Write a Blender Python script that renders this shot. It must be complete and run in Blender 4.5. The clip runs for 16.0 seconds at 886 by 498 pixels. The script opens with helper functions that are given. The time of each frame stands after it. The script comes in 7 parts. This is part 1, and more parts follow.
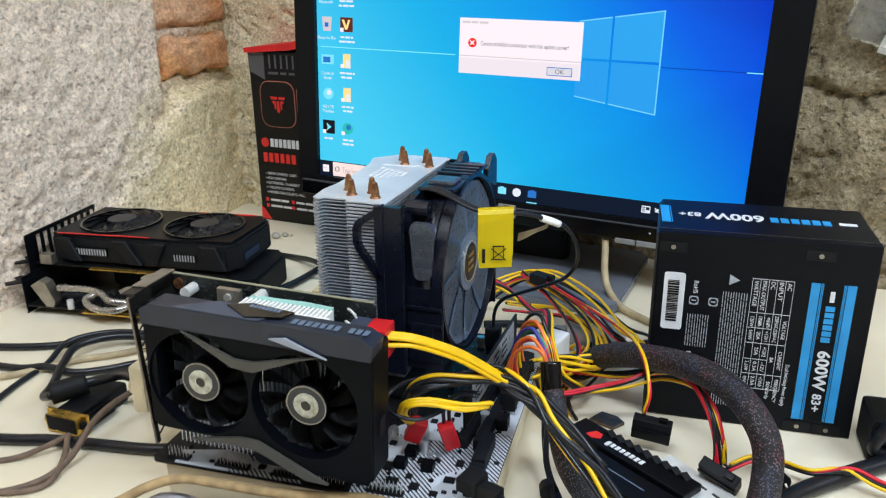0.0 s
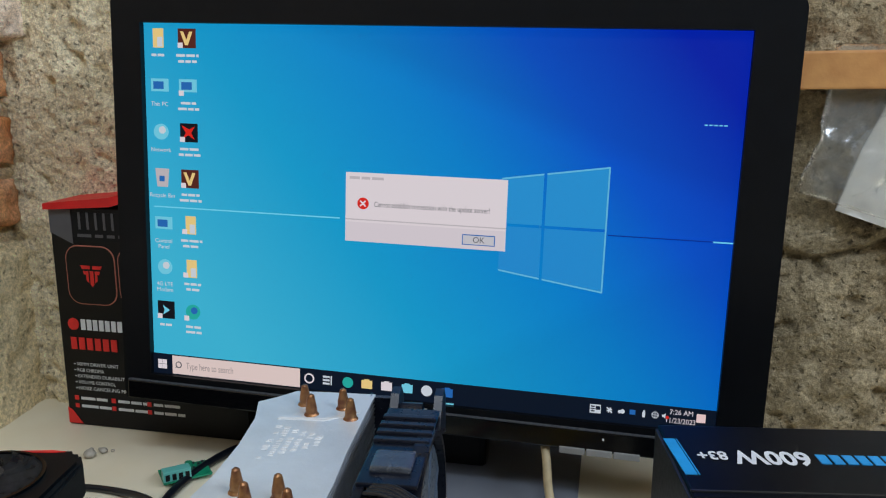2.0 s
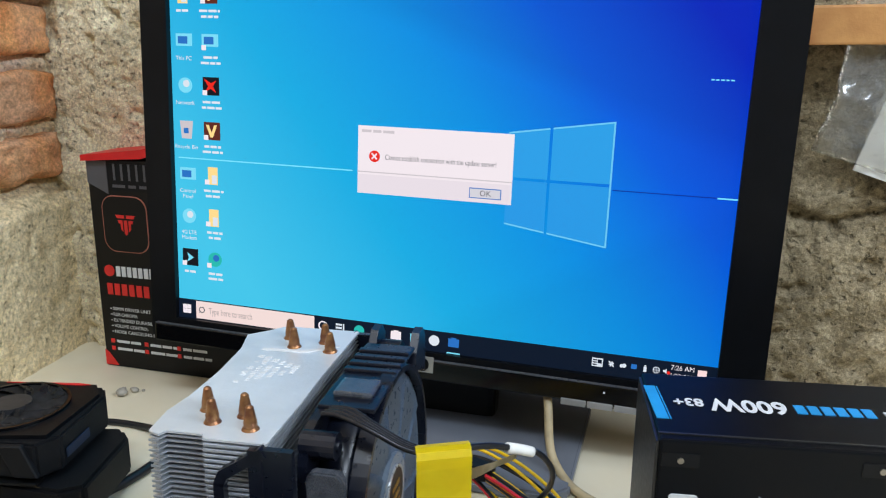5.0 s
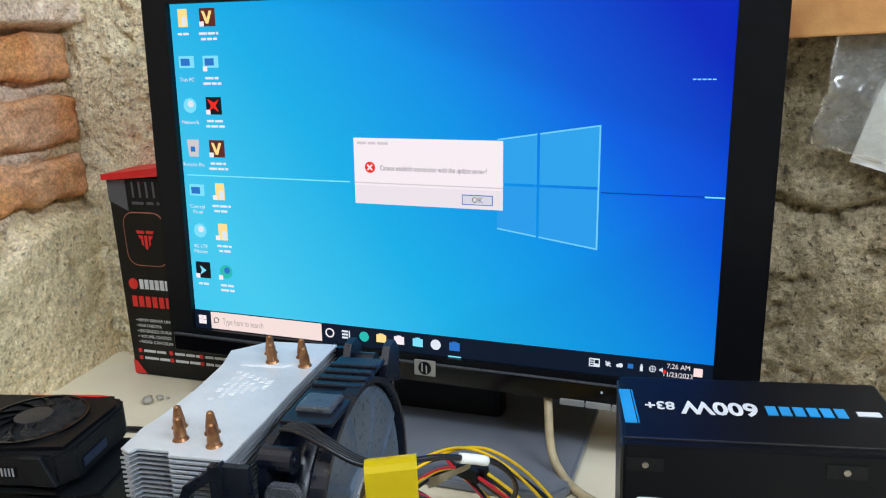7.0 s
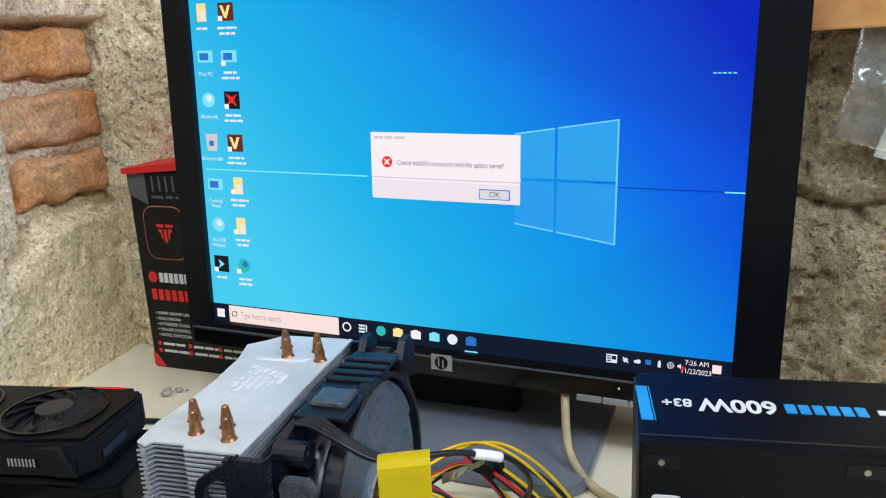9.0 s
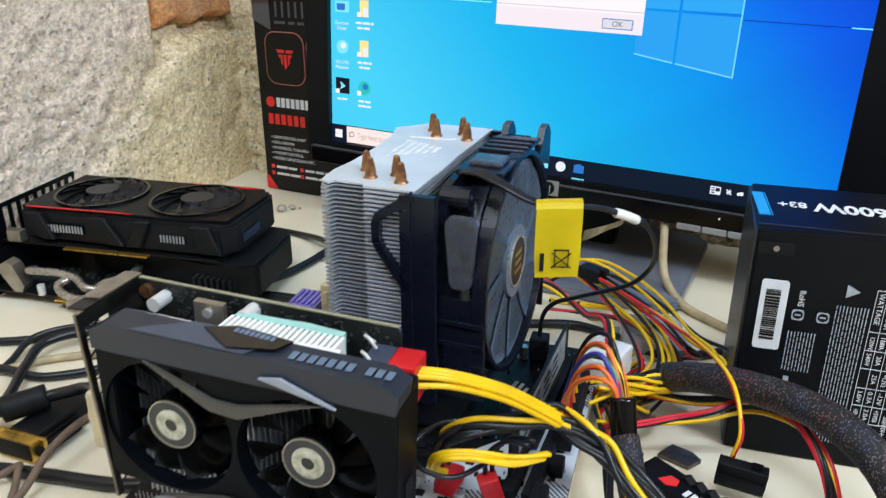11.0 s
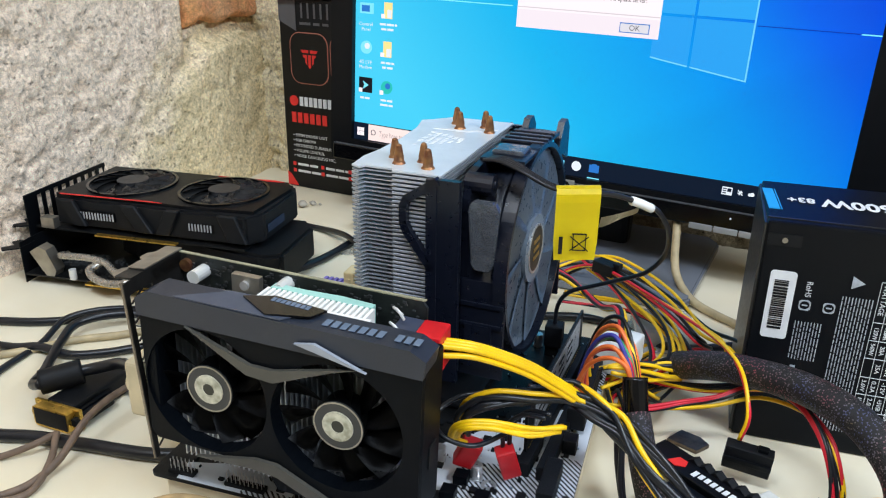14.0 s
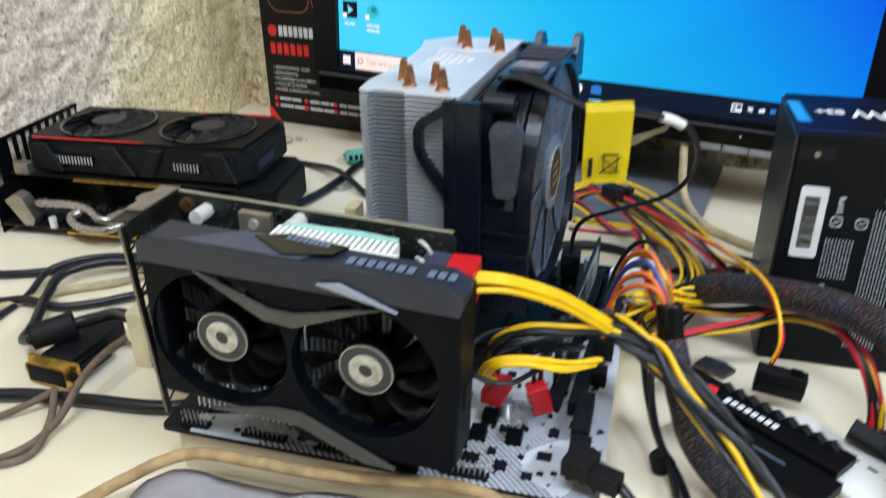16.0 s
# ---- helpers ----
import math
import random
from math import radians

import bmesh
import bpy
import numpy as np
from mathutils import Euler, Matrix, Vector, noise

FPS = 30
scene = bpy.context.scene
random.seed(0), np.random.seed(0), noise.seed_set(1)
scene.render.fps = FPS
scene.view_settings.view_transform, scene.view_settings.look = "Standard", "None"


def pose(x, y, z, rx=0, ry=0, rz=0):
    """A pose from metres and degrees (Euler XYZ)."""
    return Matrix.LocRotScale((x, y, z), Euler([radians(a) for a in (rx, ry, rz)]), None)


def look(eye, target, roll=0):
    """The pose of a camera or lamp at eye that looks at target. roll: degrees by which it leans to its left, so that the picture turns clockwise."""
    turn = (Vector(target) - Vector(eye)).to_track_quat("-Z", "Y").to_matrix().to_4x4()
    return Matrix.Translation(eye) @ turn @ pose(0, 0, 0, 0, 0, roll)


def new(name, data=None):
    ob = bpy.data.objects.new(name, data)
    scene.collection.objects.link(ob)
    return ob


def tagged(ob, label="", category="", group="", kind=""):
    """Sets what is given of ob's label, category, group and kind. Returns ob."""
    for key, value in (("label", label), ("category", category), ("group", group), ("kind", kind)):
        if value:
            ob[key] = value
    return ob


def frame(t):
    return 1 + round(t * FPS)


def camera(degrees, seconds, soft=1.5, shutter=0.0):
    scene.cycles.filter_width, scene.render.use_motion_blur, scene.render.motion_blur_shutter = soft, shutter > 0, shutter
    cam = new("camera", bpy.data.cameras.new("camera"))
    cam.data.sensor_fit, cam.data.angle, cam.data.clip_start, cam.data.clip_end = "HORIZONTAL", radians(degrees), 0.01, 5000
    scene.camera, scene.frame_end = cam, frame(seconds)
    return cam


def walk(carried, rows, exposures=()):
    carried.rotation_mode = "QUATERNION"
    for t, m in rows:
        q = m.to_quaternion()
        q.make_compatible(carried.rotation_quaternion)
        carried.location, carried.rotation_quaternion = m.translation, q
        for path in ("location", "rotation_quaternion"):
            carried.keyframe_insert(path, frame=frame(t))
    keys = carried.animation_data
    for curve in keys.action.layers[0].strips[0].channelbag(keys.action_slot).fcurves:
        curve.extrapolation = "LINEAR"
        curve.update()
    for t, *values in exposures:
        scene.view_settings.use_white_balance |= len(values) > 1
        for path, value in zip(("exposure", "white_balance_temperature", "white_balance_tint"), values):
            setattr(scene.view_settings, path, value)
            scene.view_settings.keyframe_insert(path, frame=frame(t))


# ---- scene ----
cam = camera(58.1, 16.0, soft=1.15, shutter=0.5)
PATH = [
    (0, (0.002, -0.565, 0.335), (-0.519, 1.241, -0.346), -0.7),
    (0.5, (-0.017, -0.522, 0.34), (-0.508, 1.295, -0.338), -2.2),
    (1, (-0.068, -0.427, 0.366), (-0.412, 1.469, -0.168), -1.9),
    (1.5, (-0.107, -0.362, 0.357), (-0.235, 1.585, -0.08), 0.0),
    (2, (-0.108, -0.369, 0.357), (-0.201, 1.582, -0.073), 0.3),
    (2.5, (-0.098, -0.366, 0.338), (-0.203, 1.58, -0.115), 1.0),
    (3, (-0.088, -0.369, 0.34), (-0.233, 1.567, -0.14), 0.6),
    (3.5, (-0.091, -0.37, 0.339), (-0.259, 1.562, -0.15), 0.6),
    (4, (-0.092, -0.373, 0.339), (-0.27, 1.559, -0.145), 0.9),
    (6.3, (-0.015, -0.389, 0.361), (-0.369, 1.509, -0.162), -1.8),
    (6.5, (-0.014, -0.385, 0.362), (-0.378, 1.512, -0.159), -2.1),
    (7, (-0.015, -0.385, 0.361), (-0.387, 1.51, -0.16), -2.6),
    (7.5, (-0.009, -0.38, 0.365), (-0.371, 1.516, -0.158), -3.3),
    (8, (-0.017, -0.386, 0.36), (-0.395, 1.502, -0.181), -2.5),
    (8.5, (-0.009, -0.388, 0.366), (-0.426, 1.495, -0.165), -2.8),
    (9, (-0.013, -0.383, 0.361), (-0.433, 1.498, -0.172), -2.8),
    (9.5, (-0.014, -0.388, 0.362), (-0.426, 1.494, -0.175), -2.6),
    (10, (-0.028, -0.404, 0.353), (-0.472, 1.437, -0.29), -2.1),
    (10.2, (-0.036, -0.415, 0.343), (-0.506, 1.385, -0.391), -1.9),
    (12.3, (-0.05, -0.485, 0.306), (-0.624, 1.258, -0.489), 0.9),
    (12.5, (-0.048, -0.485, 0.308), (-0.615, 1.267, -0.474), 1.0),
    (13, (-0.046, -0.485, 0.31), (-0.606, 1.278, -0.45), 1.0),
    (13.5, (-0.046, -0.483, 0.31), (-0.613, 1.28, -0.445), 1.0),
    (14, (-0.046, -0.482, 0.31), (-0.613, 1.281, -0.445), 0.8),
    (14.5, (-0.047, -0.481, 0.31), (-0.606, 1.283, -0.449), 0.5),
    (15, (-0.046, -0.476, 0.312), (-0.593, 1.29, -0.451), -0.3),
    (15.5, (-0.046, -0.479, 0.313), (-0.585, 1.285, -0.46), -0.3),
    (16, (-0.076, -0.465, 0.296), (-0.562, 1.252, -0.606), -0.7),
]
EXPOSURES = [(0, 0.25), (0.5, 0.33), (1.0, 0.15), (1.5, -0.36), (2.0, -0.36), (2.5, -0.1), (3.0, 0.0), (4.0, 0.05), (6.5, 0.15), (9.5, 0.2), (10.2, 0.25), (12.5, 0.40), (14.0, 0.35), (16.0, 0.38)]
walk(cam, [(t, look(eye, target, roll)) for t, eye, target, roll in PATH],
     exposures=EXPOSURES)

# ---- world, lights ----
world = bpy.data.worlds.new("world")
scene.world = world
world.use_nodes = True
world.node_tree.nodes["Background"].inputs[0].default_value = (0.75, 0.85, 1.0, 1)
world.node_tree.nodes["Background"].inputs[1].default_value = 0.15


def srgb(r, g, b):
    return tuple((c / 255 / 12.92) if c < 10 else ((c / 255 + 0.055) / 1.055) ** 2.4 for c in (r, g, b))


def lamp(name, m, sx, sy, watts, colour):
    data = bpy.data.lights.new(name, "AREA")
    data.shape, data.size, data.size_y, data.energy, data.color = "RECTANGLE", sx, sy, watts, colour
    ob = new(name, data)
    ob.matrix_world = m
    return ob


# added lamp, unseen, low on the right to brighten the west wall
lamp("added_side_light", look((1.14, -0.68, 1.27), (-0.34, 0.10, 0.1)), 1.2, 0.10, 24, (0.73, 0.85, 1.0))
# added fill lamp, unseen, lifts the wall corner from above and in front
lamp("added_front_fill", look((-0.15, -1.0, 1.93), (-0.25, 0.1, 0.0)), 0.9, 0.2, 21, (0.73, 0.85, 1.0))


# ---- materials ----
def mat(name, base, rough=0.5, metal=0.0, var=0.12, scale=30.0, bump=0.0, bscale=300.0, spec=0.5, trans=0.0, rvar=0.1, second=None, alpha=1.0):
    m = bpy.data.materials.new(name)
    m.use_nodes = True
    nt = m.node_tree
    p = nt.nodes["Principled BSDF"]
    tc = nt.nodes.new("ShaderNodeTexCoord")
    n1 = nt.nodes.new("ShaderNodeTexNoise")
    n1.inputs["Scale"].default_value, n1.inputs["Detail"].default_value = scale, 5
    n2 = nt.nodes.new("ShaderNodeTexNoise")
    n2.inputs["Scale"].default_value, n2.inputs["Detail"].default_value = bscale, 4
    for n in (n1, n2):
        nt.links.new(tc.outputs["Object"], n.inputs["Vector"])
    ramp = nt.nodes.new("ShaderNodeValToRGB")
    a = second or tuple(c * (1 - var) for c in base)
    b = base if second else tuple(min(1, c * (1 + var)) for c in base)
    ramp.color_ramp.elements[0].position, ramp.color_ramp.elements[0].color = 0.35, (*a, 1)
    ramp.color_ramp.elements[1].position, ramp.color_ramp.elements[1].color = 0.65, (*b, 1)
    nt.links.new(n1.outputs["Fac"], ramp.inputs["Fac"])
    nt.links.new(ramp.outputs["Color"], p.inputs["Base Color"])
    rr = nt.nodes.new("ShaderNodeMapRange")
    rr.inputs["To Min"].default_value, rr.inputs["To Max"].default_value = max(0.02, rough - rvar), min(1, rough + rvar)
    nt.links.new(n2.outputs["Fac"], rr.inputs["Value"])
    nt.links.new(rr.outputs["Result"], p.inputs["Roughness"])
    p.inputs["Metallic"].default_value = metal
    p.inputs["Specular IOR Level"].default_value = spec
    p.inputs["Transmission Weight"].default_value = trans
    p.inputs["Alpha"].default_value = alpha
    if bump:
        bp = nt.nodes.new("ShaderNodeBump")
        bp.inputs["Strength"].default_value, bp.inputs["Distance"].default_value = bump, 0.002
        nt.links.new(n2.outputs["Fac"], bp.inputs["Height"])
        nt.links.new(bp.outputs["Normal"], p.inputs["Normal"])
    return m


def glow(name, colour, strength=1.0):
    m = bpy.data.materials.new(name)
    m.use_nodes = True
    p = m.node_tree.nodes["Principled BSDF"]
    p.inputs["Base Color"].default_value = (0.004, 0.004, 0.004, 1)
    p.inputs["Roughness"].default_value = 0.45
    p.inputs["Specular IOR Level"].default_value = 0.06
    p.inputs["Emission Color"].default_value = (*colour, 1)
    p.inputs["Emission Strength"].default_value = strength
    return m


BLACK = mat("black_plastic", srgb(8, 10, 14), 0.42, var=0.15, scale=60, bump=0.05, bscale=900, spec=0.2)
GLOSSBLACK = mat("gloss_black_plastic", srgb(8, 8, 10), 0.16, var=0.1, scale=20, rvar=0.06)
MATTEBLACK = mat("matte_black", srgb(10, 12, 16), 0.6, var=0.2, scale=50, bump=0.1, bscale=1200, spec=0.3)
BLUEBLACK = mat("fan_frame_plastic", srgb(14, 18, 30), 0.3, var=0.1, scale=40)
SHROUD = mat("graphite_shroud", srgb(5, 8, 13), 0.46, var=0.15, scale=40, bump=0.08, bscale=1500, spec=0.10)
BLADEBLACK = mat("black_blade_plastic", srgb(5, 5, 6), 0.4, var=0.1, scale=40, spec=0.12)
# same graphite as SHROUD, with the overhead light put into a lighter colour
SHROUDLIT = mat("graphite_shroud_lit", srgb(34, 40, 52), 0.42, var=0.08, scale=40, bump=0.08, bscale=1500)
SHROUDGREY = mat("grey_accent_plastic", srgb(70, 68, 62), 0.42, var=0.1, scale=60)
ALU = mat("aluminium_fins", srgb(196, 201, 208), 0.34, 0.6, var=0.08, scale=60, bump=0.05)
ALUTOP = mat("brushed_aluminium_top", srgb(218, 224, 230), 0.45, 0.4, var=0.1, scale=25, bump=0.1, bscale=500)
DARKSTEEL = mat("dark_bracket_steel", srgb(46, 44, 42), 0.4, 0.6, var=0.2, scale=80, bump=0.1)
STEEL = mat("bracket_steel", srgb(165, 160, 150), 0.38, 0.9, var=0.15, scale=80, bump=0.1)
COPPER = mat("aged_copper", srgb(168, 124, 80), 0.4, 0.8, var=0.25, scale=220, second=srgb(128, 84, 62))
GOLD = mat("gold_contacts", srgb(208, 170, 82), 0.3, 0.9, var=0.2, scale=140)
PCB = mat("black_circuit_board", srgb(18, 19, 20), 0.45, var=0.4, scale=180, bump=0.15, bscale=1500, spec=0.25)
PCBDARK = mat("dark_circuit_board", srgb(26, 30, 28), 0.45, var=0.3, scale=200, bump=0.2, bscale=1500)
WHITEPLASTIC = mat("white_plastic", srgb(232, 232, 228), 0.4, var=0.05, scale=40)
SILK = mat("white_print", srgb(222, 224, 226), 0.55, var=0.06, scale=80)
GREYPRINT = mat("grey_print", srgb(96, 112, 132), 0.5, var=0.08, scale=80)
BLUEPRINT = mat("blue_print", srgb(38, 150, 214), 0.45, var=0.08, scale=60)
DARKBLUE = mat("dark_blue_print", srgb(14, 34, 60), 0.5, var=0.1, scale=60)
REDPRINT = mat("red_print", srgb(226, 44, 40), 0.5, var=0.08, scale=60)
COPPERPRINT = mat("copper_print", srgb(196, 120, 100), 0.5, var=0.1, scale=60)
REDPLASTIC = mat("red_connector_plastic", srgb(196, 22, 32), 0.4, var=0.12, scale=80)
REDLID = mat("red_card", srgb(226, 30, 32), 0.45, var=0.08, scale=30, bump=0.05)
YELLOWWIRE = mat("yellow_wire", srgb(242, 194, 12), 0.38, var=0.08, scale=60)
REDWIRE = mat("red_wire", srgb(208, 28, 48), 0.38, var=0.1, scale=60)
BLACKWIRE = mat("black_wire", srgb(15, 18, 25), 0.34, var=0.2, scale=60)
ORANGEWIRE = mat("orange_wire", srgb(236, 116, 52), 0.4, var=0.08, scale=60)
GREENWIRE = mat("green_wire", srgb(60, 150, 96), 0.4, var=0.08, scale=60)
BLUEWIRE = mat("blue_wire", srgb(60, 62, 150), 0.4, var=0.08, scale=60)
BROWNWIRE = mat("brown_cord", srgb(112, 92, 76), 0.6, var=0.2, scale=120, bump=0.2, bscale=900)
TANCORD = mat("tan_cord", srgb(176, 148, 104), 0.7, var=0.2, scale=120, bump=0.3, bscale=900)
BEIGECABLE = mat("beige_cable", srgb(176, 158, 122), 0.55, var=0.2, scale=70, bump=0.1)
BEIGEPLUG = mat("beige_plug", srgb(214, 200, 166), 0.5, var=0.1, scale=60)
YELLOWTAG = mat("yellow_tag", srgb(248, 224, 10), 0.4, var=0.04, scale=30)
GREENPCB = mat("green_module", srgb(22, 132, 96), 0.45, var=0.2, scale=120)
THERMAL = mat("thermal_pad", srgb(150, 196, 186), 0.6, var=0.1, scale=80)
CAPSILVER = mat("capacitor_can", srgb(205, 205, 205), 0.3, 0.7, var=0.05, scale=60)
CAPWHITE = mat("capacitor_sleeve", srgb(214, 214, 210), 0.35, 0.2, var=0.05, scale=60)
FANGREY = mat("smoke_grey_blade", srgb(112, 126, 142), 0.3, var=0.1, scale=30)
HUBGREY = mat("hub_grey", srgb(52, 53, 53), 0.45, var=0.1, scale=60)
HUBCREAM = mat("hub_sticker_cream", srgb(206, 204, 184), 0.5, scale=260, second=srgb(150, 148, 126))
SMOKED = mat("smoked_acrylic", srgb(104, 108, 116), 0.08, var=0.25, scale=220, trans=0.55, rvar=0.05, bump=0.12, bscale=160)
FILM = mat("clear_plastic_film", srgb(235, 235, 230), 0.14, var=0.04, scale=30, trans=0.75, alpha=0.55, rvar=0.06)
CREAM = mat("cream_foam", srgb(226, 214, 184), 0.7, var=0.06, scale=30, bump=0.15, bscale=700)
CLOTH = mat("white_cloth", srgb(220, 216, 222), 0.9, var=0.06, scale=60, bump=0.6, bscale=1600)
BASEGREY = mat("grey_base_plastic", srgb(112, 116, 124), 0.2, var=0.06, scale=12, rvar=0.05)
BOXCARD = mat("printed_black_card", srgb(10, 9, 11), 0.42, var=0.12, scale=25, bump=0.05, spec=0.3)
BOXGREY = mat("printed_grey_card", srgb(88, 88, 92), 0.45, var=0.08, scale=25)
PSUBLACK = mat("psu_powder_coat", srgb(9, 12, 17), 0.42, var=0.1, scale=30, bump=0.12, bscale=2200, spec=0.16)
PSUGREY = mat("psu_edge_grey", srgb(58, 58, 58), 0.35, 0.4, var=0.1, scale=30)
GRANITE = mat("pebble_stone", srgb(168, 160, 146), 0.9, var=0.2, scale=200, bump=0.4, bscale=900)
TAPE = mat("masking_tape", srgb(214, 202, 172), 0.6, var=0.08, scale=80)


def sleeve_material():
    m = mat("woven_cable_sleeve", srgb(24, 22, 25), 0.55, var=0.3, scale=600, second=srgb(12, 11, 13), bump=0.5, bscale=1100)
    nt = m.node_tree
    p = nt.nodes["Principled BSDF"]
    tc = nt.nodes.new("ShaderNodeTexCoord")
    vor = nt.nodes.new("ShaderNodeTexVoronoi")
    vor.inputs["Scale"].default_value = 720
    big = nt.nodes.new("ShaderNodeTexNoise")
    big.inputs["Scale"].default_value = 38
    ramp = nt.nodes.new("ShaderNodeValToRGB")
    el = ramp.color_ramp.elements
    el[0].position, el[0].color = 0.3, (*srgb(160, 44, 66), 1)
    el[1].position, el[1].color = 0.52, (*srgb(104, 96, 102), 1)
    e = el.new(0.62)
    e.color = (*srgb(66, 74, 116), 1)
    e = el.new(0.7)
    e.color = (*srgb(104, 96, 70), 1)
    gate = nt.nodes.new("ShaderNodeMath")
    gate.operation, gate.inputs[1].default_value = "LESS_THAN", 0.33
    mix = nt.nodes.new("ShaderNodeMix")
    mix.data_type = "RGBA"
    mix.inputs["B"].default_value = (*srgb(15, 13, 16), 1)
    inv = nt.nodes.new("ShaderNodeMath")
    inv.operation, inv.inputs[0].default_value = "SUBTRACT", 1.0
    for n in (vor, big):
        nt.links.new(tc.outputs["Object"], n.inputs["Vector"])
    nt.links.new(big.outputs["Fac"], ramp.inputs["Fac"])
    nt.links.new(vor.outputs["Distance"], gate.inputs[0])
    nt.links.new(gate.outputs[0], inv.inputs[1])
    nt.links.new(inv.outputs[0], mix.inputs["Factor"])
    nt.links.new(ramp.outputs["Color"], mix.inputs["A"])
    nt.links.new(mix.outputs["Result"], p.inputs["Base Color"])
    return m


SLEEVE = sleeve_material()


def plaster(name, light, dark, pale, zone=None, pits=0.60, deep=0.0036):
    """Rough cement render: sandy grain, pits with their shade in the colour, and pale lime patches; zone = (a, b, c):
    the pale colour lies where a*x + b*z + c > 0.
    """
    m = bpy.data.materials.new(name)
    m.use_nodes = True
    nt = m.node_tree
    p = nt.nodes["Principled BSDF"]
    tc = nt.nodes.new("ShaderNodeTexCoord")
    noises = []
    for s, d in ((9, 5), (45, 8), (260, 8), (900, 4)):
        n = nt.nodes.new("ShaderNodeTexNoise")
        n.inputs["Scale"].default_value, n.inputs["Detail"].default_value = s, d
        nt.links.new(tc.outputs["Object"], n.inputs["Vector"])
        noises.append(n)
    r1 = nt.nodes.new("ShaderNodeValToRGB")
    r1.color_ramp.elements[0].position, r1.color_ramp.elements[0].color = 0.35, (*dark, 1)
    r1.color_ramp.elements[1].position, r1.color_ramp.elements[1].color = 0.62, (*light, 1)
    nt.links.new(noises[1].outputs["Fac"], r1.inputs["Fac"])
    r2 = nt.nodes.new("ShaderNodeValToRGB")
    r2.color_ramp.elements[0].position, r2.color_ramp.elements[0].color = 0.42 if zone else 0.46, (0, 0, 0, 1)
    r2.color_ramp.elements[1].position, r2.color_ramp.elements[1].color = 0.80 if zone else 0.62, (1, 1, 1, 1)
    if zone:
        sep = nt.nodes.new("ShaderNodeSeparateXYZ")
        nt.links.new(tc.outputs["Object"], sep.inputs[0])
        edge = nt.nodes.new("ShaderNodeMath")
        edge.operation, edge.inputs[1].default_value, edge.inputs[2].default_value = "MULTIPLY_ADD", zone[0], zone[2]
        nt.links.new(sep.outputs["X"], edge.inputs[0])
        rise = nt.nodes.new("ShaderNodeMath")
        rise.operation, rise.inputs[1].default_value = "MULTIPLY_ADD", zone[1]
        nt.links.new(sep.outputs["Z"], rise.inputs[0])
        nt.links.new(edge.outputs[0], rise.inputs[2])
        ragged = nt.nodes.new("ShaderNodeMath")
        ragged.operation, ragged.inputs[1].default_value = "MULTIPLY_ADD", 0.5
        nt.links.new(noises[1].outputs["Fac"], ragged.inputs[0])
        nt.links.new(rise.outputs[0], ragged.inputs[2])
        patch = nt.nodes.new("ShaderNodeMath")
        patch.operation, patch.inputs[1].default_value = "MULTIPLY_ADD", 0.5
        nt.links.new(noises[0].outputs["Fac"], patch.inputs[0])
        nt.links.new(ragged.outputs[0], patch.inputs[2])
        nt.links.new(patch.outputs[0], r2.inputs["Fac"])
    else:
        nt.links.new(noises[0].outputs["Fac"], r2.inputs["Fac"])
    mix = nt.nodes.new("ShaderNodeMix")
    mix.data_type = "RGBA"
    mix.inputs["B"].default_value = (*pale, 1)
    nt.links.new(r1.outputs["Color"], mix.inputs["A"])
    nt.links.new(r2.outputs["Color"], mix.inputs["Factor"])
    grain = nt.nodes.new("ShaderNodeMapRange")
    grain.inputs["From Min"].default_value, grain.inputs["From Max"].default_value = 0.3, 0.7
    grain.inputs["To Min"].default_value, grain.inputs["To Max"].default_value = 0.70, 1.30
    nt.links.new(noises[2].outputs["Fac"], grain.inputs["Value"])
    warp = nt.nodes.new("ShaderNodeVectorMath")
    warp.operation = "MULTIPLY_ADD"
    warp.inputs[1].default_value = (0.012, 0.012, 0.012)
    nt.links.new(noises[2].outputs["Color"], warp.inputs[0])
    nt.links.new(tc.outputs["Object"], warp.inputs[2])
    pit = nt.nodes.new("ShaderNodeTexVoronoi")
    pit.inputs["Scale"].default_value = 120
    nt.links.new(warp.outputs[0], pit.inputs["Vector"])
    # darkens the base colour inside the pits, as shade would
    hole = nt.nodes.new("ShaderNodeMapRange")
    hole.inputs["From Min"].default_value, hole.inputs["From Max"].default_value = 0.10, 0.26
    hole.inputs["To Min"].default_value, hole.inputs["To Max"].default_value = pits, 1.0
    nt.links.new(pit.outputs["Distance"], hole.inputs["Value"])
    sand = nt.nodes.new("ShaderNodeMapRange")
    sand.inputs["From Min"].default_value, sand.inputs["From Max"].default_value = 0.35, 0.65
    sand.inputs["To Min"].default_value, sand.inputs["To Max"].default_value = 0.82, 1.25
    nt.links.new(noises[3].outputs["Fac"], sand.inputs["Value"])
    m1 = nt.nodes.new("ShaderNodeMath")
    m1.operation = "MULTIPLY"
    nt.links.new(hole.outputs["Result"], m1.inputs[0])
    nt.links.new(grain.outputs["Result"], m1.inputs[1])
    m2 = nt.nodes.new("ShaderNodeMath")
    m2.operation = "MULTIPLY"
    nt.links.new(m1.outputs[0], m2.inputs[0])
    nt.links.new(sand.outputs["Result"], m2.inputs[1])
    mul = nt.nodes.new("ShaderNodeVectorMath")
    mul.operation = "MULTIPLY"
    nt.links.new(mix.outputs["Result"], mul.inputs[0])
    nt.links.new(m2.outputs[0], mul.inputs[1])
    nt.links.new(mul.outputs[0], p.inputs["Base Color"])
    p.inputs["Roughness"].default_value = 0.95
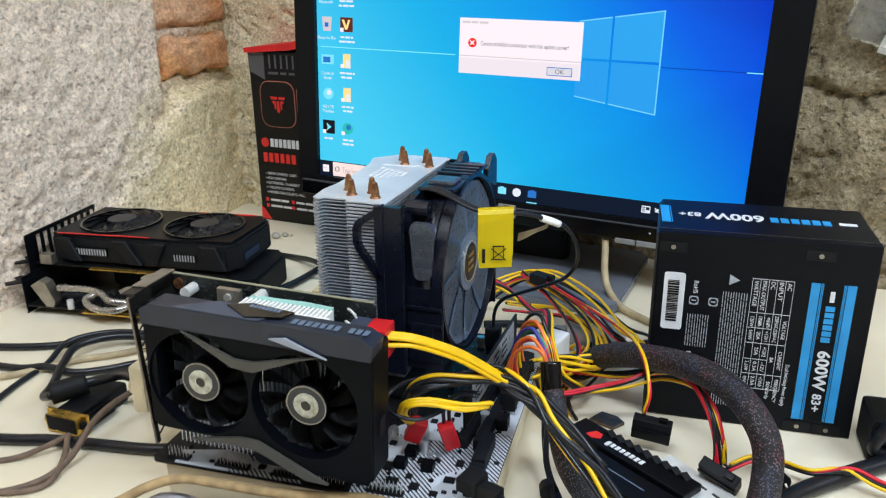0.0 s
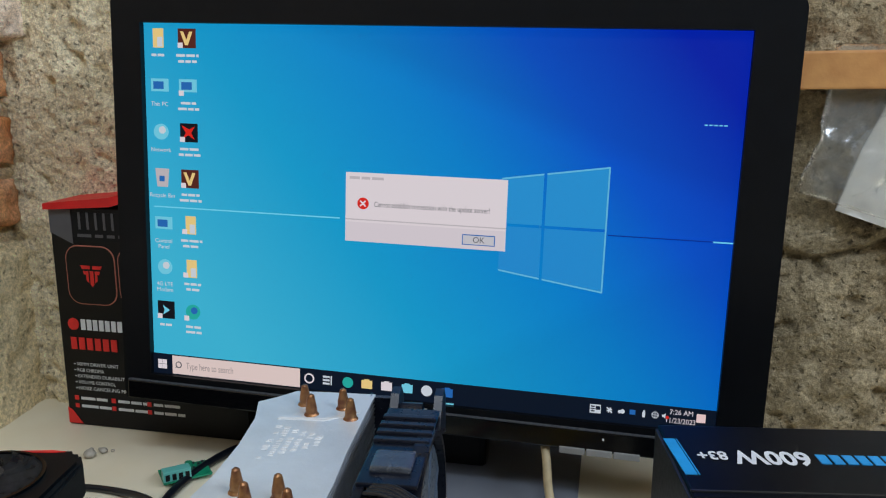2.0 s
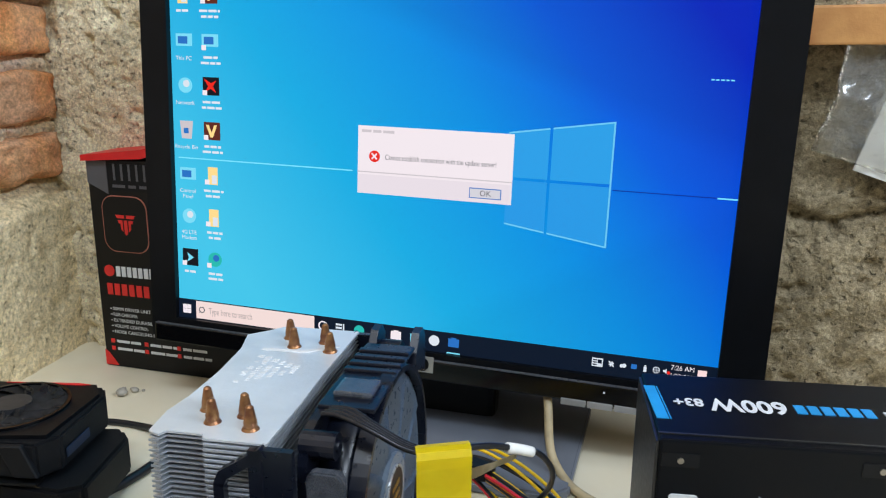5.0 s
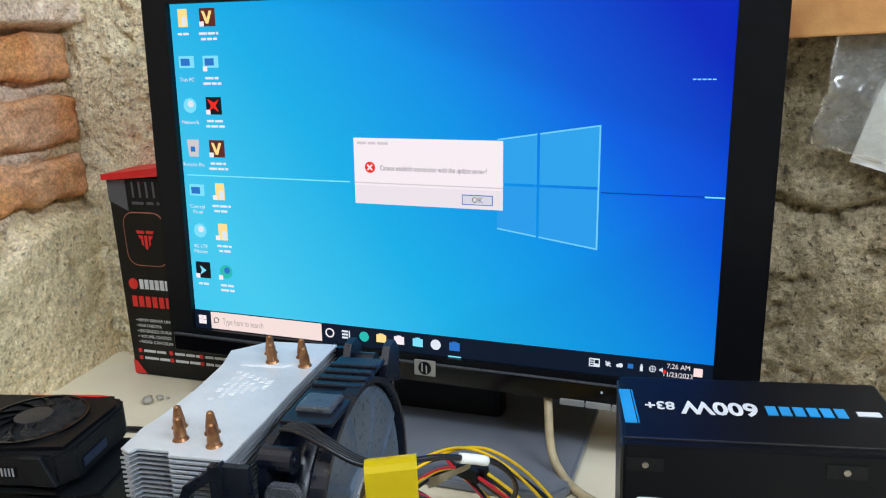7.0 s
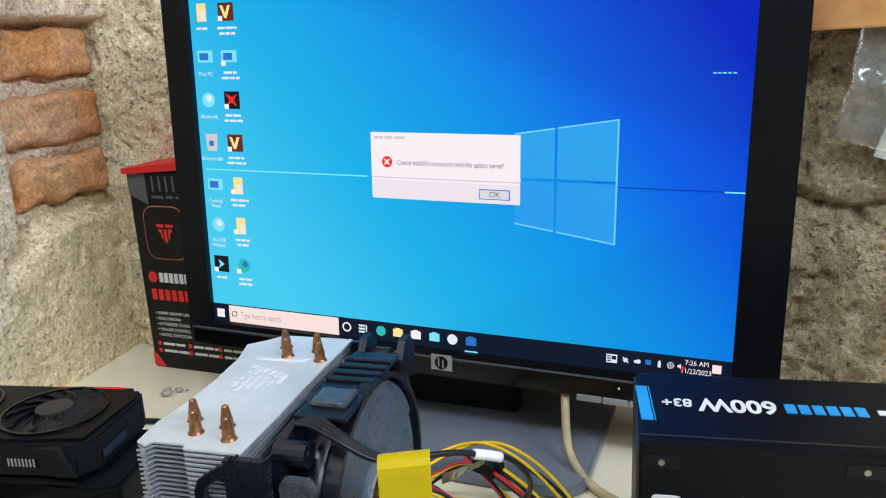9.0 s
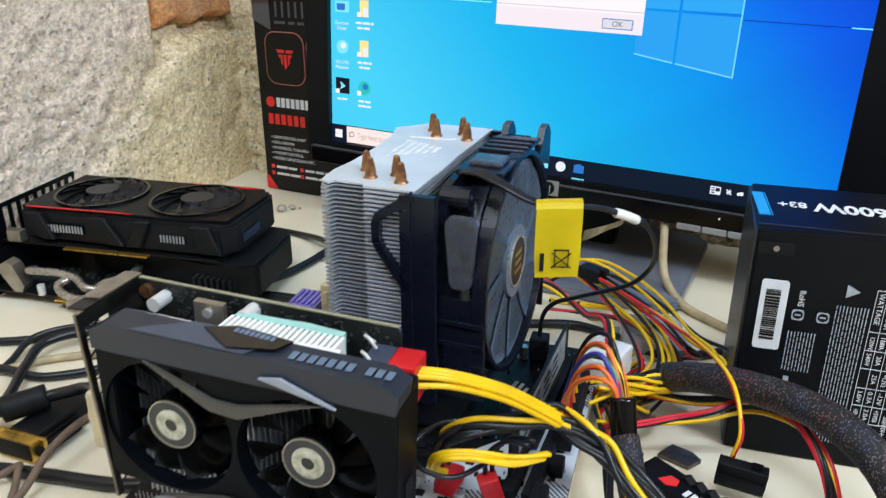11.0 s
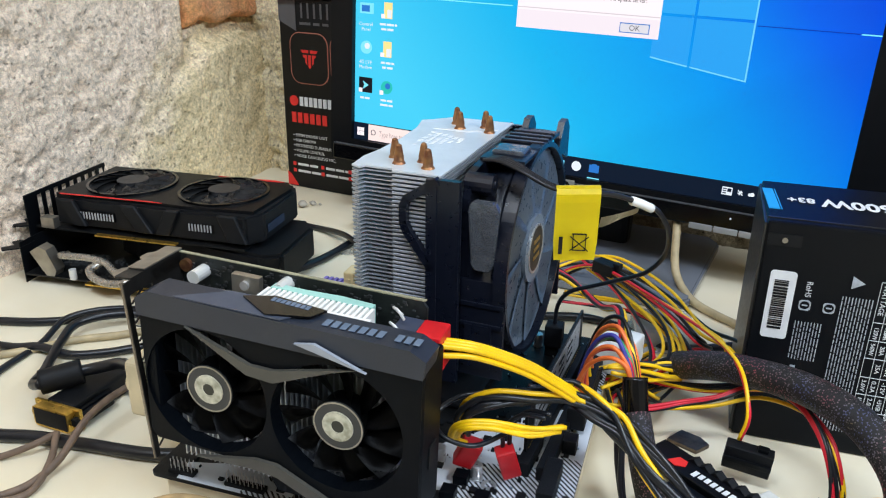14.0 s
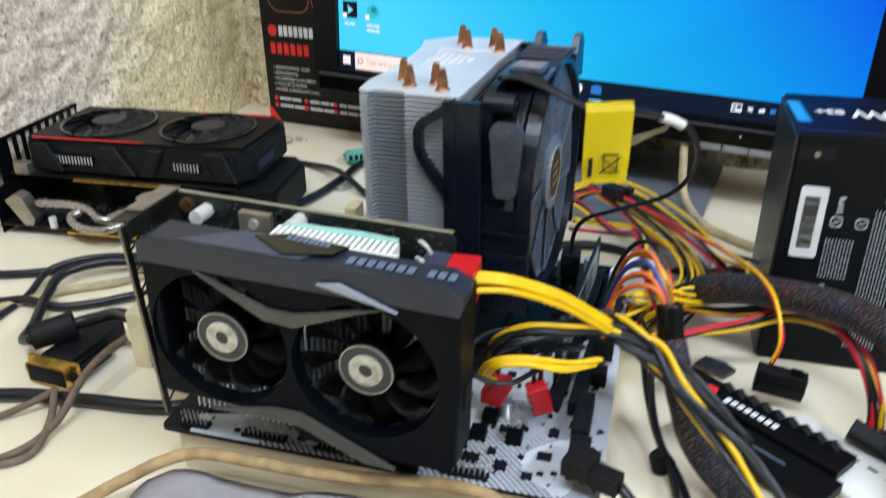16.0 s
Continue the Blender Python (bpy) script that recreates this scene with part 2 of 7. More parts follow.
    p.inputs["Specular IOR Level"].default_value = 0.15
    relief = nt.nodes.new("ShaderNodeTexNoise")
    relief.inputs["Scale"].default_value, relief.inputs["Detail"].default_value, relief.inputs["Roughness"].default_value = 180, 6, 0.6
    nt.links.new(tc.outputs["Object"], relief.inputs["Vector"])
    low = nt.nodes.new("ShaderNodeMapRange")
    low.inputs["From Min"].default_value, low.inputs["From Max"].default_value = 0.05, 0.30
    low.inputs["To Min"].default_value, low.inputs["To Max"].default_value = 0.0, 0.45
    nt.links.new(pit.outputs["Distance"], low.inputs["Value"])
    add = nt.nodes.new("ShaderNodeMath")
    nt.links.new(relief.outputs["Fac"], add.inputs[0])
    nt.links.new(low.outputs["Result"], add.inputs[1])
    bp = nt.nodes.new("ShaderNodeBump")
    bp.inputs["Strength"].default_value, bp.inputs["Distance"].default_value = 1.0, deep
    nt.links.new(add.outputs[0], bp.inputs["Height"])
    nt.links.new(bp.outputs["Normal"], p.inputs["Normal"])
    return m


CEMENT = plaster("rough_cement_render", srgb(236, 216, 174), srgb(224, 204, 162), srgb(238, 216, 193), (3.2, 3.0, -0.86), 0.62)
# pale zone: beige render by the corner, also brightened against the monitor's shade
CEMENTGREY = plaster("grey_cement_render", srgb(172, 156, 126), srgb(136, 121, 94), srgb(238, 222, 186), (-5.0, 0.3, 0.95), 0.46, 0.0058)
BRICK = plaster("fired_clay_brick", srgb(228, 166, 108), srgb(202, 132, 84), srgb(214, 170, 134), pits=0.88, deep=0.0014)
TABLEPAINT = mat("cream_laminate", srgb(237, 227, 202), 0.38, second=srgb(229, 215, 184), scale=8, bump=0.04, bscale=600, rvar=0.14)
WOOD = mat("pine_board", srgb(204, 148, 86), 0.55, scale=34, bump=0.1, bscale=400, second=srgb(176, 118, 64))
ROOMPAINT = mat("plain_room_wall", srgb(190, 184, 172), 0.9, var=0.08, scale=6, bump=0.1)
FLOORMAT = mat("concrete_floor", srgb(130, 126, 120), 0.8, var=0.15, scale=8, bump=0.1)


# ---- shape helpers ----
def cuboid(bm, x0, x1, y0, y1, z0, z1, bevel=0.0, m=None):
    made = bmesh.ops.create_cube(bm, size=1)["verts"]
    for v in made:
        v.co = Vector(((x0 + x1) / 2 + v.co.x * (x1 - x0), (y0 + y1) / 2 + v.co.y * (y1 - y0), (z0 + z1) / 2 + v.co.z * (z1 - z0)))
    if bevel:
        edges = list({e for v in made for e in v.link_edges})
        out = bmesh.ops.bevel(bm, geom=edges, offset=bevel, segments=2, profile=0.6, affect="EDGES")
        made = list({v for f in out["faces"] for v in f.verts} | {v for v in made if v.is_valid})
    if m is not None:
        for v in made:
            v.co = m @ v.co
    return bm


def box(x0, x1, y0, y1, z0, z1, bevel=0.0, m=None):
    return cuboid(bmesh.new(), x0, x1, y0, y1, z0, z1, bevel, m)


def prism(bm, outline, lo, hi, m=None):
    """Extrudes an outline of (x, z) along y from lo to hi."""
    m = m or Matrix()
    a = [bm.verts.new(m @ Vector((x, lo, z))) for x, z in outline]
    b = [bm.verts.new(m @ Vector((x, hi, z))) for x, z in outline]
    n = len(outline)
    bm.faces.new(a)
    bm.faces.new(b[::-1])
    for i in range(n):
        bm.faces.new((a[i], b[i], b[(i + 1) % n], a[(i + 1) % n]))
    bmesh.ops.recalc_face_normals(bm, faces=bm.faces)
    return bm


def slab(bm, outline, lo, hi, m=None):
    """Extrudes an outline of (x, y) along z."""
    turn = Matrix(((1, 0, 0, 0), (0, 0, 1, 0), (0, 1, 0, 0), (0, 0, 0, 1)))
    return prism(bm, outline, lo, hi, (m or Matrix()) @ turn)


def rod(bm, a, b, r, r2=None, seg=12):
    a, b = Vector(a), Vector(b)
    turn = (b - a).to_track_quat("Z", "Y").to_matrix().to_4x4()
    bmesh.ops.create_cone(bm, cap_ends=True, segments=seg, radius1=r, radius2=r if r2 is None else r2, depth=(b - a).length,
                          matrix=Matrix.Translation((a + b) / 2) @ turn)
    return bm


def ring(bm, outer, inner, lo, hi, seg=48, m=None, square=0.0):
    """A ring about local y; with square > 0 its outer edge is a rounded square of that half width."""
    m = m or Matrix()
    loops = []
    for y in (lo, hi):
        for which in (0, 1):
            loop = []
            for i in range(seg):
                a = 2 * math.pi * (i + 0.5) / seg
                c, s = math.cos(a), math.sin(a)
                r = inner
                if which == 0:
                    r = outer if not square else square / (abs(c) ** 9 + abs(s) ** 9) ** (1 / 9)
                loop.append(bm.verts.new(m @ Vector((c * r, y, s * r))))
            loops.append(loop)
    o0, i0, o1, i1 = loops
    for i in range(seg):
        j = (i + 1) % seg
        for q in ((o0[i], o0[j], o1[j], o1[i]), (i0[i], i1[i], i1[j], i0[j]), (o0[i], i0[i], i0[j], o0[j]), (o1[i], o1[j], i1[j], i1[i])):
            bm.faces.new(q)
    bmesh.ops.recalc_face_normals(bm, faces=bm.faces)
    return bm


def smooth_path(points, steps=6):
    pts = [Vector(p) for p in points]
    ext = [pts[0] * 2 - pts[1]] + pts + [pts[-1] * 2 - pts[-2]]
    out = []
    for i in range(1, len(ext) - 2):
        p0, p1, p2, p3 = ext[i - 1:i + 3]
        for k in range(steps):
            t = k / steps
            out.append(0.5 * (2 * p1 + (p2 - p0) * t + (2 * p0 - 5 * p1 + 4 * p2 - p3) * t * t + (3 * p1 - p0 - 3 * p2 + p3) * t ** 3))
    return out + [pts[-1]]


def tube(bm, points, r, seg=8, steps=6, flat=1.0):
    path = smooth_path(points, steps)
    side, rings = None, []
    for i, p in enumerate(path):
        d = (path[min(i + 1, len(path) - 1)] - path[max(i - 1, 0)]).normalized()
        if side is None:
            side = d.orthogonal().normalized() if abs(d.z) > 0.9 else d.cross(Vector((0, 0, 1))).normalized()
        side = (side - d * side.dot(d)).normalized()
        up = d.cross(side)
        rings.append([bm.verts.new(p + side * (r * math.cos(2 * math.pi * k / seg)) + up * (r * flat * math.sin(2 * math.pi * k / seg))) for k in range(seg)])
    for a, b in zip(rings, rings[1:]):
        for k in range(seg):
            bm.faces.new((a[k], a[(k + 1) % seg], b[(k + 1) % seg], b[k]))
    bm.faces.new(rings[0][::-1])
    bm.faces.new(rings[-1])
    bmesh.ops.recalc_face_normals(bm, faces=bm.faces)
    return bm


def finish(name, bm, material, smooth=False):
    me = bpy.data.meshes.new(name)
    if smooth:
        for f in bm.faces:
            f.smooth = True
    bm.to_mesh(me)
    bm.free()
    me.materials.append(material)
    return me


def part(name, bm, material, parent, label="", smooth=False, m=None):
    ob = new(name, finish(name, bm, material, smooth))
    ob.parent = parent
    if m is not None:
        ob.matrix_local = m
    return tagged(ob, label) if label else ob


def thing(name, label, category, m=None, group="", kind=""):
    ob = new(name)
    if m is not None:
        ob.matrix_world = m
    return tagged(ob, label, category, group, kind)


def solid(name, bm, material, label, category, smooth=False, group="", kind="", m=None):
    ob = new(name, finish(name, bm, material, smooth))
    if m is not None:
        ob.matrix_world = m
    return tagged(ob, label, category, group, kind)


def letters(name, words, size, material, parent, m, align="CENTER", depth=0.0001, width=0.0, bold=0.0):
    """Built-in font text in the xy plane of m, turned into a mesh."""
    cu = bpy.data.curves.new(name, "FONT")
    cu.body, cu.size, cu.align_x, cu.align_y, cu.extrude, cu.resolution_u = words, size, align, "CENTER", depth, 3
    cu.offset = bold
    tmp = bpy.data.objects.new(name, cu)
    me = bpy.data.meshes.new_from_object(tmp)
    bpy.data.objects.remove(tmp)
    if width:
        xs = [v.co.x for v in me.vertices]
        lo, hi = min(xs), max(xs)
        at = 0.0 if align == "LEFT" else -width / 2
        for v in me.vertices:
            v.co.x = at + (v.co.x - lo) * width / (hi - lo)
    me.materials.clear()
    me.materials.append(material)
    ob = new(name, me)
    ob.parent = parent
    ob.matrix_local = m
    return ob


def bars(bm, x0, x1, z, h, y, rng, word=(0.004, 0.012), gap=0.0016, t=0.0002):
    """A row of plain bars in the xz plane that stands for small print."""
    x = x0
    while x < x1 - word[0] * 0.5:
        w = min(rng.uniform(*word), x1 - x)
        cuboid(bm, x, x + w, y - t, y, z - h / 2, z + h / 2)
        x += w + gap
    return bm


FACE = pose(0, 0, 0, 90, 0, 0)  # text stands upright, facing -y

# ---- room ----
def rough_wall(name, m, length, height, material, depth_at, label, cell=0.0032, fine=(0.0, 0.8, -0.05, 0.55)):
    """A wall in the xz plane of m, its rendered face towards -y, uneven by depth_at(s, z), with a solid body behind."""
    bm = bmesh.new()
    ss = [fine[0] + cell * i for i in range(int((fine[1] - fine[0]) / cell) + 1)]
    zz = [fine[2] + cell * i for i in range(int((fine[3] - fine[2]) / cell) + 1)]
    ss = [length[0]] + ss + [length[1]]
    zz = [height[0]] + zz + [height[1]]
    grid = [[bm.verts.new((s, -depth_at(s, z), z)) for z in zz] for s in ss]
    for i in range(len(ss) - 1):
        for k in range(len(zz) - 1):
            bm.faces.new((grid[i][k], grid[i + 1][k], grid[i + 1][k + 1], grid[i][k + 1]))
    for f in bm.faces:
        f.smooth = True
    cuboid(bm, length[0], length[1], 0.06, 0.2, height[0], height[1])
    return solid(name, bm, material, label, "wall", kind="structure", m=m)


def lump(s, z, seed, amount=1.0):
    v = Vector((s, z, seed))
    a = noise.fractal(v * 9, 1.0, 2.0, 4) * 0.006
    b = noise.fractal(v * 40, 0.7, 2.0, 5) * 0.0034
    c = -max(0.0, noise.noise(v * 75) - 0.25) * 0.016
    c -= max(0.0, noise.noise(v * 150 + Vector((9, 2, 0))) - 0.2) * 0.009
    return (a + b + c) * amount


def step(x, a, b):
    t = max(0.0, min(1.0, (x - a) / (b - a)))
    return t * t * (3 - 2 * t)


def west_depth(s, z):
    # s runs from the corner towards the room; a sandy lower coat ends on a slanting, broken edge, the bricks lie back
    edge = 0.178 - 0.85 * max(0.0, s - 0.11) + 0.014 * noise.noise(Vector((s * 14, 3.1, 0)))
    low = 1 - step(z, edge - 0.010, edge + 0.016)
    d = 0.026 * low * (0.65 + 0.35 * step(s, 0.0, 0.12)) + lump(s, z, 1.7, 0.5 if low > 0.5 else 0.72)
    far = step(s, 0.118, 0.15)
    rim = math.exp(-((z - edge - 0.012) / 0.010) ** 2) * (1 - 0.5 * far)
    d -= 0.006 * rim * (0.6 + noise.noise(Vector((s * 60, z * 60, 5))))
    if s < 0.135 and z > 0.18:
        # mortar squeezed out between the courses
        course = min(abs(z - 0.251), abs(z - 0.320), abs(z - 0.186))
        d += 0.010 * max(0.0, 1 - course / 0.016) * (0.7 + noise.noise(Vector((s * 45, z * 45, 2)))) - 0.004
    ledge = step(z, 0.384, 0.392) * 0.036
    crack = abs(z - 0.135 + 0.30 * (s - 0.22) - 0.012 * noise.noise(Vector((s * 25, 1.2, 0))))
    if 0.16 < s < 0.42 and crack < 0.004:
        d -= 0.006 * (1 - crack / 0.004) * max(0.0, noise.noise(Vector((s * 30, 7, 0))) + 0.3)
    return d + ledge + far * 0.022 * (1 - low)


def north_depth(s, z):
    d = lump(s, z, 8.3, 1.0) + 0.006 * step(0.25 - z, 0.0, 0.05)
    crack = abs(z - 0.212 - 0.02 * noise.noise(Vector((s * 12, 9.2, 0))))
    if crack < 0.007 and s > 0.5:
        d -= 0.009 * (1 - crack / 0.007)
    return d + 0.006 * step(z, 0.205, 0.22) * step(s, 0.5, 0.6)


CORNER = (-0.605, 0.445)
WEST = pose(CORNER[0], CORNER[1], 0, 0, 0, -8.5) @ Matrix(((0, -1, 0, 0), (-1, 0, 0, 0), (0, 0, 1, 0), (0, 0, 0, 1)))
NORTH = pose(CORNER[0], CORNER[1], 0, 0, 0, -8.5)
wall_west = rough_wall("wall_west", WEST, (-0.05, 3.3), (-0.75, 1.99), CEMENT, west_depth, "rough cement-rendered wall with a few bare clay bricks", fine=(0.0, 0.72, -0.03, 0.5))
wall_north = rough_wall("wall_north", NORTH, (-0.06, 2.6), (-0.75, 1.99), CEMENTGREY, north_depth, "rough grey cement-rendered wall behind the monitor", fine=(0.0, 1.05, -0.03, 0.56))
for s0, s1, z0, z1 in ((0.004, 0.130, 0.200, 0.247), (0.002, 0.140, 0.262, 0.312), (0.002, 0.116, 0.332, 0.379)):
    bm = bmesh.new()
    cuboid(bm, s0, s1, -0.016, 0.05, z0, z1)
    bmesh.ops.subdivide_edges(bm, edges=bm.edges, cuts=14, use_grid_fill=True)
    for v in bm.verts:
        q = Vector(((v.co.x - (s0 + s1) / 2) / (s1 - s0), 0, (v.co.z - (z0 + z1) / 2) / (z1 - z0)))
        pull = max(0.0, (abs(q.x) * 2) ** 8 + (abs(q.z) * 2) ** 8)
        v.co.y += 0.007 * min(1, pull) + noise.fractal(v.co * 60, 0.8, 2, 4) * 0.0050 - max(0.0, noise.noise(v.co * 34 + Vector((0, 0, 4))) - 0.3) * 0.012
        v.co.x += noise.noise(v.co * 50) * 0.005
        v.co.z += noise.noise(v.co * 42 + Vector((5, 0, 0))) * 0.006
    part("brick", bm, BRICK, wall_west, smooth=True)
tagged(solid("wall_east", box(1.75, 1.9, -2.6, 0.6, -0.75, 1.99), ROOMPAINT, "plain painted room wall", "wall", kind="structure"))
solid("wall_south", box(-1.4, 1.9, -2.75, -2.6, -0.75, 1.99), ROOMPAINT, "plain painted room wall", "wall", kind="structure")
solid("floor", box(-1.4, 1.9, -2.75, 0.7, -0.80, -0.751), FLOORMAT, "grey concrete floor", "floor", kind="structure")
solid("ceiling", box(-1.4, 1.9, -2.75, 0.7, 2.0, 2.1), ROOMPAINT, "plain painted ceiling", "ceiling", kind="structure")

table = thing("table", "cream laminate work table against the wall", "table")
bm = bmesh.new()
slab(bm, [(-0.74, -0.95), (0.75, -0.95), (0.75, 0.28), (-0.60, 0.48)], -0.028, 0.0)
part("tabletop", bm, TABLEPAINT, table, "cream laminate top with stains")
for x, y in ((-0.70, -0.90), (0.70, -0.90), (0.70, 0.22), (-0.58, 0.40)):
    part("leg", box(x - 0.03, x + 0.03, y - 0.03, y + 0.03, -0.75, -0.029, 0.003), WOOD, table)
solid("wall_board", box(0.0, 0.9, -0.040, -0.012, -0.014, 0.016, 0.002), WOOD, "pale pine board fixed along the cement wall", "board",
      m=pose(0.05, 0.347, 0.358, 0, -1.0, -8.5))


# ---- monitor ----
SW, SH = 0.482, 0.304


def on(u, v):
    return (u - 0.5) * SW, (0.5 - v) * SH


def wallpaper():
    m = glow("desktop_wallpaper", (0, 0.2, 0.7), 1.0)
    nt = m.node_tree
    p = nt.nodes["Principled BSDF"]
    tc = nt.nodes.new("ShaderNodeTexCoord")
    sep = nt.nodes.new("ShaderNodeSeparateXYZ")
    nt.links.new(tc.outputs["Object"], sep.inputs[0])

    def lin(a, b, c):  # a*x + b*z + c
        m1 = nt.nodes.new("ShaderNodeMath")
        m1.operation, m1.inputs[1].default_value, m1.inputs[2].default_value = "MULTIPLY_ADD", a, c
        nt.links.new(sep.outputs["X"], m1.inputs[0])
        m2 = nt.nodes.new("ShaderNodeMath")
        m2.operation, m2.inputs[1].default_value = "MULTIPLY_ADD", b
        nt.links.new(sep.outputs["Z"], m2.inputs[0])
        nt.links.new(m1.outputs[0], m2.inputs[2])
        return m2
    base = lin(1.72, 1.45, 0.45)
    ramp = nt.nodes.new("ShaderNodeValToRGB")
    el = ramp.color_ramp.elements
    el[0].position, el[0].color = 0.0, (*srgb(66, 192, 228), 1)
    el[1].position, el[1].color = 1.0, (*srgb(2, 38, 190), 1)
    for at, col in ((0.32, srgb(22, 166, 220)), (0.58, srgb(6, 138, 220)), (0.79, srgb(3, 88, 216))):
        e = el.new(at)
        e.color = (*col, 1)
    nt.links.new(base.outputs[0], ramp.inputs["Fac"])
    beams = None
    for (u0, v0), (u1, v1), dim in (((0.807, 0.315), (0.30, 0.03), 0.90), ((0.50, 0.93), (0.80, 0.668), 0.94)):
        (x0, z0), (x1, z1) = on(u0, v0), on(u1, v1)
        n = math.hypot(x1 - x0, z1 - z0)
        a, b = -(z1 - z0) / n, (x1 - x0) / n
        side = lin(a, b, -(a * x0 + b * z0))
        band = nt.nodes.new("ShaderNodeMapRange")
        band.inputs["From Min"].default_value, band.inputs["From Max"].default_value = -0.016, 0.004
        band.inputs["To Min"].default_value, band.inputs["To Max"].default_value = dim, 1.0
        nt.links.new(side.outputs[0], band.inputs["Value"])
        if beams is None:
            beams = band.outputs["Result"]
        else:
            both = nt.nodes.new("ShaderNodeMath")
            both.operation = "MULTIPLY"
            nt.links.new(beams, both.inputs[0])
            nt.links.new(band.outputs["Result"], both.inputs[1])
            beams = both.outputs[0]
    shade = nt.nodes.new("ShaderNodeVectorMath")
    shade.operation = "MULTIPLY"
    nt.links.new(ramp.outputs["Color"], shade.inputs[0])
    nt.links.new(beams, shade.inputs[1])
    nt.links.new(shade.outputs[0], p.inputs["Emission Color"])
    return m


def screen_glow(name, r, g, b, k=1.0):
    return glow(name, srgb(r, g, b), k)


MON = pose(-0.157, 0.2633, 0.2405, 0, 0, -9.3) @ pose(0, 0, 0, -2.5, 1.1, 0)
monitor = thing("monitor", "black widescreen monitor showing a blue desktop, on its stand", "monitor", MON)


bm = bmesh.new()
o = [(-0.265, -0.176), (0.272, -0.176), (0.274, 0.165), (0.265, 0.180), (-0.258, 0.180), (-0.267, 0.165)]
prism(bm, o, 0.010, 0.052)
part("back_shell", bm, BLACK, monitor)
bm = bmesh.new()
for x0, x1, z0, z1 in ((-0.266, -SW / 2, -0.176, 0.178), (SW / 2, 0.273, -0.176, 0.178), (-SW / 2, SW / 2, SH / 2, 0.178), (-SW / 2, SW / 2, -0.176, -SH / 2)):
    cuboid(bm, x0, x1, -0.007, 0.012, z0, z1)
for s, edge in ((-1, 0.2655), (1, 0.2725)):
    prism(bm, [(s * edge, -0.174), (s * (edge + 0.0025), -0.170), (s * (edge + 0.0025), 0.168), (s * edge, 0.176)], -0.006, 0.04)
part("bezel", bm, BLACK, monitor, "satin black bezel")
part("lower_lip", box(-0.263, 0.270, -0.0095, -0.0068, -0.1755, -0.1585, 0.0012), GLOSSBLACK, monitor)
screen_panel = part("screen_panel", box(-SW / 2, SW / 2, -0.001, 0.004, -SH / 2, SH / 2), wallpaper(), monitor, "lit panel with a blue desktop")


def decal(name, u0, u1, v0, v1, material, parent, lift=0.0012, label=""):
    x0, z0 = on(u0, v1)
    x1, z1 = on(u1, v0)
    return part(name, box(x0, x1, -0.001 - lift, -0.00105, z0, z1), material, parent, label)


def caption(words, u, v, size, material, parent, lift=0.0016, align="CENTER", width=0.0):
    x, z = on(u, v)
    return letters("caption", words, size, material, parent, Matrix.Translation((x, -0.001 - lift, z)) @ FACE, align, 0.00002, width)


PANE = screen_glow("logo_pane_light", 44, 158, 230, 0.95)
PANELOW = screen_glow("logo_pane_low", 40, 152, 228, 0.95)
WHITE = screen_glow("screen_white", 236, 226, 232)
SOFT = screen_glow("screen_soft_white", 214, 222, 232)
INK = screen_glow("screen_grey_ink", 90, 90, 98)
PALE = screen_glow("screen_pale_grey", 200, 192, 198)
NAVY = screen_glow("taskbar_navy", 10, 22, 40)
RED = screen_glow("screen_red", 226, 40, 30)
TAN = screen_glow("screen_folder", 246, 214, 140)
CYAN = screen_glow("screen_cyan", 120, 214, 240)
DARK = screen_glow("screen_dark", 18, 20, 28)
MAROON = screen_glow("screen_maroon", 90, 40, 32)
TEAL = screen_glow("screen_teal", 40, 180, 170)
BUTTON = screen_glow("screen_button", 208, 206, 214)
BUTTONEDGE = screen_glow("screen_button_edge", 40, 110, 190)
LINE = screen_glow("stuck_row_light", 120, 222, 250)
LINEDARK = screen_glow("stuck_row_dark", 8, 40, 150)


def quad(name, pts, material, parent, lift=0.0008):
    bm = bmesh.new()
    prism(bm, [on(u, v) for u, v in pts], -0.001 - lift, -0.00105)
    return part(name, bm, material, parent)


emblem = part("window_emblem", box(*[a for a in (on(0.700, 0.5)[0], on(0.701, 0.5)[0])], -0.0014, -0.00105, on(0.7, 0.560)[1], on(0.7, 0.440)[1]), PANELOW, screen_panel, "four pale blue window panes")


def edge_v(u, top):  # the panes' slanting upper and lower edges
    return 0.374 + (u - 0.636) / (0.807 - 0.636) * (0.333 - 0.374) if top else 0.617 + (u - 0.636) / (0.807 - 0.636) * (0.657 - 0.617)


for u0, u1 in ((0.636, 0.7035), (0.7085, 0.807)):
    quad("pane", [(u0, edge_v(u0, True)), (u1, edge_v(u1, True)), (u1, 0.491), (u0, 0.491)], PANE, emblem)
    quad("pane", [(u0, 0.499), (u1, 0.499), (u1, edge_v(u1, False)), (u0, edge_v(u0, False))], PANELOW, emblem)
EDGE = screen_glow("logo_edge", 110, 200, 240, 0.95)
for u0, u1 in ((0.636, 0.7035), (0.7085, 0.807)):
    quad("pane_edge", [(u0, edge_v(u0, True)), (u1, edge_v(u1, True)), (u1, edge_v(u1, True) + 0.004), (u0, edge_v(u0, True) + 0.004)], EDGE, emblem, 0.0010)
    quad("pane_edge", [(u0, edge_v(u0, False) - 0.004), (u1, edge_v(u1, False) - 0.004), (u1, edge_v(u1, False)), (u0, edge_v(u0, False))], EDGE, emblem, 0.0010)
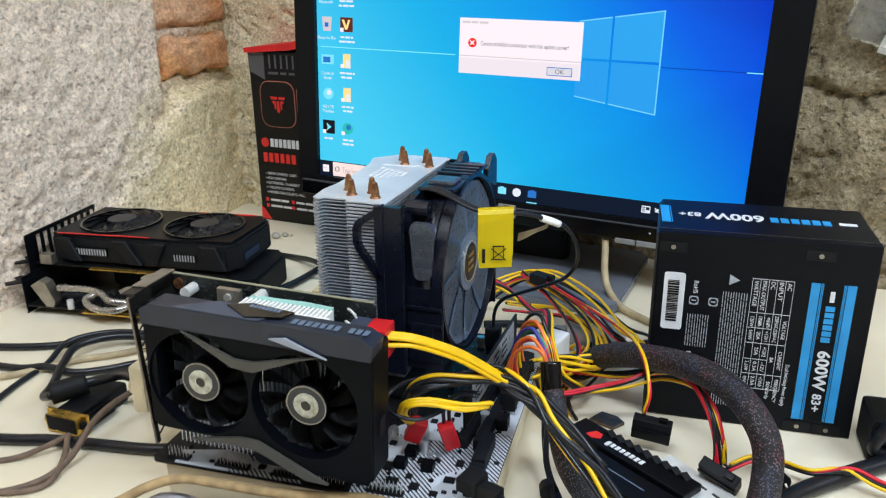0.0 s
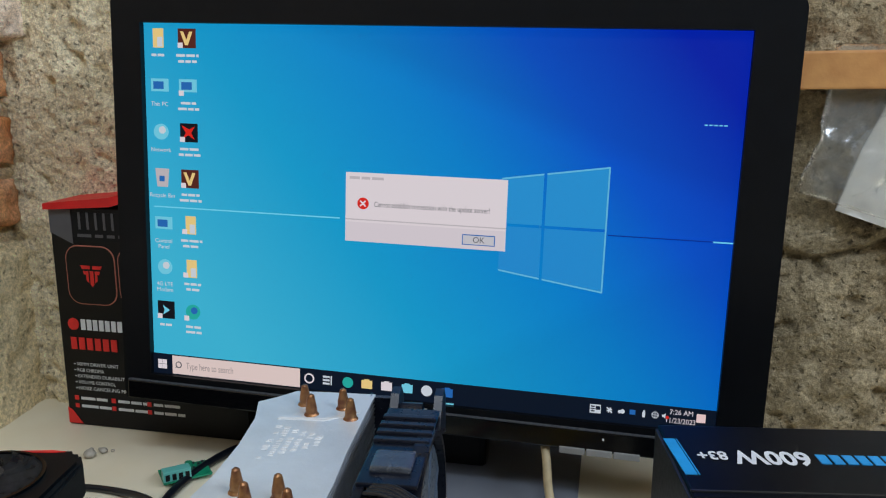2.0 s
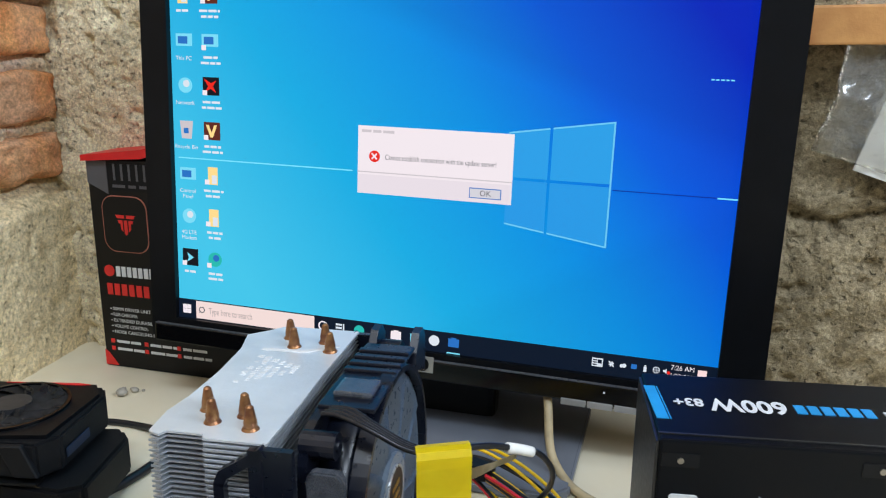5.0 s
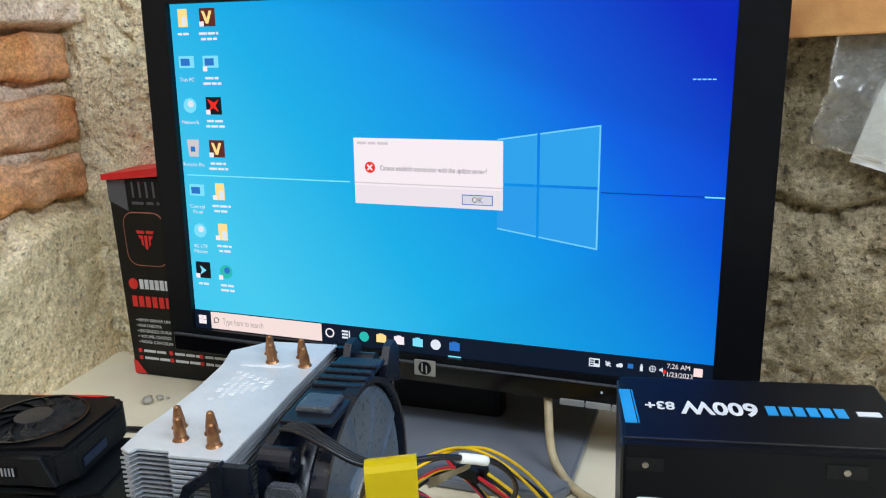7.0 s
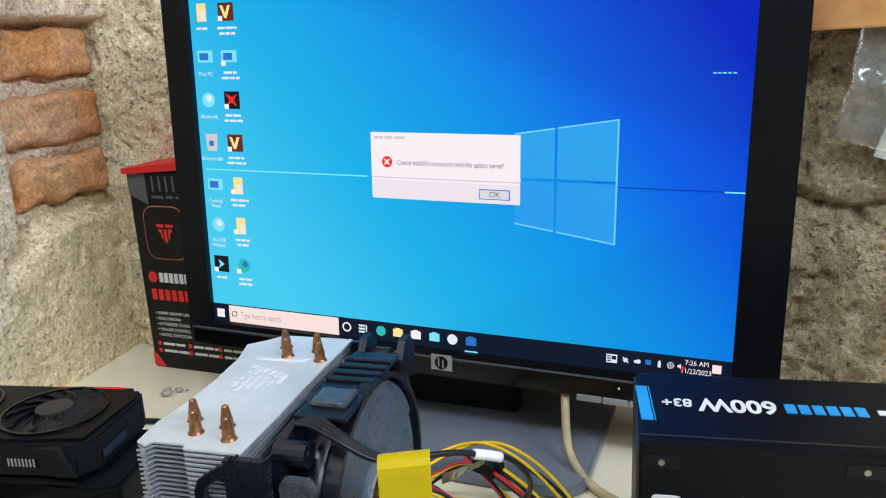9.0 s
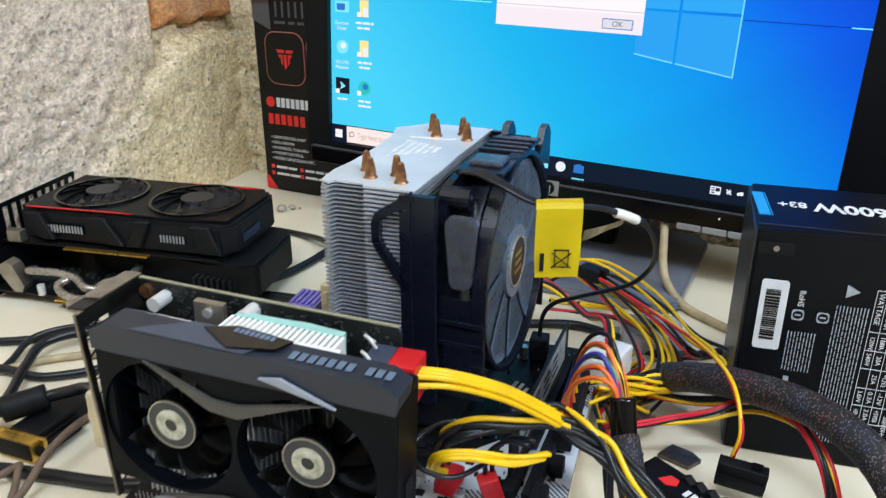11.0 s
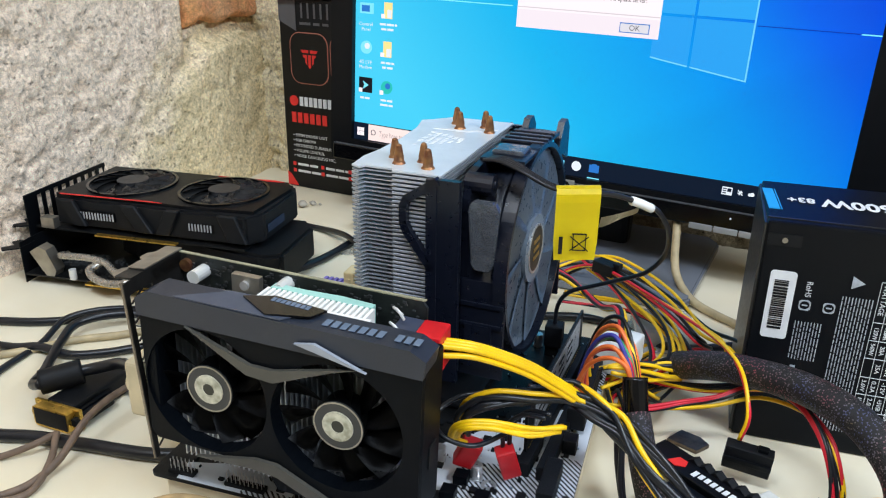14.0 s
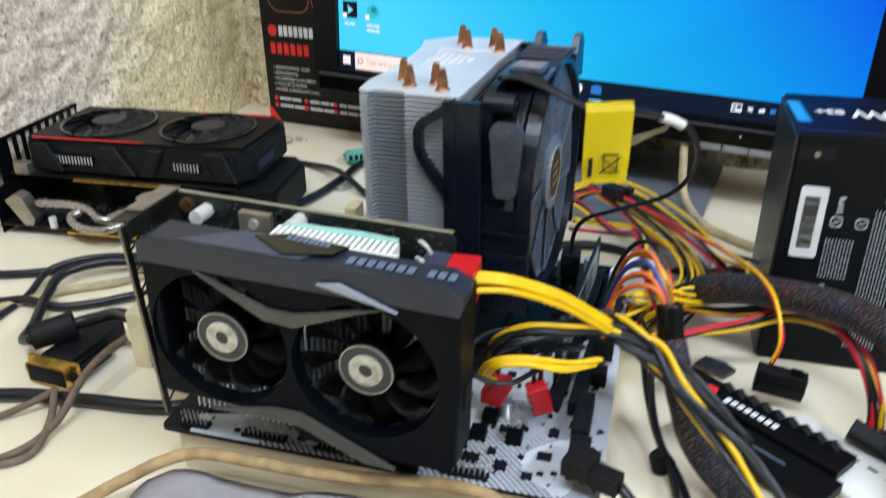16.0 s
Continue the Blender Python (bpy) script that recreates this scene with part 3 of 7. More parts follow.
quad("pane_edge", [(0.8045, 0.335), (0.807, 0.334), (0.807, 0.656), (0.8045, 0.655)], EDGE, emblem, 0.0011)
stuck = decal("stuck_line", 0.01, 0.36, 0.5035, 0.5065, LINE, screen_panel)
decal("stuck_line", 0.81, 0.97, 0.5045, 0.5065, LINEDARK, screen_panel)
decal("stuck_line", 0.97, 1.0, 0.5045, 0.5075, LINE, screen_panel)

# desktop icons; brand captions are plain bars
rng = random.Random(4)
ROWS_V = (0.040, 0.168, 0.294, 0.422, 0.553, 0.679, 0.806)
LEFT = (("tan", ""), ("pc", "This PC"), ("globe", "Network"), ("bin", "Recycle Bin"), ("panel", "Control\nPanel"), ("globe", "4G LTE\nModem"), ("dark", ""))
RIGHT = (("maroon", ""), ("panel", ""), ("red", ""), ("maroon", ""), ("tan", ""), ("tan", ""), ("teal", ""))


def desktop_icon(u, v, look_kind, words):
    x, z = on(u, v)
    h = 0.0078
    icon = part("desktop_icon", box(x - h * 0.2, x + h * 0.2, -0.0014, -0.00105, z - h * 0.2, z + h * 0.2), SOFT, screen_panel)
    bm, bm2 = bmesh.new(), bmesh.new()
    y0, y1 = -0.0022, -0.00106
    if look_kind == "tan":
        cuboid(bm, x - h * 0.62, x + h * 0.55, y0, y1, z - h, z + h)
        cuboid(bm2, x - h * 0.1, x + h * 0.5, y0 - 0.0004, y0, z - h * 0.9, z + h * 0.1)
        cols = TAN, SOFT
    elif look_kind in ("maroon", "dark", "red"):
        cuboid(bm, x - h, x + h, y0, y1, z - h, z + h)
        if look_kind == "maroon":
            mark = [(-0.7, 0.7), (-0.35, 0.7), (0.0, -0.2), (0.35, 0.7), (0.7, 0.7), (0.15, -0.7), (-0.15, -0.7)]
        elif look_kind == "dark":
            mark = [(-0.35, 0.55), (0.5, 0.0), (-0.35, -0.55), (-0.15, 0.0)]
        else:
            mark = [(-0.8, 0.8), (0.1, 0.35), (0.75, 0.7), (0.3, 0.0), (0.7, -0.7), (0.0, -0.25), (-0.7, -0.65), (-0.3, 0.0)]
        prism(bm2, [(x + a * h, z + b * h) for a, b in mark], y0 - 0.0004, y0)
        cols = {"maroon": MAROON, "dark": DARK, "red": DARK}[look_kind], {"maroon": TAN, "dark": CYAN, "red": RED}[look_kind]
    elif look_kind in ("globe", "teal"):
        rod(bm, (x, y1, z), (x, y0, z), h * 0.85, seg=20)
        rod(bm2, (x + h * 0.2, y0, z + h * 0.2), (x + h * 0.2, y0 - 0.0004, z + h * 0.2), h * 0.4, seg=16)
        cols = (CYAN if look_kind == "globe" else TEAL), (SOFT if look_kind == "globe" else BUTTONEDGE)
    elif look_kind == "bin":
        prism(bm, [(x - h * 0.6, z - h), (x + h * 0.6, z - h), (x + h * 0.8, z + h), (x - h * 0.8, z + h)], y0, y1)
        cuboid(bm2, x - h * 0.3, x + h * 0.3, y0 - 0.0004, y0, z - h * 0.4, z + h * 0.2)
        cols = PALE, BUTTONEDGE
    else:
        cuboid(bm, x - h, x + h, y0, y1, z - h * 0.6, z + h * 0.75)
        cuboid(bm2, x - h * 0.7, x + h * 0.5, y0 - 0.0004, y0, z - h * 0.35, z + h * 0.45)
        cols = CYAN, BUTTONEDGE
    part("icon_face", bm, cols[0], icon)
    part("icon_mark", bm2, cols[1], icon)
    if words:
        caption(words, u, v + (0.050 if "\n" not in words else 0.058), 0.0051, SOFT, icon)
    else:
        bm = bmesh.new()
        for k in range(2 if u > 0.05 else 1):
            w = rng.uniform(0.006, 0.0105)
            bars(bm, x - w, x + w, z - 0.0138 - 0.0048 * k, 0.0021, -0.0012, rng, (0.004, 0.009), 0.0012)
        part("caption", bm, SOFT, icon)
    if u > 0.05 or look_kind in ("dark",):
        part("shortcut_badge", box(x - h, x - h * 0.45, -0.0028, -0.0023, z - h, z - h * 0.45), WHITE, icon)


for v, (a, w) in zip(ROWS_V, LEFT):
    desktop_icon(0.0285, v, a, w)
for v, (a, w) in zip(ROWS_V, RIGHT):
    desktop_icon(0.082, v, a, w)

# error message
dialog = decal("message_window", 0.3710, 0.6460, 0.379, 0.565, WHITE, screen_panel, 0.0014, "white error message window")
decal("message_footer", 0.3720, 0.6450, 0.512, 0.5645, screen_glow("screen_footer", 226, 216, 224), dialog, 0.0016)
decal("stuck_line", 0.3710, 0.6460, 0.5035, 0.5065, PALE, dialog, 0.0018)
caption("Cannot establish connection with the update server!", 0.422, 0.462, 0.0062, INK, dialog, 0.002, "LEFT", 0.0945)
x, z = on(0.402, 0.461)
bm = bmesh.new()
rod(bm, (x, -0.002, z), (x, -0.0028, z), 0.0048, seg=24)
part("error_disc", bm, RED, dialog)
bm = bmesh.new()
for a in (45, -45):
    cuboid(bm, -0.0032, 0.0032, -0.0034, -0.0029, -0.0006, 0.0006, m=Matrix.Translation((x, 0, z)) @ pose(0, 0, 0, 0, a, 0))
part("error_cross", bm, WHITE, dialog)
bm = bmesh.new()
bars(bm, *(on(0.378, 0.4)[0], on(0.44, 0.4)[0]), on(0.4, 0.393)[1], 0.0022, -0.0026, rng, (0.006, 0.012))
part("window_title", bm, PALE, dialog)
decal("button_edge", 0.574, 0.629, 0.526, 0.554, BUTTONEDGE, dialog, 0.002)
decal("button", 0.5755, 0.6275, 0.5285, 0.5515, BUTTON, dialog, 0.0023)
caption("OK", 0.602, 0.540, 0.0066, INK, dialog, 0.0026)

# taskbar
taskbar = decal("taskbar", 0.0, 1.0, 0.940, 1.0, NAVY, screen_panel, 0.0012, "dark taskbar")
decal("search_field", 0.039, 0.289, 0.942, 0.997, screen_glow("search_pink", 236, 214, 210), taskbar, 0.0016)
caption("Type here to search", 0.067, 0.970, 0.0088, screen_glow("search_grey", 168, 152, 152), taskbar, 0.002, "LEFT", 0.045)
bm = bmesh.new()
x, z = on(0.052, 0.968)
ring(bm, 0.0030, 0.0023, -0.0032, -0.0027, 20, Matrix.Translation((x, 0, z)))
cuboid(bm, -0.0042, -0.0022, -0.0032, -0.0027, -0.0003, 0.0003, m=Matrix.Translation((x, 0, z)) @ pose(0, 0, 0, 0, -45, 0))
part("search_glass", bm, INK, taskbar)
bm = bmesh.new()
x, z = on(0.019, 0.970)
for a in (-1, 1):
    for b in (-1, 1):
        cuboid(bm, x + a * 0.0022 - 0.002, x + a * 0.0022 + 0.002, -0.003, -0.0026, z + b * 0.0022 - 0.002, z + b * 0.0022 + 0.002)
part("start_mark", bm, WHITE, taskbar)
for u, col in ((0.307, WHITE), (0.341, SOFT), (0.379, TEAL), (0.414, TAN), (0.450, WHITE), (0.487, CYAN), (0.522, SOFT), (0.558, BUTTONEDGE)):
    x, z = on(u, 0.967)
    bm = bmesh.new()
    if u in (0.307,):
        ring(bm, 0.0045, 0.0033, -0.003, -0.0026, 24, Matrix.Translation((x, 0, z)))
    elif u in (0.379, 0.522):
        rod(bm, (x, -0.0026, z), (x, -0.003, z), 0.0047, seg=20)
    elif u == 0.341:
        for k in (-0.003, 0, 0.003):
            cuboid(bm, x - 0.004, x + 0.002, -0.003, -0.0026, z + k - 0.0008, z + k + 0.0008)
        cuboid(bm, x + 0.003, x + 0.004, -0.003, -0.0026, z - 0.004, z + 0.004)
    else:
        cuboid(bm, x - 0.0047, x + 0.0047, -0.003, -0.0026, z - 0.0036, z + 0.0036)
        cuboid(bm, x - 0.0022, x + 0.0022, -0.003, -0.0026, z + 0.0036, z + 0.0046)
    part("taskbar_icon", bm, col, taskbar)
decal("running_mark", 0.546, 0.570, 0.996, 0.999, CYAN, taskbar, 0.002)
for k, u in enumerate((0.832, 0.851, 0.869, 0.887, 0.905, 0.921)):
    x, z = on(u, 0.966)
    bm = bmesh.new()
    if k == 0:  # slanting aeroplane
        for a, w in ((45, 0.0030), (-20, 0.0022), (110, 0.0022)):
            cuboid(bm, -w, w, -0.003, -0.0026, -0.0005, 0.0005, m=Matrix.Translation((x, 0, z)) @ pose(0, 0, 0, 0, a, 0))
    elif k == 1:  # cloud
        rod(bm, (x - 0.0012, -0.0026, z - 0.0004), (x - 0.0012, -0.003, z - 0.0004), 0.0014, seg=12)
        rod(bm, (x + 0.0010, -0.0026, z), (x + 0.0010, -0.003, z), 0.0018, seg=12)
    elif k == 2:
        cuboid(bm, x - 0.0022, x + 0.0022, -0.003, -0.0026, z - 0.0016, z + 0.0022)
    elif k == 3:  # stick
        cuboid(bm, x - 0.0011, x + 0.0011, -0.003, -0.0026, z - 0.0028, z + 0.0014)
        cuboid(bm, x - 0.0007, x + 0.0007, -0.003, -0.0026, z + 0.0016, z + 0.0028)
    elif k == 4:  # globe
        ring(bm, 0.0027, 0.0022, -0.003, -0.0026, 18, Matrix.Translation((x, 0, z)))
        cuboid(bm, x - 0.0024, x + 0.0024, -0.003, -0.0026, z - 0.0002, z + 0.0002)
        cuboid(bm, x - 0.0002, x + 0.0002, -0.003, -0.0026, z - 0.0024, z + 0.0024)
    else:  # loudspeaker, muted
        prism(bm, [(x - 0.0024, z - 0.0008), (x - 0.0012, z - 0.0008), (x + 0.0002, z - 0.0022), (x + 0.0002, z + 0.0022), (x - 0.0012, z + 0.0008), (x - 0.0024, z + 0.0008)], -0.003, -0.0026)
    icon = part("tray_icon", bm, BUTTONEDGE if k == 2 else SOFT, taskbar)
    if k == 5:
        part("mute_mark", rod(bmesh.new(), (x + 0.0017, -0.0026, z - 0.0010), (x + 0.0017, -0.0031, z - 0.0010), 0.0013, seg=12), RED, icon)
news = decal("tray_icon", 0.800, 0.818, 0.955, 0.978, SOFT, taskbar, 0.002)
for v in (0.9595, 0.966, 0.9725):
    decal("icon_line", 0.8015, 0.808, v - 0.0015, v + 0.0015, NAVY, news, 0.0024)
decal("icon_line", 0.8095, 0.8165, 0.958, 0.968, NAVY, news, 0.0024)
decal("notice_icon", 0.970, 0.984, 0.952, 0.974, screen_glow("notice_pink", 244, 214, 214), taskbar, 0.002)
caption("7:26 AM", 0.946, 0.9535, 0.0058, WHITE, taskbar, 0.002, width=0.0175)
caption("11/23/2023", 0.946, 0.9765, 0.0058, WHITE, taskbar, 0.002, width=0.022)
bm = bmesh.new()
bars(bm, on(0.942, 0.2)[0], on(0.979, 0.2)[0], on(0.9, 0.222)[1], 0.0010, -0.0014, rng, (0.002, 0.003), 0.001)
part("desktop_note", bm, CYAN, screen_panel)

# frame details
badge = part("maker_badge", box(-0.007, 0.013, -0.0105, -0.0093, -0.1690, -0.1545, 0.0008), mat("badge_metal", srgb(170, 170, 166), 0.35, 0.6), monitor, "small silver badge")
part("badge_mark", rod(bmesh.new(), (0.003, -0.0104, -0.1617), (0.003, -0.0110, -0.1617), 0.0060, seg=28), BLACK, badge, "round black mark")
part("badge_stroke", box(0.0002, 0.0012, -0.0113, -0.0109, -0.1650, -0.1572, 0.0), CAPSILVER, badge)
part("badge_stroke", box(0.0042, 0.0052, -0.0113, -0.0109, -0.1664, -0.1590), CAPSILVER, badge)
bm = bmesh.new()
prism(bm, [(-0.262, -0.1585), (0.269, -0.1585), (0.269, -0.1575), (-0.262, -0.1575)], -0.0098, -0.0069)
part("trim_line", bm, mat("trim_grey", srgb(74, 76, 80), 0.3), monitor)
for x in (0.1225, 0.1440, 0.1655):
    part("menu_button", box(x, x + 0.0205, -0.0108, -0.003, -0.1790, -0.1735, 0.0008), mat("button_silver", srgb(158, 158, 156), 0.4, 0.4), monitor, "silver menu button")
part("power_light", box(0.156, 0.1575, -0.0104, -0.009, -0.1650, -0.1635), SILK, monitor)
stand = part("stand_neck", box(-0.055, 0.055, 0.050, 0.075, -0.236, -0.04, 0.006), BLACK, monitor)
inv = MON.inverted()
bm = bmesh.new()
plate = [(-0.135, -0.075), (0.115, -0.075), (0.128, -0.06), (0.128, 0.09), (0.115, 0.105), (-0.135, 0.105), (-0.148, 0.09), (-0.148, -0.06)]
slab(bm, plate, 0.0005, 0.010)
bmesh.ops.bevel(bm, geom=bm.edges[:], offset=0.002, segments=2, affect="EDGES")
part("stand_base", bm, BASEGREY, monitor, "glossy grey stand base", m=inv @ pose(-0.150, 0.262, 0, 0, 0, -9.3))

# ---- headset carton ----
carton = thing("headset_box", "black printed headset box with a raised red flap in the corner", "box", pose(-0.530, 0.381, 0, 0, 0, -9.0))
part("carton_body", box(0, 0.20, 0, 0.052, 0.0005, 0.228, 0.0012), BOXCARD, carton, "black printed card")
bm = bmesh.new()
prism(bm, [(-0.002, 0.232), (0.07, 0.240), (0.20, 0.275), (0.20, 0.268), (0.07, 0.231), (-0.002, 0.226)], -0.006, 0.055)
part("flap", bm, REDLID, carton, "raised red card flap")
bm = bmesh.new()
prism(bm, [(0.0, 0.226), (0.024, 0.226), (0.024, 0.192), (0.0, 0.203)], -0.0008, -0.0001)
part("grey_panel", bm, BOXGREY, carton)
bm = bmesh.new()
cuboid(bm, 0.025, 0.105, -0.0008, -0.0001, 0.196, 0.224)
part("dark_panel", bm, MATTEBLACK, carton)
bm = bmesh.new()
for k in range(8):
    cuboid(bm, 0.032 + k * 0.009, 0.0345 + k * 0.009, -0.0012, -0.0009, 0.207, 0.224)
bars(bm, 0.030, 0.1, 0.201, 0.003, -0.0009, rng, (0.008, 0.016), 0.004)
part("small_print", bm, BOXGREY, carton)


def round_rect(x0, x1, z0, z1, r, n=5):
    out = []
    for cx, cz, a0 in ((x1 - r, z1 - r, 0), (x0 + r, z1 - r, 90), (x0 + r, z0 + r, 180), (x1 - r, z0 + r, 270)):
        for k in range(n + 1):
            a = radians(a0 + 90 * k / n)
            out.append((cx + r * math.cos(a), cz + r * math.sin(a)))
    return out


for x0, x1 in ((0.014, 0.068), (0.071, 0.125)):
    bm = bmesh.new()
    prism(bm, round_rect(x0, x1, 0.131, 0.191, 0.014), -0.0008, -0.0001)
    rim = part("emblem_rim", bm, COPPERPRINT, carton)
    bm = bmesh.new()
    prism(bm, round_rect(x0 + 0.001, x1 - 0.001, 0.132, 0.190, 0.0132), -0.0012, -0.0009)
    part("emblem_field", bm, BOXCARD, rim)
    bm = bmesh.new()
    c = (x0 + x1) / 2 + 0.001
    for k in (-1, 1):
        prism(bm, [(c + k * 0.0012, 0.171), (c + k * 0.0120, 0.171), (c + k * 0.0100, 0.1675), (c + k * 0.0012, 0.1675)], -0.0016, -0.0013)
        prism(bm, [(c + k * 0.0035, 0.1655), (c + k * 0.0095, 0.1655), (c + k * 0.0082, 0.1620), (c + k * 0.0062, 0.1620), (c + k * 0.0060, 0.1560), (c + k * 0.0035, 0.1535)], -0.0016, -0.0013)
    prism(bm, [(c - 0.0020, 0.1655), (c + 0.0020, 0.1655), (c + 0.0020, 0.1520), (c, 0.1495), (c - 0.0020, 0.1520)], -0.0016, -0.0013)
    part("emblem", bm, REDPRINT, rim)
for k in range(7):
    part("brand_bar", box(0.024 + k * 0.0068, 0.029 + k * 0.0068, -0.0008, -0.0001, 0.104, 0.115), SILK, carton)
bm = bmesh.new()
rod(bm, (0.0155, -0.0001, 0.1095), (0.0155, -0.0009, 0.1095), 0.0062, seg=24)
part("brand_disc", bm, REDPRINT, carton)
for k in range(6):
    part("product_bar", box(0.011 + k * 0.009, 0.0175 + k * 0.009, -0.0008, -0.0001, 0.083, 0.0955), REDPRINT, carton)
bm = bmesh.new()
for k in range(2):
    for x in (0.016, 0.058, 0.098):
        bars(bm, x, x + 0.034, 0.030 - k * 0.0085, 0.003, -0.0001, rng, (0.01, 0.02), 0.0015)
part("small_print", bm, SILK, carton)
for k, (words, w) in enumerate((("50MM DRIVER UNIT", 0.047), ("RGB CHROMA", 0.030), ("EXTENDED DURABILITY", 0.056), ("VOLUME CONTROL", 0.042), ("NOISE CANCELING MIC.", 0.058))):
    letters("feature_line", words, 0.0052, SILK, carton, Matrix.Translation((0.015, -0.0003, 0.067 - k * 0.0065)) @ FACE, "LEFT", width=w)
    part("bullet", box(0.0115, 0.0135, -0.0006, -0.0001, 0.0667 - k * 0.0065, 0.0674 - k * 0.0065), SILK, carton)
for x in (0.009, 0.051, 0.091):
    for k in range(2):
        part("red_mark", box(x, x + 0.0045, -0.0008, -0.0001, 0.028 - k * 0.0085, 0.0325 - k * 0.0085), REDPRINT, carton)
bm = bmesh.new()
prism(bm, [(0.0, 0.002), (0.016, 0.002), (0.005, 0.016), (0.0, 0.019)], -0.0008, -0.0001)
part("red_corner", bm, REDPRINT, carton)

# ---- power supply ----
psu = thing("power_supply", "black computer power supply standing on its side on the table", "power supply")
bm = bmesh.new()
cuboid(bm, 0.001, 0.148, 0.0, 0.086, 0.0005, 0.150, 0.0016)
part("case", bm, PSUBLACK, psu, "black powder-coated steel case")
# left face in grey: the sheen on the black case put into colour
part("lit_end_face", box(-0.0006, 0.0012, 0.002, 0.084, 0.002, 0.148, 0.0004), PSUGREY, psu)
bm = bmesh.new()
cuboid(bm, 0.001, 0.148, 0.0065, 0.0078, 0.1498, 0.1506)
part("case_seam", bm, PSUGREY, psu)
for x, z in ((0.012, 0.139), (0.110, 0.1405), (0.111, 0.006), (0.131, 0.0055)):
    hole = part("slot", box(x - 0.0095, x + 0.0095, -0.0006, 0.0004, z - 0.0038, z + 0.0038), MATTEBLACK, psu)
    b2 = bmesh.new()
    rod(b2, (x, -0.0005, z), (x, -0.0014, z), 0.0017, seg=10)
    part("screw", b2, STEEL, hole)
sticker = part("barcode_sticker", prism(bmesh.new(), round_rect(0.0075, 0.0225, 0.0745, 0.1195, 0.002), -0.0007, 0.0), SILK, psu, "white barcode sticker")
bm = bmesh.new()
z = 0.081
while z < 0.114:
    w = rng.choice((0.0005, 0.0008, 0.0014))
    cuboid(bm, 0.0105, 0.0185, -0.001, -0.0007, z, z + w)
    z += w + rng.choice((0.0005, 0.0008))
bars(bm, 0.0195, 0.0205, 0.097, 0.03, -0.0007, rng, (0.002, 0.003))
tagged(part("barcode", bm, MATTEBLACK, sticker), kind="stuff")
bm = bmesh.new()
for x, z in ((0.0295, 0.099), (0.043, 0.099)):
    if x:
        ring(bm, 0, 0.0028, -0.0006, -0.0001, 16, Matrix.Translation((x, 0, z)), square=0.0033)
        cuboid(bm, x - 0.0016, x + 0.0016, -0.0006, -0.0001, z - 0.0004, z + 0.0004)
for x0, x1, zt, zb in ((0.026, 0.042, 0.088, 0.062), (0.0490, 0.0655, 0.108, 0.016)):
    k = 0
    x = x0
    while x < x1:
        z = zt
        while z > zb:
            h = rng.uniform(0.002, 0.006)
            cuboid(bm, x, x + 0.00055, -0.0005, -0.0001, max(zb, z - h), z)
            z -= h + 0.0010
        x += 0.0018
prism(bm, [(0.0525, 0.1135), (0.0525, 0.1215), (0.0595, 0.1175)], -0.0005, -0.0001)
for z in (0.0465, 0.033):
    cuboid(bm, 0.028, 0.031, -0.0005, -0.0001, z, z + 0.011)
part("small_print", bm, mat("fine_print", srgb(168, 174, 182), 0.5, var=0.15, scale=300), psu)
bm = bmesh.new()
X = (0.068, 0.0735, 0.079, 0.0845, 0.090, 0.0955)
Z = (0.120, 0.094, 0.082, 0.070, 0.057, 0.045, 0.033)
for x in X:
    cuboid(bm, x - 0.00012, x + 0.00012, -0.0006, -0.0001, Z[-1], Z[0])
for z in Z:
    cuboid(bm, X[0], X[3], -0.0006, -0.0001, z - 0.00012, z + 0.00012)
for z in (Z[0], Z[1], 0.070, 0.045, Z[-1]):
    cuboid(bm, X[3], X[5], -0.0006, -0.0001, z - 0.00012, z + 0.00012)
part("rating_table", bm, SILK, psu, "printed rating table")
for x0, x1 in ((0.1065, 0.1145), (0.1275, 0.1355)):
    bm = bmesh.new()
    s = 1 if x0 < 0.12 else -1
    cuboid(bm, x0, x1 - 0.0022, -0.0006, 0.0, 0.012, 0.1205) if s > 0 else cuboid(bm, x0 + 0.0022, x1, -0.0006, 0.0, 0.012, 0.1205)
    for k in range(2):
        a = (x1 - 0.0016 + 0.0010 * k) if s > 0 else (x0 + 0.0010 * k)
        cuboid(bm, a, a + 0.0006, -0.0006, 0.0, 0.012, 0.1205)
    part("blue_stripe", bm, BLUEPRINT, psu)
SIDE = pose(0, 0, 0, 90, 0, 0) @ pose(0, 0, 0, 0, 0, -90)
for i, words in enumerate(("WATTAGE", "MAX OUTPUT", "DC", "INPUT", "AC")):
    letters("table_heading", words, 0.0042, SILK, psu, Matrix.Translation(((X[i] + X[i + 1]) / 2, -0.0003, Z[0] - 0.0015)) @ SIDE, "LEFT", width=min(0.0225, 0.0028 * len(words)))
for i, row in ((0, ("120W", "", "540W", "", "3.6W", "10W")), (1, ("16A", "16A", "20A", "25A", "0.3A", "2.0A")), (2, ("+3.3V", "+5V", "+12V1", "+12V2", "-12V", "+5VSB"))):
    for k, words in enumerate(row):
        if words:
            letters("table_figure", words, 0.0036, SILK, psu, Matrix.Translation(((X[i] + X[i + 1]) / 2, -0.0003, (Z[k] + Z[k + 1]) / 2 if k else 0.0865)) @ SIDE, width=min(0.0080, 0.0021 * len(words)))
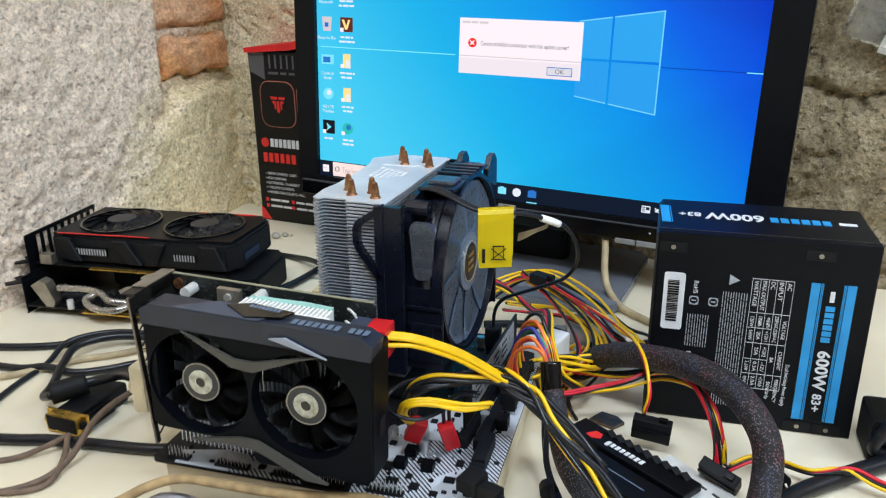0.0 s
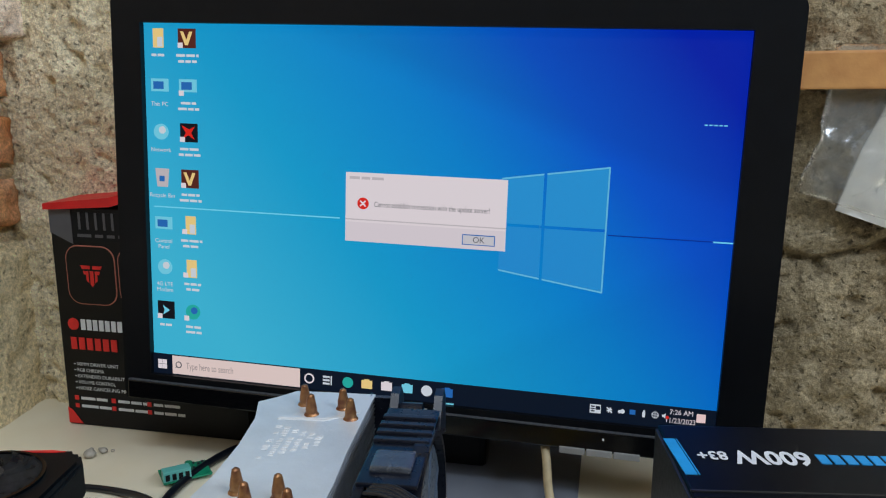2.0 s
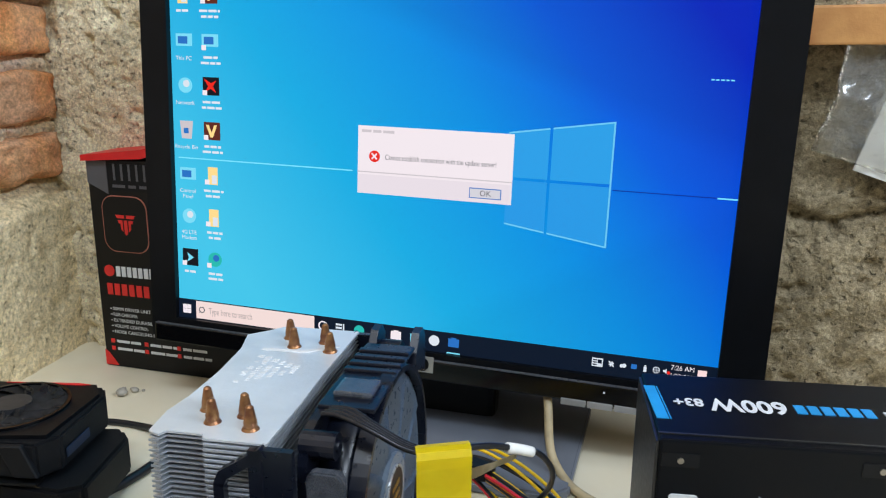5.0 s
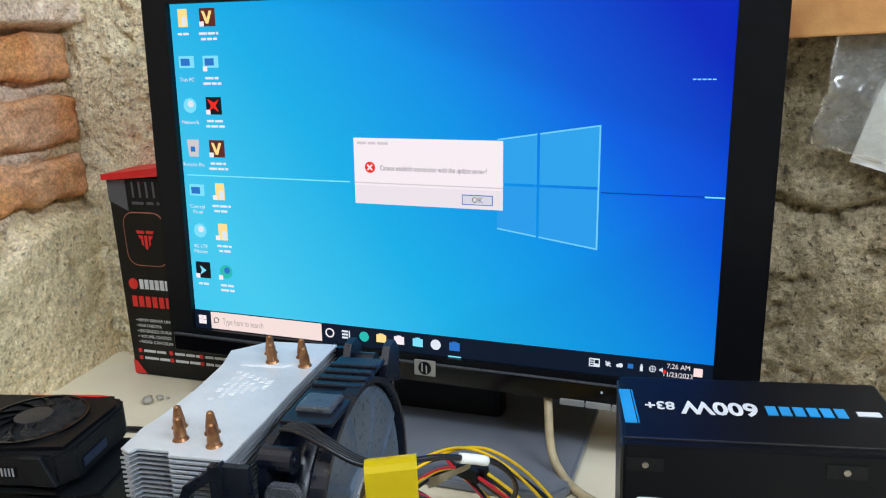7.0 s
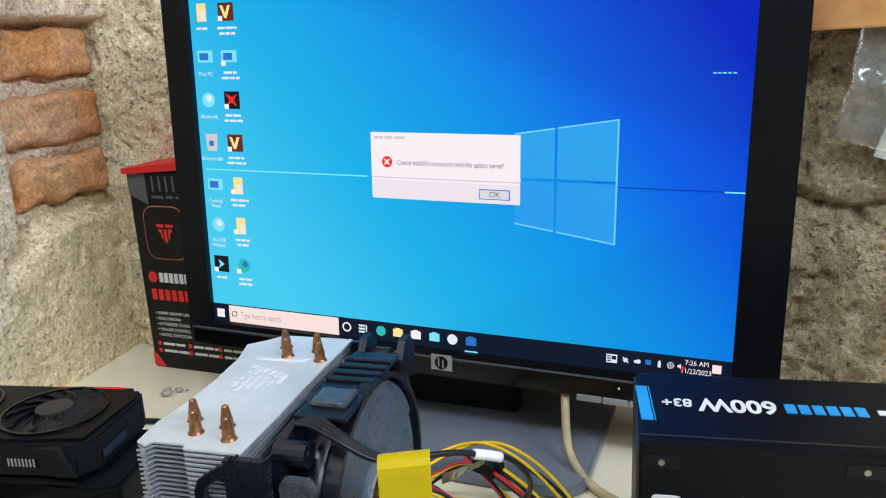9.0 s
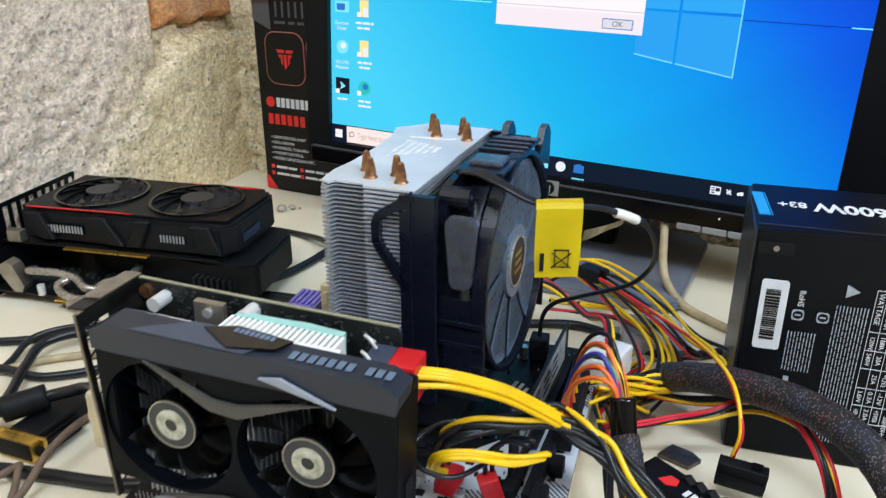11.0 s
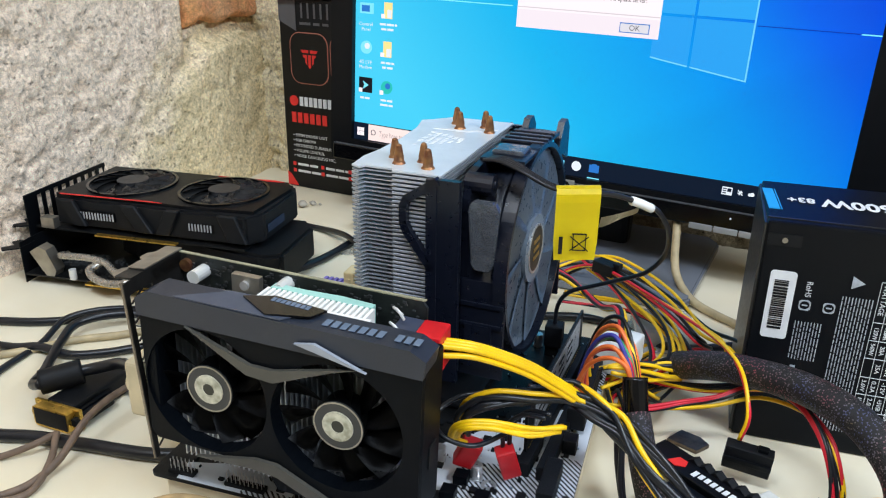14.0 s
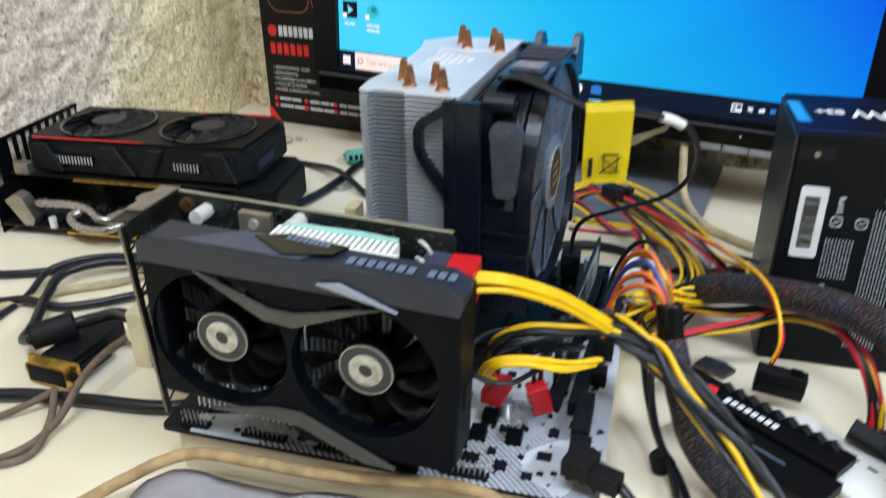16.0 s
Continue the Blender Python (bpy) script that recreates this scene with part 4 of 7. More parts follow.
for i, row in ((3, ("220VAC/230VAC", "8A", "50/60Hz")), (4, ("VOLTAGE", "CURRENT", "FREQUENCY"))):
    for z, words in zip((0.082, 0.0575, 0.0325), row):
        letters("table_figure", words, 0.0036, SILK, psu, Matrix.Translation(((X[i] + X[i + 1]) / 2, -0.0003, z)) @ SIDE, width=min(0.021, 0.0021 * len(words)))
letters("table_heading", "Dual Switching Power Supply", 0.0036, SILK, psu, Matrix.Translation((0.0988, -0.0003, 0.038)) @ SIDE, width=0.034)
letters("approval_letters", "RoHS", 0.0048, SILK, psu, Matrix.Translation((0.0300, -0.0003, 0.1095)) @ SIDE, width=0.0098)
letters("rating_letters", "600W", 0.0118, SILK, psu, Matrix.Translation((0.1212, -0.0003, 0.0530)) @ SIDE, width=0.032, bold=0.0003)
letters("rating_letters", "83+", 0.0085, SILK, psu, Matrix.Translation((0.1212, -0.0003, 0.0270)) @ SIDE, width=0.0145, bold=0.0002)
for k in range(6):
    part("brand_bar", box(0.1178, 0.1238, -0.0005, -0.0001, 0.100 - k * 0.0048, 0.1038 - k * 0.0048), BLUEPRINT, psu)
part("maker_bar", box(0.1195, 0.1225, -0.0005, -0.0001, 0.107, 0.115), SILK, psu)
bm = bmesh.new()
slab(bm, [(0.000, 0.066), (0.0065, 0.066), (0.009, 0.024), (0.0025, 0.024)], 0.1499, 0.1505)
slab(bm, [(0.0072, 0.066), (0.0078, 0.066), (0.0103, 0.024), (0.0097, 0.024)], 0.1499, 0.1505)
part("blue_stripe", bm, BLUEPRINT, psu)
letters("rating_letters", "600W", 0.0215, SILK, psu, pose(0.0545, 0.0455, 0.1506, 0, 0, 180), width=0.042, bold=0.0006)
letters("rating_letters", "83+", 0.0135, SILK, psu, pose(0.0225, 0.0465, 0.1506, 0, 0, 180), width=0.0165, bold=0.0003)
for k in range(6):
    part("brand_bar", box(0.0800 + k * 0.0072, 0.0855 + k * 0.0072, 0.040, 0.0505, 0.1499, 0.1505), BLUEPRINT, psu)
part("maker_bar", box(0.127, 0.139, 0.043, 0.048, 0.1499, 0.1505), SILK, psu)


# ---- motherboard on its foam block ----
solid("foam_block", box(-0.300, -0.085, -0.186, 0.040, 0.0003, 0.0275, 0.002), CREAM, "cream foam block under the motherboard", "foam block")


def striped_board():
    """White solder mask with slanting black printed stripes."""
    m = mat("white_solder_mask", srgb(206, 212, 220), 0.45, var=0.06, scale=60)
    nt = m.node_tree
    p = nt.nodes["Principled BSDF"]
    tc = nt.nodes.new("ShaderNodeTexCoord")
    wave = nt.nodes.new("ShaderNodeTexWave")
    wave.wave_type, wave.bands_direction = "BANDS", "DIAGONAL"
    wave.inputs["Scale"].default_value = 185
    gate = nt.nodes.new("ShaderNodeMath")
    gate.operation, gate.inputs[1].default_value = "GREATER_THAN", 0.62
    blot = nt.nodes.new("ShaderNodeTexNoise")
    blot.inputs["Scale"].default_value, blot.inputs["Detail"].default_value = 26, 0
    g2 = nt.nodes.new("ShaderNodeMath")
    g2.operation, g2.inputs[1].default_value = "GREATER_THAN", 0.47
    both = nt.nodes.new("ShaderNodeMath")
    both.operation = "MULTIPLY"
    mix = nt.nodes.new("ShaderNodeMix")
    mix.data_type = "RGBA"
    mix.inputs["A"].default_value = (*srgb(206, 212, 220), 1)
    mix.inputs["B"].default_value = (*srgb(24, 26, 30), 1)
    nt.links.new(tc.outputs["Object"], wave.inputs["Vector"])
    nt.links.new(tc.outputs["Object"], blot.inputs["Vector"])
    nt.links.new(wave.outputs["Fac"], gate.inputs[0])
    nt.links.new(blot.outputs["Fac"], g2.inputs[0])
    nt.links.new(gate.outputs[0], both.inputs[0])
    nt.links.new(g2.outputs[0], both.inputs[1])
    nt.links.new(both.outputs[0], mix.inputs["Factor"])
    nt.links.new(mix.outputs["Result"], p.inputs["Base Color"])
    return m


board = thing("motherboard", "black and white striped computer motherboard lying on a foam block", "motherboard")
bm = bmesh.new()
slab(bm, round_rect(-0.307, -0.083, -0.190, 0.045, 0.004), 0.0278, 0.0298)
part("circuit_board", bm, PCB, board, "black circuit board")
bm = bmesh.new()
slab(bm, [(-0.083, -0.1895), (-0.083, 0.03), (-0.091, 0.03), (-0.096, -0.05), (-0.128, -0.075), (-0.168, -0.118), (-0.172, -0.150), (-0.168, -0.1895)], 0.0298, 0.0301)
slab(bm, [(-0.290, -0.1895), (-0.200, -0.1895), (-0.215, -0.172), (-0.262, -0.168), (-0.292, -0.176)], 0.0298, 0.0301)
part("white_mask", bm, striped_board(), board, "white print with black stripes")
rng = random.Random(11)
chips = [bmesh.new() for _ in range(3)]
for k in range(520):
    x, y = rng.uniform(-0.300, -0.086), rng.uniform(-0.186, 0.040)
    if -0.235 < x < -0.150 and -0.09 < y < 0.03:
        continue
    w, d, h = rng.choice(((0.0010, 0.0006, 0.0005), (0.0016, 0.0009, 0.0007), (0.003, 0.002, 0.001), (0.0045, 0.004, 0.0011)))
    if rng.random() < 0.5:
        w, d = d, w
    cuboid(chips[rng.choice((0, 0, 1, 2)) if w < 0.003 and d < 0.003 else 0], x, x + w, y, y + d, 0.0299, 0.0303 + h)
for bmx, material, label in zip(chips, (MATTEBLACK, CAPSILVER, GREYPRINT), ("tiny black chips", "tiny silver parts", "tiny grey parts")):
    tagged(part("surface_part", bmx, material, board, label), kind="stuff")


def capacitor(x, y, r=0.0033, h=0.009, z=0.0299, parent=None, body=CAPSILVER):
    bm = bmesh.new()
    rod(bm, (x, y, z), (x, y, z + h), r, seg=16)
    rod(bm, (x, y, z), (x, y, z + 0.0012), r * 1.12, seg=16)
    rod(bm, (x, y, z + h), (x, y, z + h + 0.0004), r * 0.9, seg=16)
    return part("capacitor", bm, body, parent or board)


for x, y in ((-0.135, 0.021), (-0.105, -0.094), (-0.136, -0.137), (-0.142, -0.118), (-0.126, 0.030), (-0.112, 0.034), (-0.093, -0.030), (-0.160, -0.128), (-0.240, 0.030), (-0.252, 0.030)):
    capacitor(x, y)
for x, y in ((-0.143, -0.142), (-0.146, -0.156), (-0.128, -0.155)):
    part("choke", box(x - 0.004, x + 0.004, y - 0.004, y + 0.004, 0.0299, 0.0355, 0.0006), SHROUD, board)
for x, y0, y1 in ((-0.1075, -0.128, 0.018), (-0.0965, -0.128, 0.018)):
    bm = box(x - 0.0035, x + 0.0035, y0, y1, 0.0299, 0.0385, 0.0006, pose(-0.1, -0.05, 0, 0, 0, -4) @ pose(0.1, 0.05, 0))
    part("memory_slot", bm, MATTEBLACK, board)
part("card_slot", box(-0.262, -0.165, -0.1655, -0.1565, 0.0299, 0.041, 0.0008), MATTEBLACK, board)
port_violet = part("printer_port", box(-0.310, -0.288, 0.012, 0.038, 0.0299, 0.0505, 0.0008), mat("violet_plastic", srgb(128, 116, 190), 0.45, var=0.1, scale=80), board, "violet plastic port")
for k in range(5):
    part("rib", box(-0.3090 + k * 0.0042, -0.3064 + k * 0.0042, 0.014, 0.036, 0.0502, 0.0522, 0.0004), bpy.data.materials["violet_plastic"], port_violet)
port_cream = part("power_socket", box(-0.2865, -0.2780, 0.020, 0.036, 0.0299, 0.0650, 0.0008), mat("aged_cream_plastic", srgb(214, 196, 150), 0.5, var=0.1, scale=80), board, "aged cream plastic socket")
part("latch", box(-0.2840, -0.2810, 0.0190, 0.0202, 0.0500, 0.0600, 0.0004), bpy.data.materials["aged_cream_plastic"], port_cream)
part("card_slot", box(-0.262, -0.235, -0.143, -0.136, 0.0299, 0.041, 0.0008), MATTEBLACK, board)
for x0, x1, y0, y1, h in ((-0.101, -0.092, -0.150, -0.118, 0.010), (-0.100, -0.090, -0.176, -0.156, 0.012), (-0.096, -0.086, -0.055, 0.0, 0.012), (-0.300, -0.262, -0.10, 0.006, 0.020), (-0.128, -0.118, 0.008, 0.018, 0.010), (-0.096, -0.088, -0.100, -0.090, 0.009)):
    part("socket", box(x0, x1, y0, y1, 0.0299, 0.0299 + h, 0.0008), MATTEBLACK, board)
for x, y, w, d in ((-0.150, -0.176, 0.008, 0.006), (-0.134, -0.178, 0.006, 0.006), (-0.120, -0.181, 0.005, 0.004), (-0.156, -0.163, 0.006, 0.008), (-0.115, -0.166, 0.007, 0.005), (-0.112, -0.148, 0.005, 0.006), (-0.124, -0.116, 0.007, 0.005), (-0.139, -0.168, 0.004, 0.004)):
    part("chip", box(x, x + w, y, y + d, 0.0302, 0.0318, 0.0003), MATTEBLACK, board)
part("screw_hole", ring(bmesh.new(), 0.0042, 0.0022, -0.0004, 0.0004, 20, pose(-0.128, -0.141, 0.0304, 90, 0, 0)), CAPSILVER, board)
bm = bmesh.new()
for x0, n in ((-0.297, 6), (-0.262, 9), (-0.222, 8), (-0.190, 7), (-0.158, 9)):
    part("pin_base", box(x0, x0 + n * 0.0026, -0.187, -0.182, 0.0299, 0.0322), MATTEBLACK, board)
    for k in range(n):
        for y in (-0.1858, -0.1834):
            rod(bm, (x0 + 0.0013 + k * 0.0026, y, 0.032), (x0 + 0.0013 + k * 0.0026, y, 0.0385), 0.00032, seg=4)
tagged(part("header_pins", bm, CAPSILVER, board, "rows of thin header pins"), kind="stuff")
bm = bmesh.new()
for k in range(3):
    bars(bm, -0.006, 0.006 - 0.002 * k, 0.003 - k * 0.0045, 0.0026, 0, rng, (0.002, 0.004), 0.0006)
part("board_print", bm, SILK, board, m=pose(-0.130, -0.016, 0.0303, -90, 0, 78))
memory = thing("memory_module", "black memory module with a silver label in its slot", "memory module", pose(-0.1095, -0.050, 0, 0, 0, -4))
part("module_board", box(-0.0008, 0.0008, -0.0665, 0.0665, 0.036, 0.0655), PCB, memory)
part("silver_label", box(0.0009, 0.0013, -0.052, 0.056, 0.043, 0.0635), mat("label_silver", srgb(170, 172, 174), 0.3, 0.3, var=0.08, scale=40), memory, "silver paper label")
bm = bmesh.new()
for k in range(4):
    for z in (0.048, 0.053, 0.058):
        cuboid(bm, 0.00132, 0.0015, -0.045 + k * 0.022, -0.030 + k * 0.022 - 0.002 * (z > 0.05), z, z + 0.0016)
part("small_print", bm, MATTEBLACK, memory)
bm = bmesh.new()
for k in range(40):
    cuboid(bm, 0.0009, 0.0012, -0.063 + k * 0.0032, -0.0612 + k * 0.0032, 0.0362, 0.0388)
tagged(part("contacts", bm, GOLD, memory), kind="stuff")

# ---- tower cooler ----
COOL = pose(-0.198, -0.031, 0, 0, 0, -3)
cooler = thing("cpu_cooler", "aluminium tower processor cooler with copper pipe tips and a dark fan", "cooler", COOL)
outline = [(-0.0228, -0.0645), (-0.017, -0.0672), (-0.0155, -0.0635), (0.001, -0.0635), (0.0025, -0.067), (0.0305, -0.067), (0.0312, -0.030), (0.0305, 0.0), (0.0312, 0.0665), (-0.012, 0.0665), (-0.0205, 0.057), (-0.0285, 0.050), (-0.0235, 0.030), (-0.0215, 0.0), (-0.0222, -0.030), (-0.0245, -0.046)]
bm = bmesh.new()
slab(bm, outline, 0, 0.0006)
for x0, x1, y in ((-0.0215, -0.0172, -0.0674), (0.0028, 0.0275, -0.0672)):
    cuboid(bm, x0, x1, y - 0.0003, y + 0.0003, -0.0006, 0.0003)
fin_mesh = finish("fin", bm, ALU)
z, k = 0.0715, 0
while z < 0.185:
    ob = new("fin", fin_mesh)
    ob.parent = cooler
    ob.location = (0, 0, z)
    ob.rotation_euler = (0, 0, radians(0.08 * ((k * 7) % 5 - 2)))
    z += 0.0024
    k += 1
bm = bmesh.new()
slab(bm, outline, 0.186, 0.1870)
top_fin = part("top_fin", bm, ALUTOP, cooler, "flat top fin with worn print")
bm = bmesh.new()
rng = random.Random(5)
for r in range(6):
    x = -0.010 + r * 0.0045
    y = -0.012 + 0.003 * r
    while y < 0.022 - 0.002 * r:
        w = rng.uniform(0.0007, 0.0026)
        if rng.random() < 0.8:
            cuboid(bm, x + rng.uniform(0, 0.0012), x + 0.0032, y, y + w, 0.187, 0.1872)
        y += w + rng.uniform(0.0006, 0.0014)
slab(bm, [(-0.012, 0.030), (0.012, 0.030), (0.0275, 0.041), (0.0275, 0.0435), (0.010, 0.0325), (-0.012, 0.0325)], 0.187, 0.1873)
part("worn_print", bm, SILK, top_fin)
for x, y in ((-0.0070, -0.0415), (0.0002, -0.0525), (0.0118, -0.0445), (0.0188, -0.0555), (-0.003, 0.0495), (0.0035, 0.0375), (0.0180, 0.0465), (0.0245, 0.0345)):
    bm = bmesh.new()
    rod(bm, (x, y, 0.1868), (x, y, 0.1882), 0.0040, 0.0031, seg=18)
    rod(bm, (x, y, 0.187), (x, y, 0.1905), 0.0029, seg=18)
    rod(bm, (x, y, 0.1905), (x, y, 0.1972), 0.0029, 0.0017, seg=18)
    rod(bm, (x, y, 0.1972), (x, y, 0.1980), 0.0017, 0.0008, seg=18)
    part("heat_pipe_tip", bm, COPPER, cooler, smooth=False)
    bm = bmesh.new()
    rod(bm, (x, y, 0.0465), (x, y, 0.1865), 0.003, seg=10)
    part("heat_pipe", bm, COPPER, cooler, smooth=True)
part("cold_plate", box(-0.022, 0.022, -0.022, 0.022, 0.034, 0.050, 0.002), ALU, cooler)
part("socket_frame", box(-0.045, 0.045, -0.045, 0.045, 0.0299, 0.0345, 0.003), MATTEBLACK, cooler)
# fan: local y of the rings points along +x of the cooler
FANC = pose(0.0550, 0.002, 0.1265, 0, 0, -91.0)  # ring axis
fan_frame = part("fan_frame", ring(bmesh.new(), 0.0628, 0.0600, -0.0130, -0.0060, 72), BLUEBLACK, cooler, "dark blue-black fan frame", m=FANC @ pose(0, 0, 0, 0, 0, 180) @ Matrix.Diagonal((1.04, 1.08, 1.04, 1)))
FAN = fan_frame
part("frame_flange", ring(bmesh.new(), 0, 0.0580, 0.0085, 0.0125, 72, None, 0.060), BLUEBLACK, FAN)
part("barrel", ring(bmesh.new(), 0.0614, 0.0600, -0.0060, 0.0085, 72), BLUEBLACK, FAN, smooth=True)
for sx in (-1, 1):
    for sz in (-1, 1):
        bm = bmesh.new()
        rod(bm, (sx * 0.0525, -0.0020, sz * 0.0525), (sx * 0.0525, 0.0125, sz * 0.0525), 0.0058, seg=16)
        rod(bm, (sx * 0.0525, -0.0030, sz * 0.0525), (sx * 0.0525, 0.0135, sz * 0.0525), 0.0026, seg=12)
        part("corner_post", bm, BLUEBLACK, FAN)
    part("side_wall", box(sx * 0.0622 - 0.0008, sx * 0.0622 + 0.0008, -0.0060, 0.0085, -0.050, -0.024), BLUEBLACK, FAN)
for x0, y in ((0.043, -0.0125), (0.043, 0.0085)):
    bm = bmesh.new()
    prism(bm, [(x0 - 0.008, 0.050), (x0 + 0.004, 0.0655), (x0 + 0.012, 0.0660), (x0 + 0.0175, 0.060), (x0 + 0.0175, 0.040)], y, y + 0.0040)
    part("mounting_ear", bm, BLUEBLACK, FAN)
for s in (-1, 1):
    bm = bmesh.new()
    prism(bm, [(-0.0165, -0.0080), (0.015, -0.0056), (0.018, -0.0035), (0.018, 0.0035), (0.015, 0.0056), (-0.0165, 0.0080), (-0.0205, 0.0055), (-0.0205, -0.0055)], 0.0, 0.0050)
    bmesh.ops.bevel(bm, geom=bm.edges[:], offset=0.0008, segments=2, affect="EDGES")
    window = part("clear_window", bm, SMOKED, FAN, "clear acrylic light window", m=pose(s * 0.0612, 0, 0.0260, 0, 0, s * -90) @ pose(0, -0.002, 0, 0, 90, 0))
    part("window_bar", box(-0.004, 0.003, -0.0016, 0.0016, -0.0007, 0.0007, 0.0003, pose(0, -0.0004, 0, 0, 20, 0)), MATTEBLACK, window)
    part("frame_side", box(s * 0.0605 - 0.0010, s * 0.0605 + 0.0010, -0.0125, 0.0120, -0.056, 0.002, 0.0005), BLUEBLACK, FAN)
    for z in (-0.012, -0.024, -0.036, -0.048):
        part("side_groove", box(s * 0.0620 - 0.0006, s * 0.0620 + 0.0006, -0.0120, 0.0115, z - 0.0012, z + 0.0012, 0.0003), BLUEBLACK, FAN)
part("top_plate", box(-0.036, 0.038, -0.0122, 0.0120, 0.0598, 0.0618, 0.0006), BLUEBLACK, FAN)
for x in (0.002, 0.010, 0.018, 0.026):
    part("frame_rib", box(x - 0.0022, x + 0.0022, -0.0124, 0.0122, 0.0616, 0.0634, 0.0008), BLUEBLACK, FAN)
part("clear_window", box(-0.027, -0.010, -0.0085, 0.0085, 0.0612, 0.0642, 0.0014), SMOKED, FAN, "clear acrylic light window")
hub = part("fan_hub", rod(bmesh.new(), (0, -0.011, 0), (0, 0.010, 0), 0.0205, seg=40), FANGREY, FAN, smooth=False)
bm = bmesh.new()
ring(bm, 0.0150, 0.0138, -0.0118, -0.0109, 36)
part("hub_ring", bm, CAPSILVER, hub)
part("hub_sticker", rod(bmesh.new(), (0, -0.0116, 0), (0, -0.0109, 0), 0.0136, seg=32), mat("hub_sticker", srgb(58, 46, 34), 0.4, var=0.5, scale=160, second=srgb(20, 18, 18)), hub, "dark hub sticker")
bm = bmesh.new()
for k in range(3):
    cuboid(bm, -0.006, 0.006, -0.0120, -0.0117, -0.006 + k * 0.005, -0.0035 + k * 0.005)
part("sticker_print", bm, GOLD, hub)
for k in range(9):
    bm = bmesh.new()
    rows = []
    for i in range(7):
        r = 0.0195 + (0.0592 - 0.0195) * i / 6
        row = []
        for j in range(7):
            u = j / 6
            a = radians(k * 40 + 10 * i / 6 + (u - 0.5) * 58)
            row.append(bm.verts.new((r * math.cos(a), -0.0098 + 0.0015 * u + 0.0003 * math.sin(u * 3.1), r * math.sin(a))))
        rows.append(row)
    for a, b in zip(rows, rows[1:]):
        for j in range(6):
            bm.faces.new((a[j], a[j + 1], b[j + 1], b[j]))
    ext = bmesh.ops.solidify(bm, geom=bm.faces[:], thickness=0.0012)
    bmesh.ops.recalc_face_normals(bm, faces=bm.faces)
    part("blade", bm, FANGREY, hub, smooth=True)
for y in (-0.0685, 0.0665):
    bm = bmesh.new()
    pts = [(0.030, 0.185), (0.0125, 0.1735), (0.0105, 0.169), (0.0105, 0.160), (0.0125, 0.155), (0.027, 0.135)]
    for a, b in zip(pts, pts[1:]):
        d = Vector((b[0] - a[0], b[1] - a[1])).normalized() * 0.0005
        n = Vector((-d.y, d.x)) * 4.5
        prism(bm, [(a[0] + n.x - d.x, a[1] + n.y - d.y), (b[0] + n.x + d.x, b[1] + n.y + d.y), (b[0] - n.x + d.x, b[1] - n.y + d.y), (a[0] - n.x - d.x, a[1] - n.y - d.y)], y - 0.003, y + 0.002)
    cuboid(bm, 0.024, 0.030, y - 0.003, y + 0.002, 0.070, 0.186)
    cuboid(bm, 0.0265, 0.0425, y - 0.002, y + 0.0015, 0.066, 0.186)
    part("fan_clip", bm, BLUEBLACK, cooler, "black plastic fan bracket arm")

# ---- graphics card in the slot ----
card = thing("graphics_card", "dual-fan graphics card with a graphite shroud, upright in the motherboard slot", "graphics card", pose(-0.215, -0.183, 0.098, 0, 0, -1.5) @ pose(0, 0, 0, 0, 2.0, 0) @ pose(0, 0, -0.098))
bm = bmesh.new()
prism(bm, [(-0.084, 0.043), (0.050, 0.043), (0.057, 0.05), (0.057, 0.144), (0.054, 0.1475), (-0.084, 0.1475)], 0.0215, 0.0232)
card_board = part("circuit_board", bm, PCBDARK, card, "dark green-black circuit board")
bm = bmesh.new()
cuboid(bm, -0.084, 0.056, 0.0214, 0.0233, 0.1473, 0.1479)
part("board_edge", bm, mat("board_edge", srgb(150, 146, 120), 0.5), card_board)
part("contact_edge", box(-0.048, 0.040, 0.0216, 0.0231, 0.0330, 0.0432), GOLD, card_board)
rng = random.Random(21)
bm = bmesh.new()
for k in range(150):
    x, z = rng.uniform(-0.082, 0.052), rng.uniform(0.130, 0.145)
    w, h = rng.choice(((0.0008, 0.0005), (0.0014, 0.0008), (0.002, 0.0012)))
    cuboid(bm, x, x + w, 0.0207, 0.0216, z, z + h)
tagged(part("surface_part", bm, HUBGREY, card_board, "tiny soldered parts"), kind="stuff")
for x, z in ((-0.066, 0.140), (-0.017, 0.1425), (-0.016, 0.134)):
    bm = bmesh.new()
    rod(bm, (x, 0.0215, z), (x, 0.011, z), 0.0036, seg=16)
    part("capacitor", bm, CAPWHITE, card_board)
bm = bmesh.new()
cuboid(bm, -0.044, -0.028, 0.012, 0.016, 0.132, 0.1465, 0.0006)
lug = part("retainer", bm, STEEL, card_board)
part("retainer_screw", rod(bmesh.new(), (-0.036, 0.012, 0.1415), (-0.036, 0.0105, 0.1415), 0.0024, seg=14), CAPSILVER, lug)
part("screw", rod(bmesh.new(), (-0.0765, 0.0215, 0.1415), (-0.0765, 0.0190, 0.1415), 0.0034, seg=16), COPPER, card_board)
# core coloured near black for the shade between the pale plates
fins = part("heatsink", box(-0.062, 0.060, 0.006, 0.0185, 0.060, 0.131, 0.001), SHROUD, card, "white aluminium heatsink")
plate = finish("cooling_plate", box(-0.0004, 0.0004, -0.0085, 0.0058, 0.046, 0.131), ALU)
for k in range(42):
    ob = new("cooling_plate", plate)
    ob.parent = fins
    ob.location = (-0.064 + k * 0.0029, 0, 0)
bm = bmesh.new()
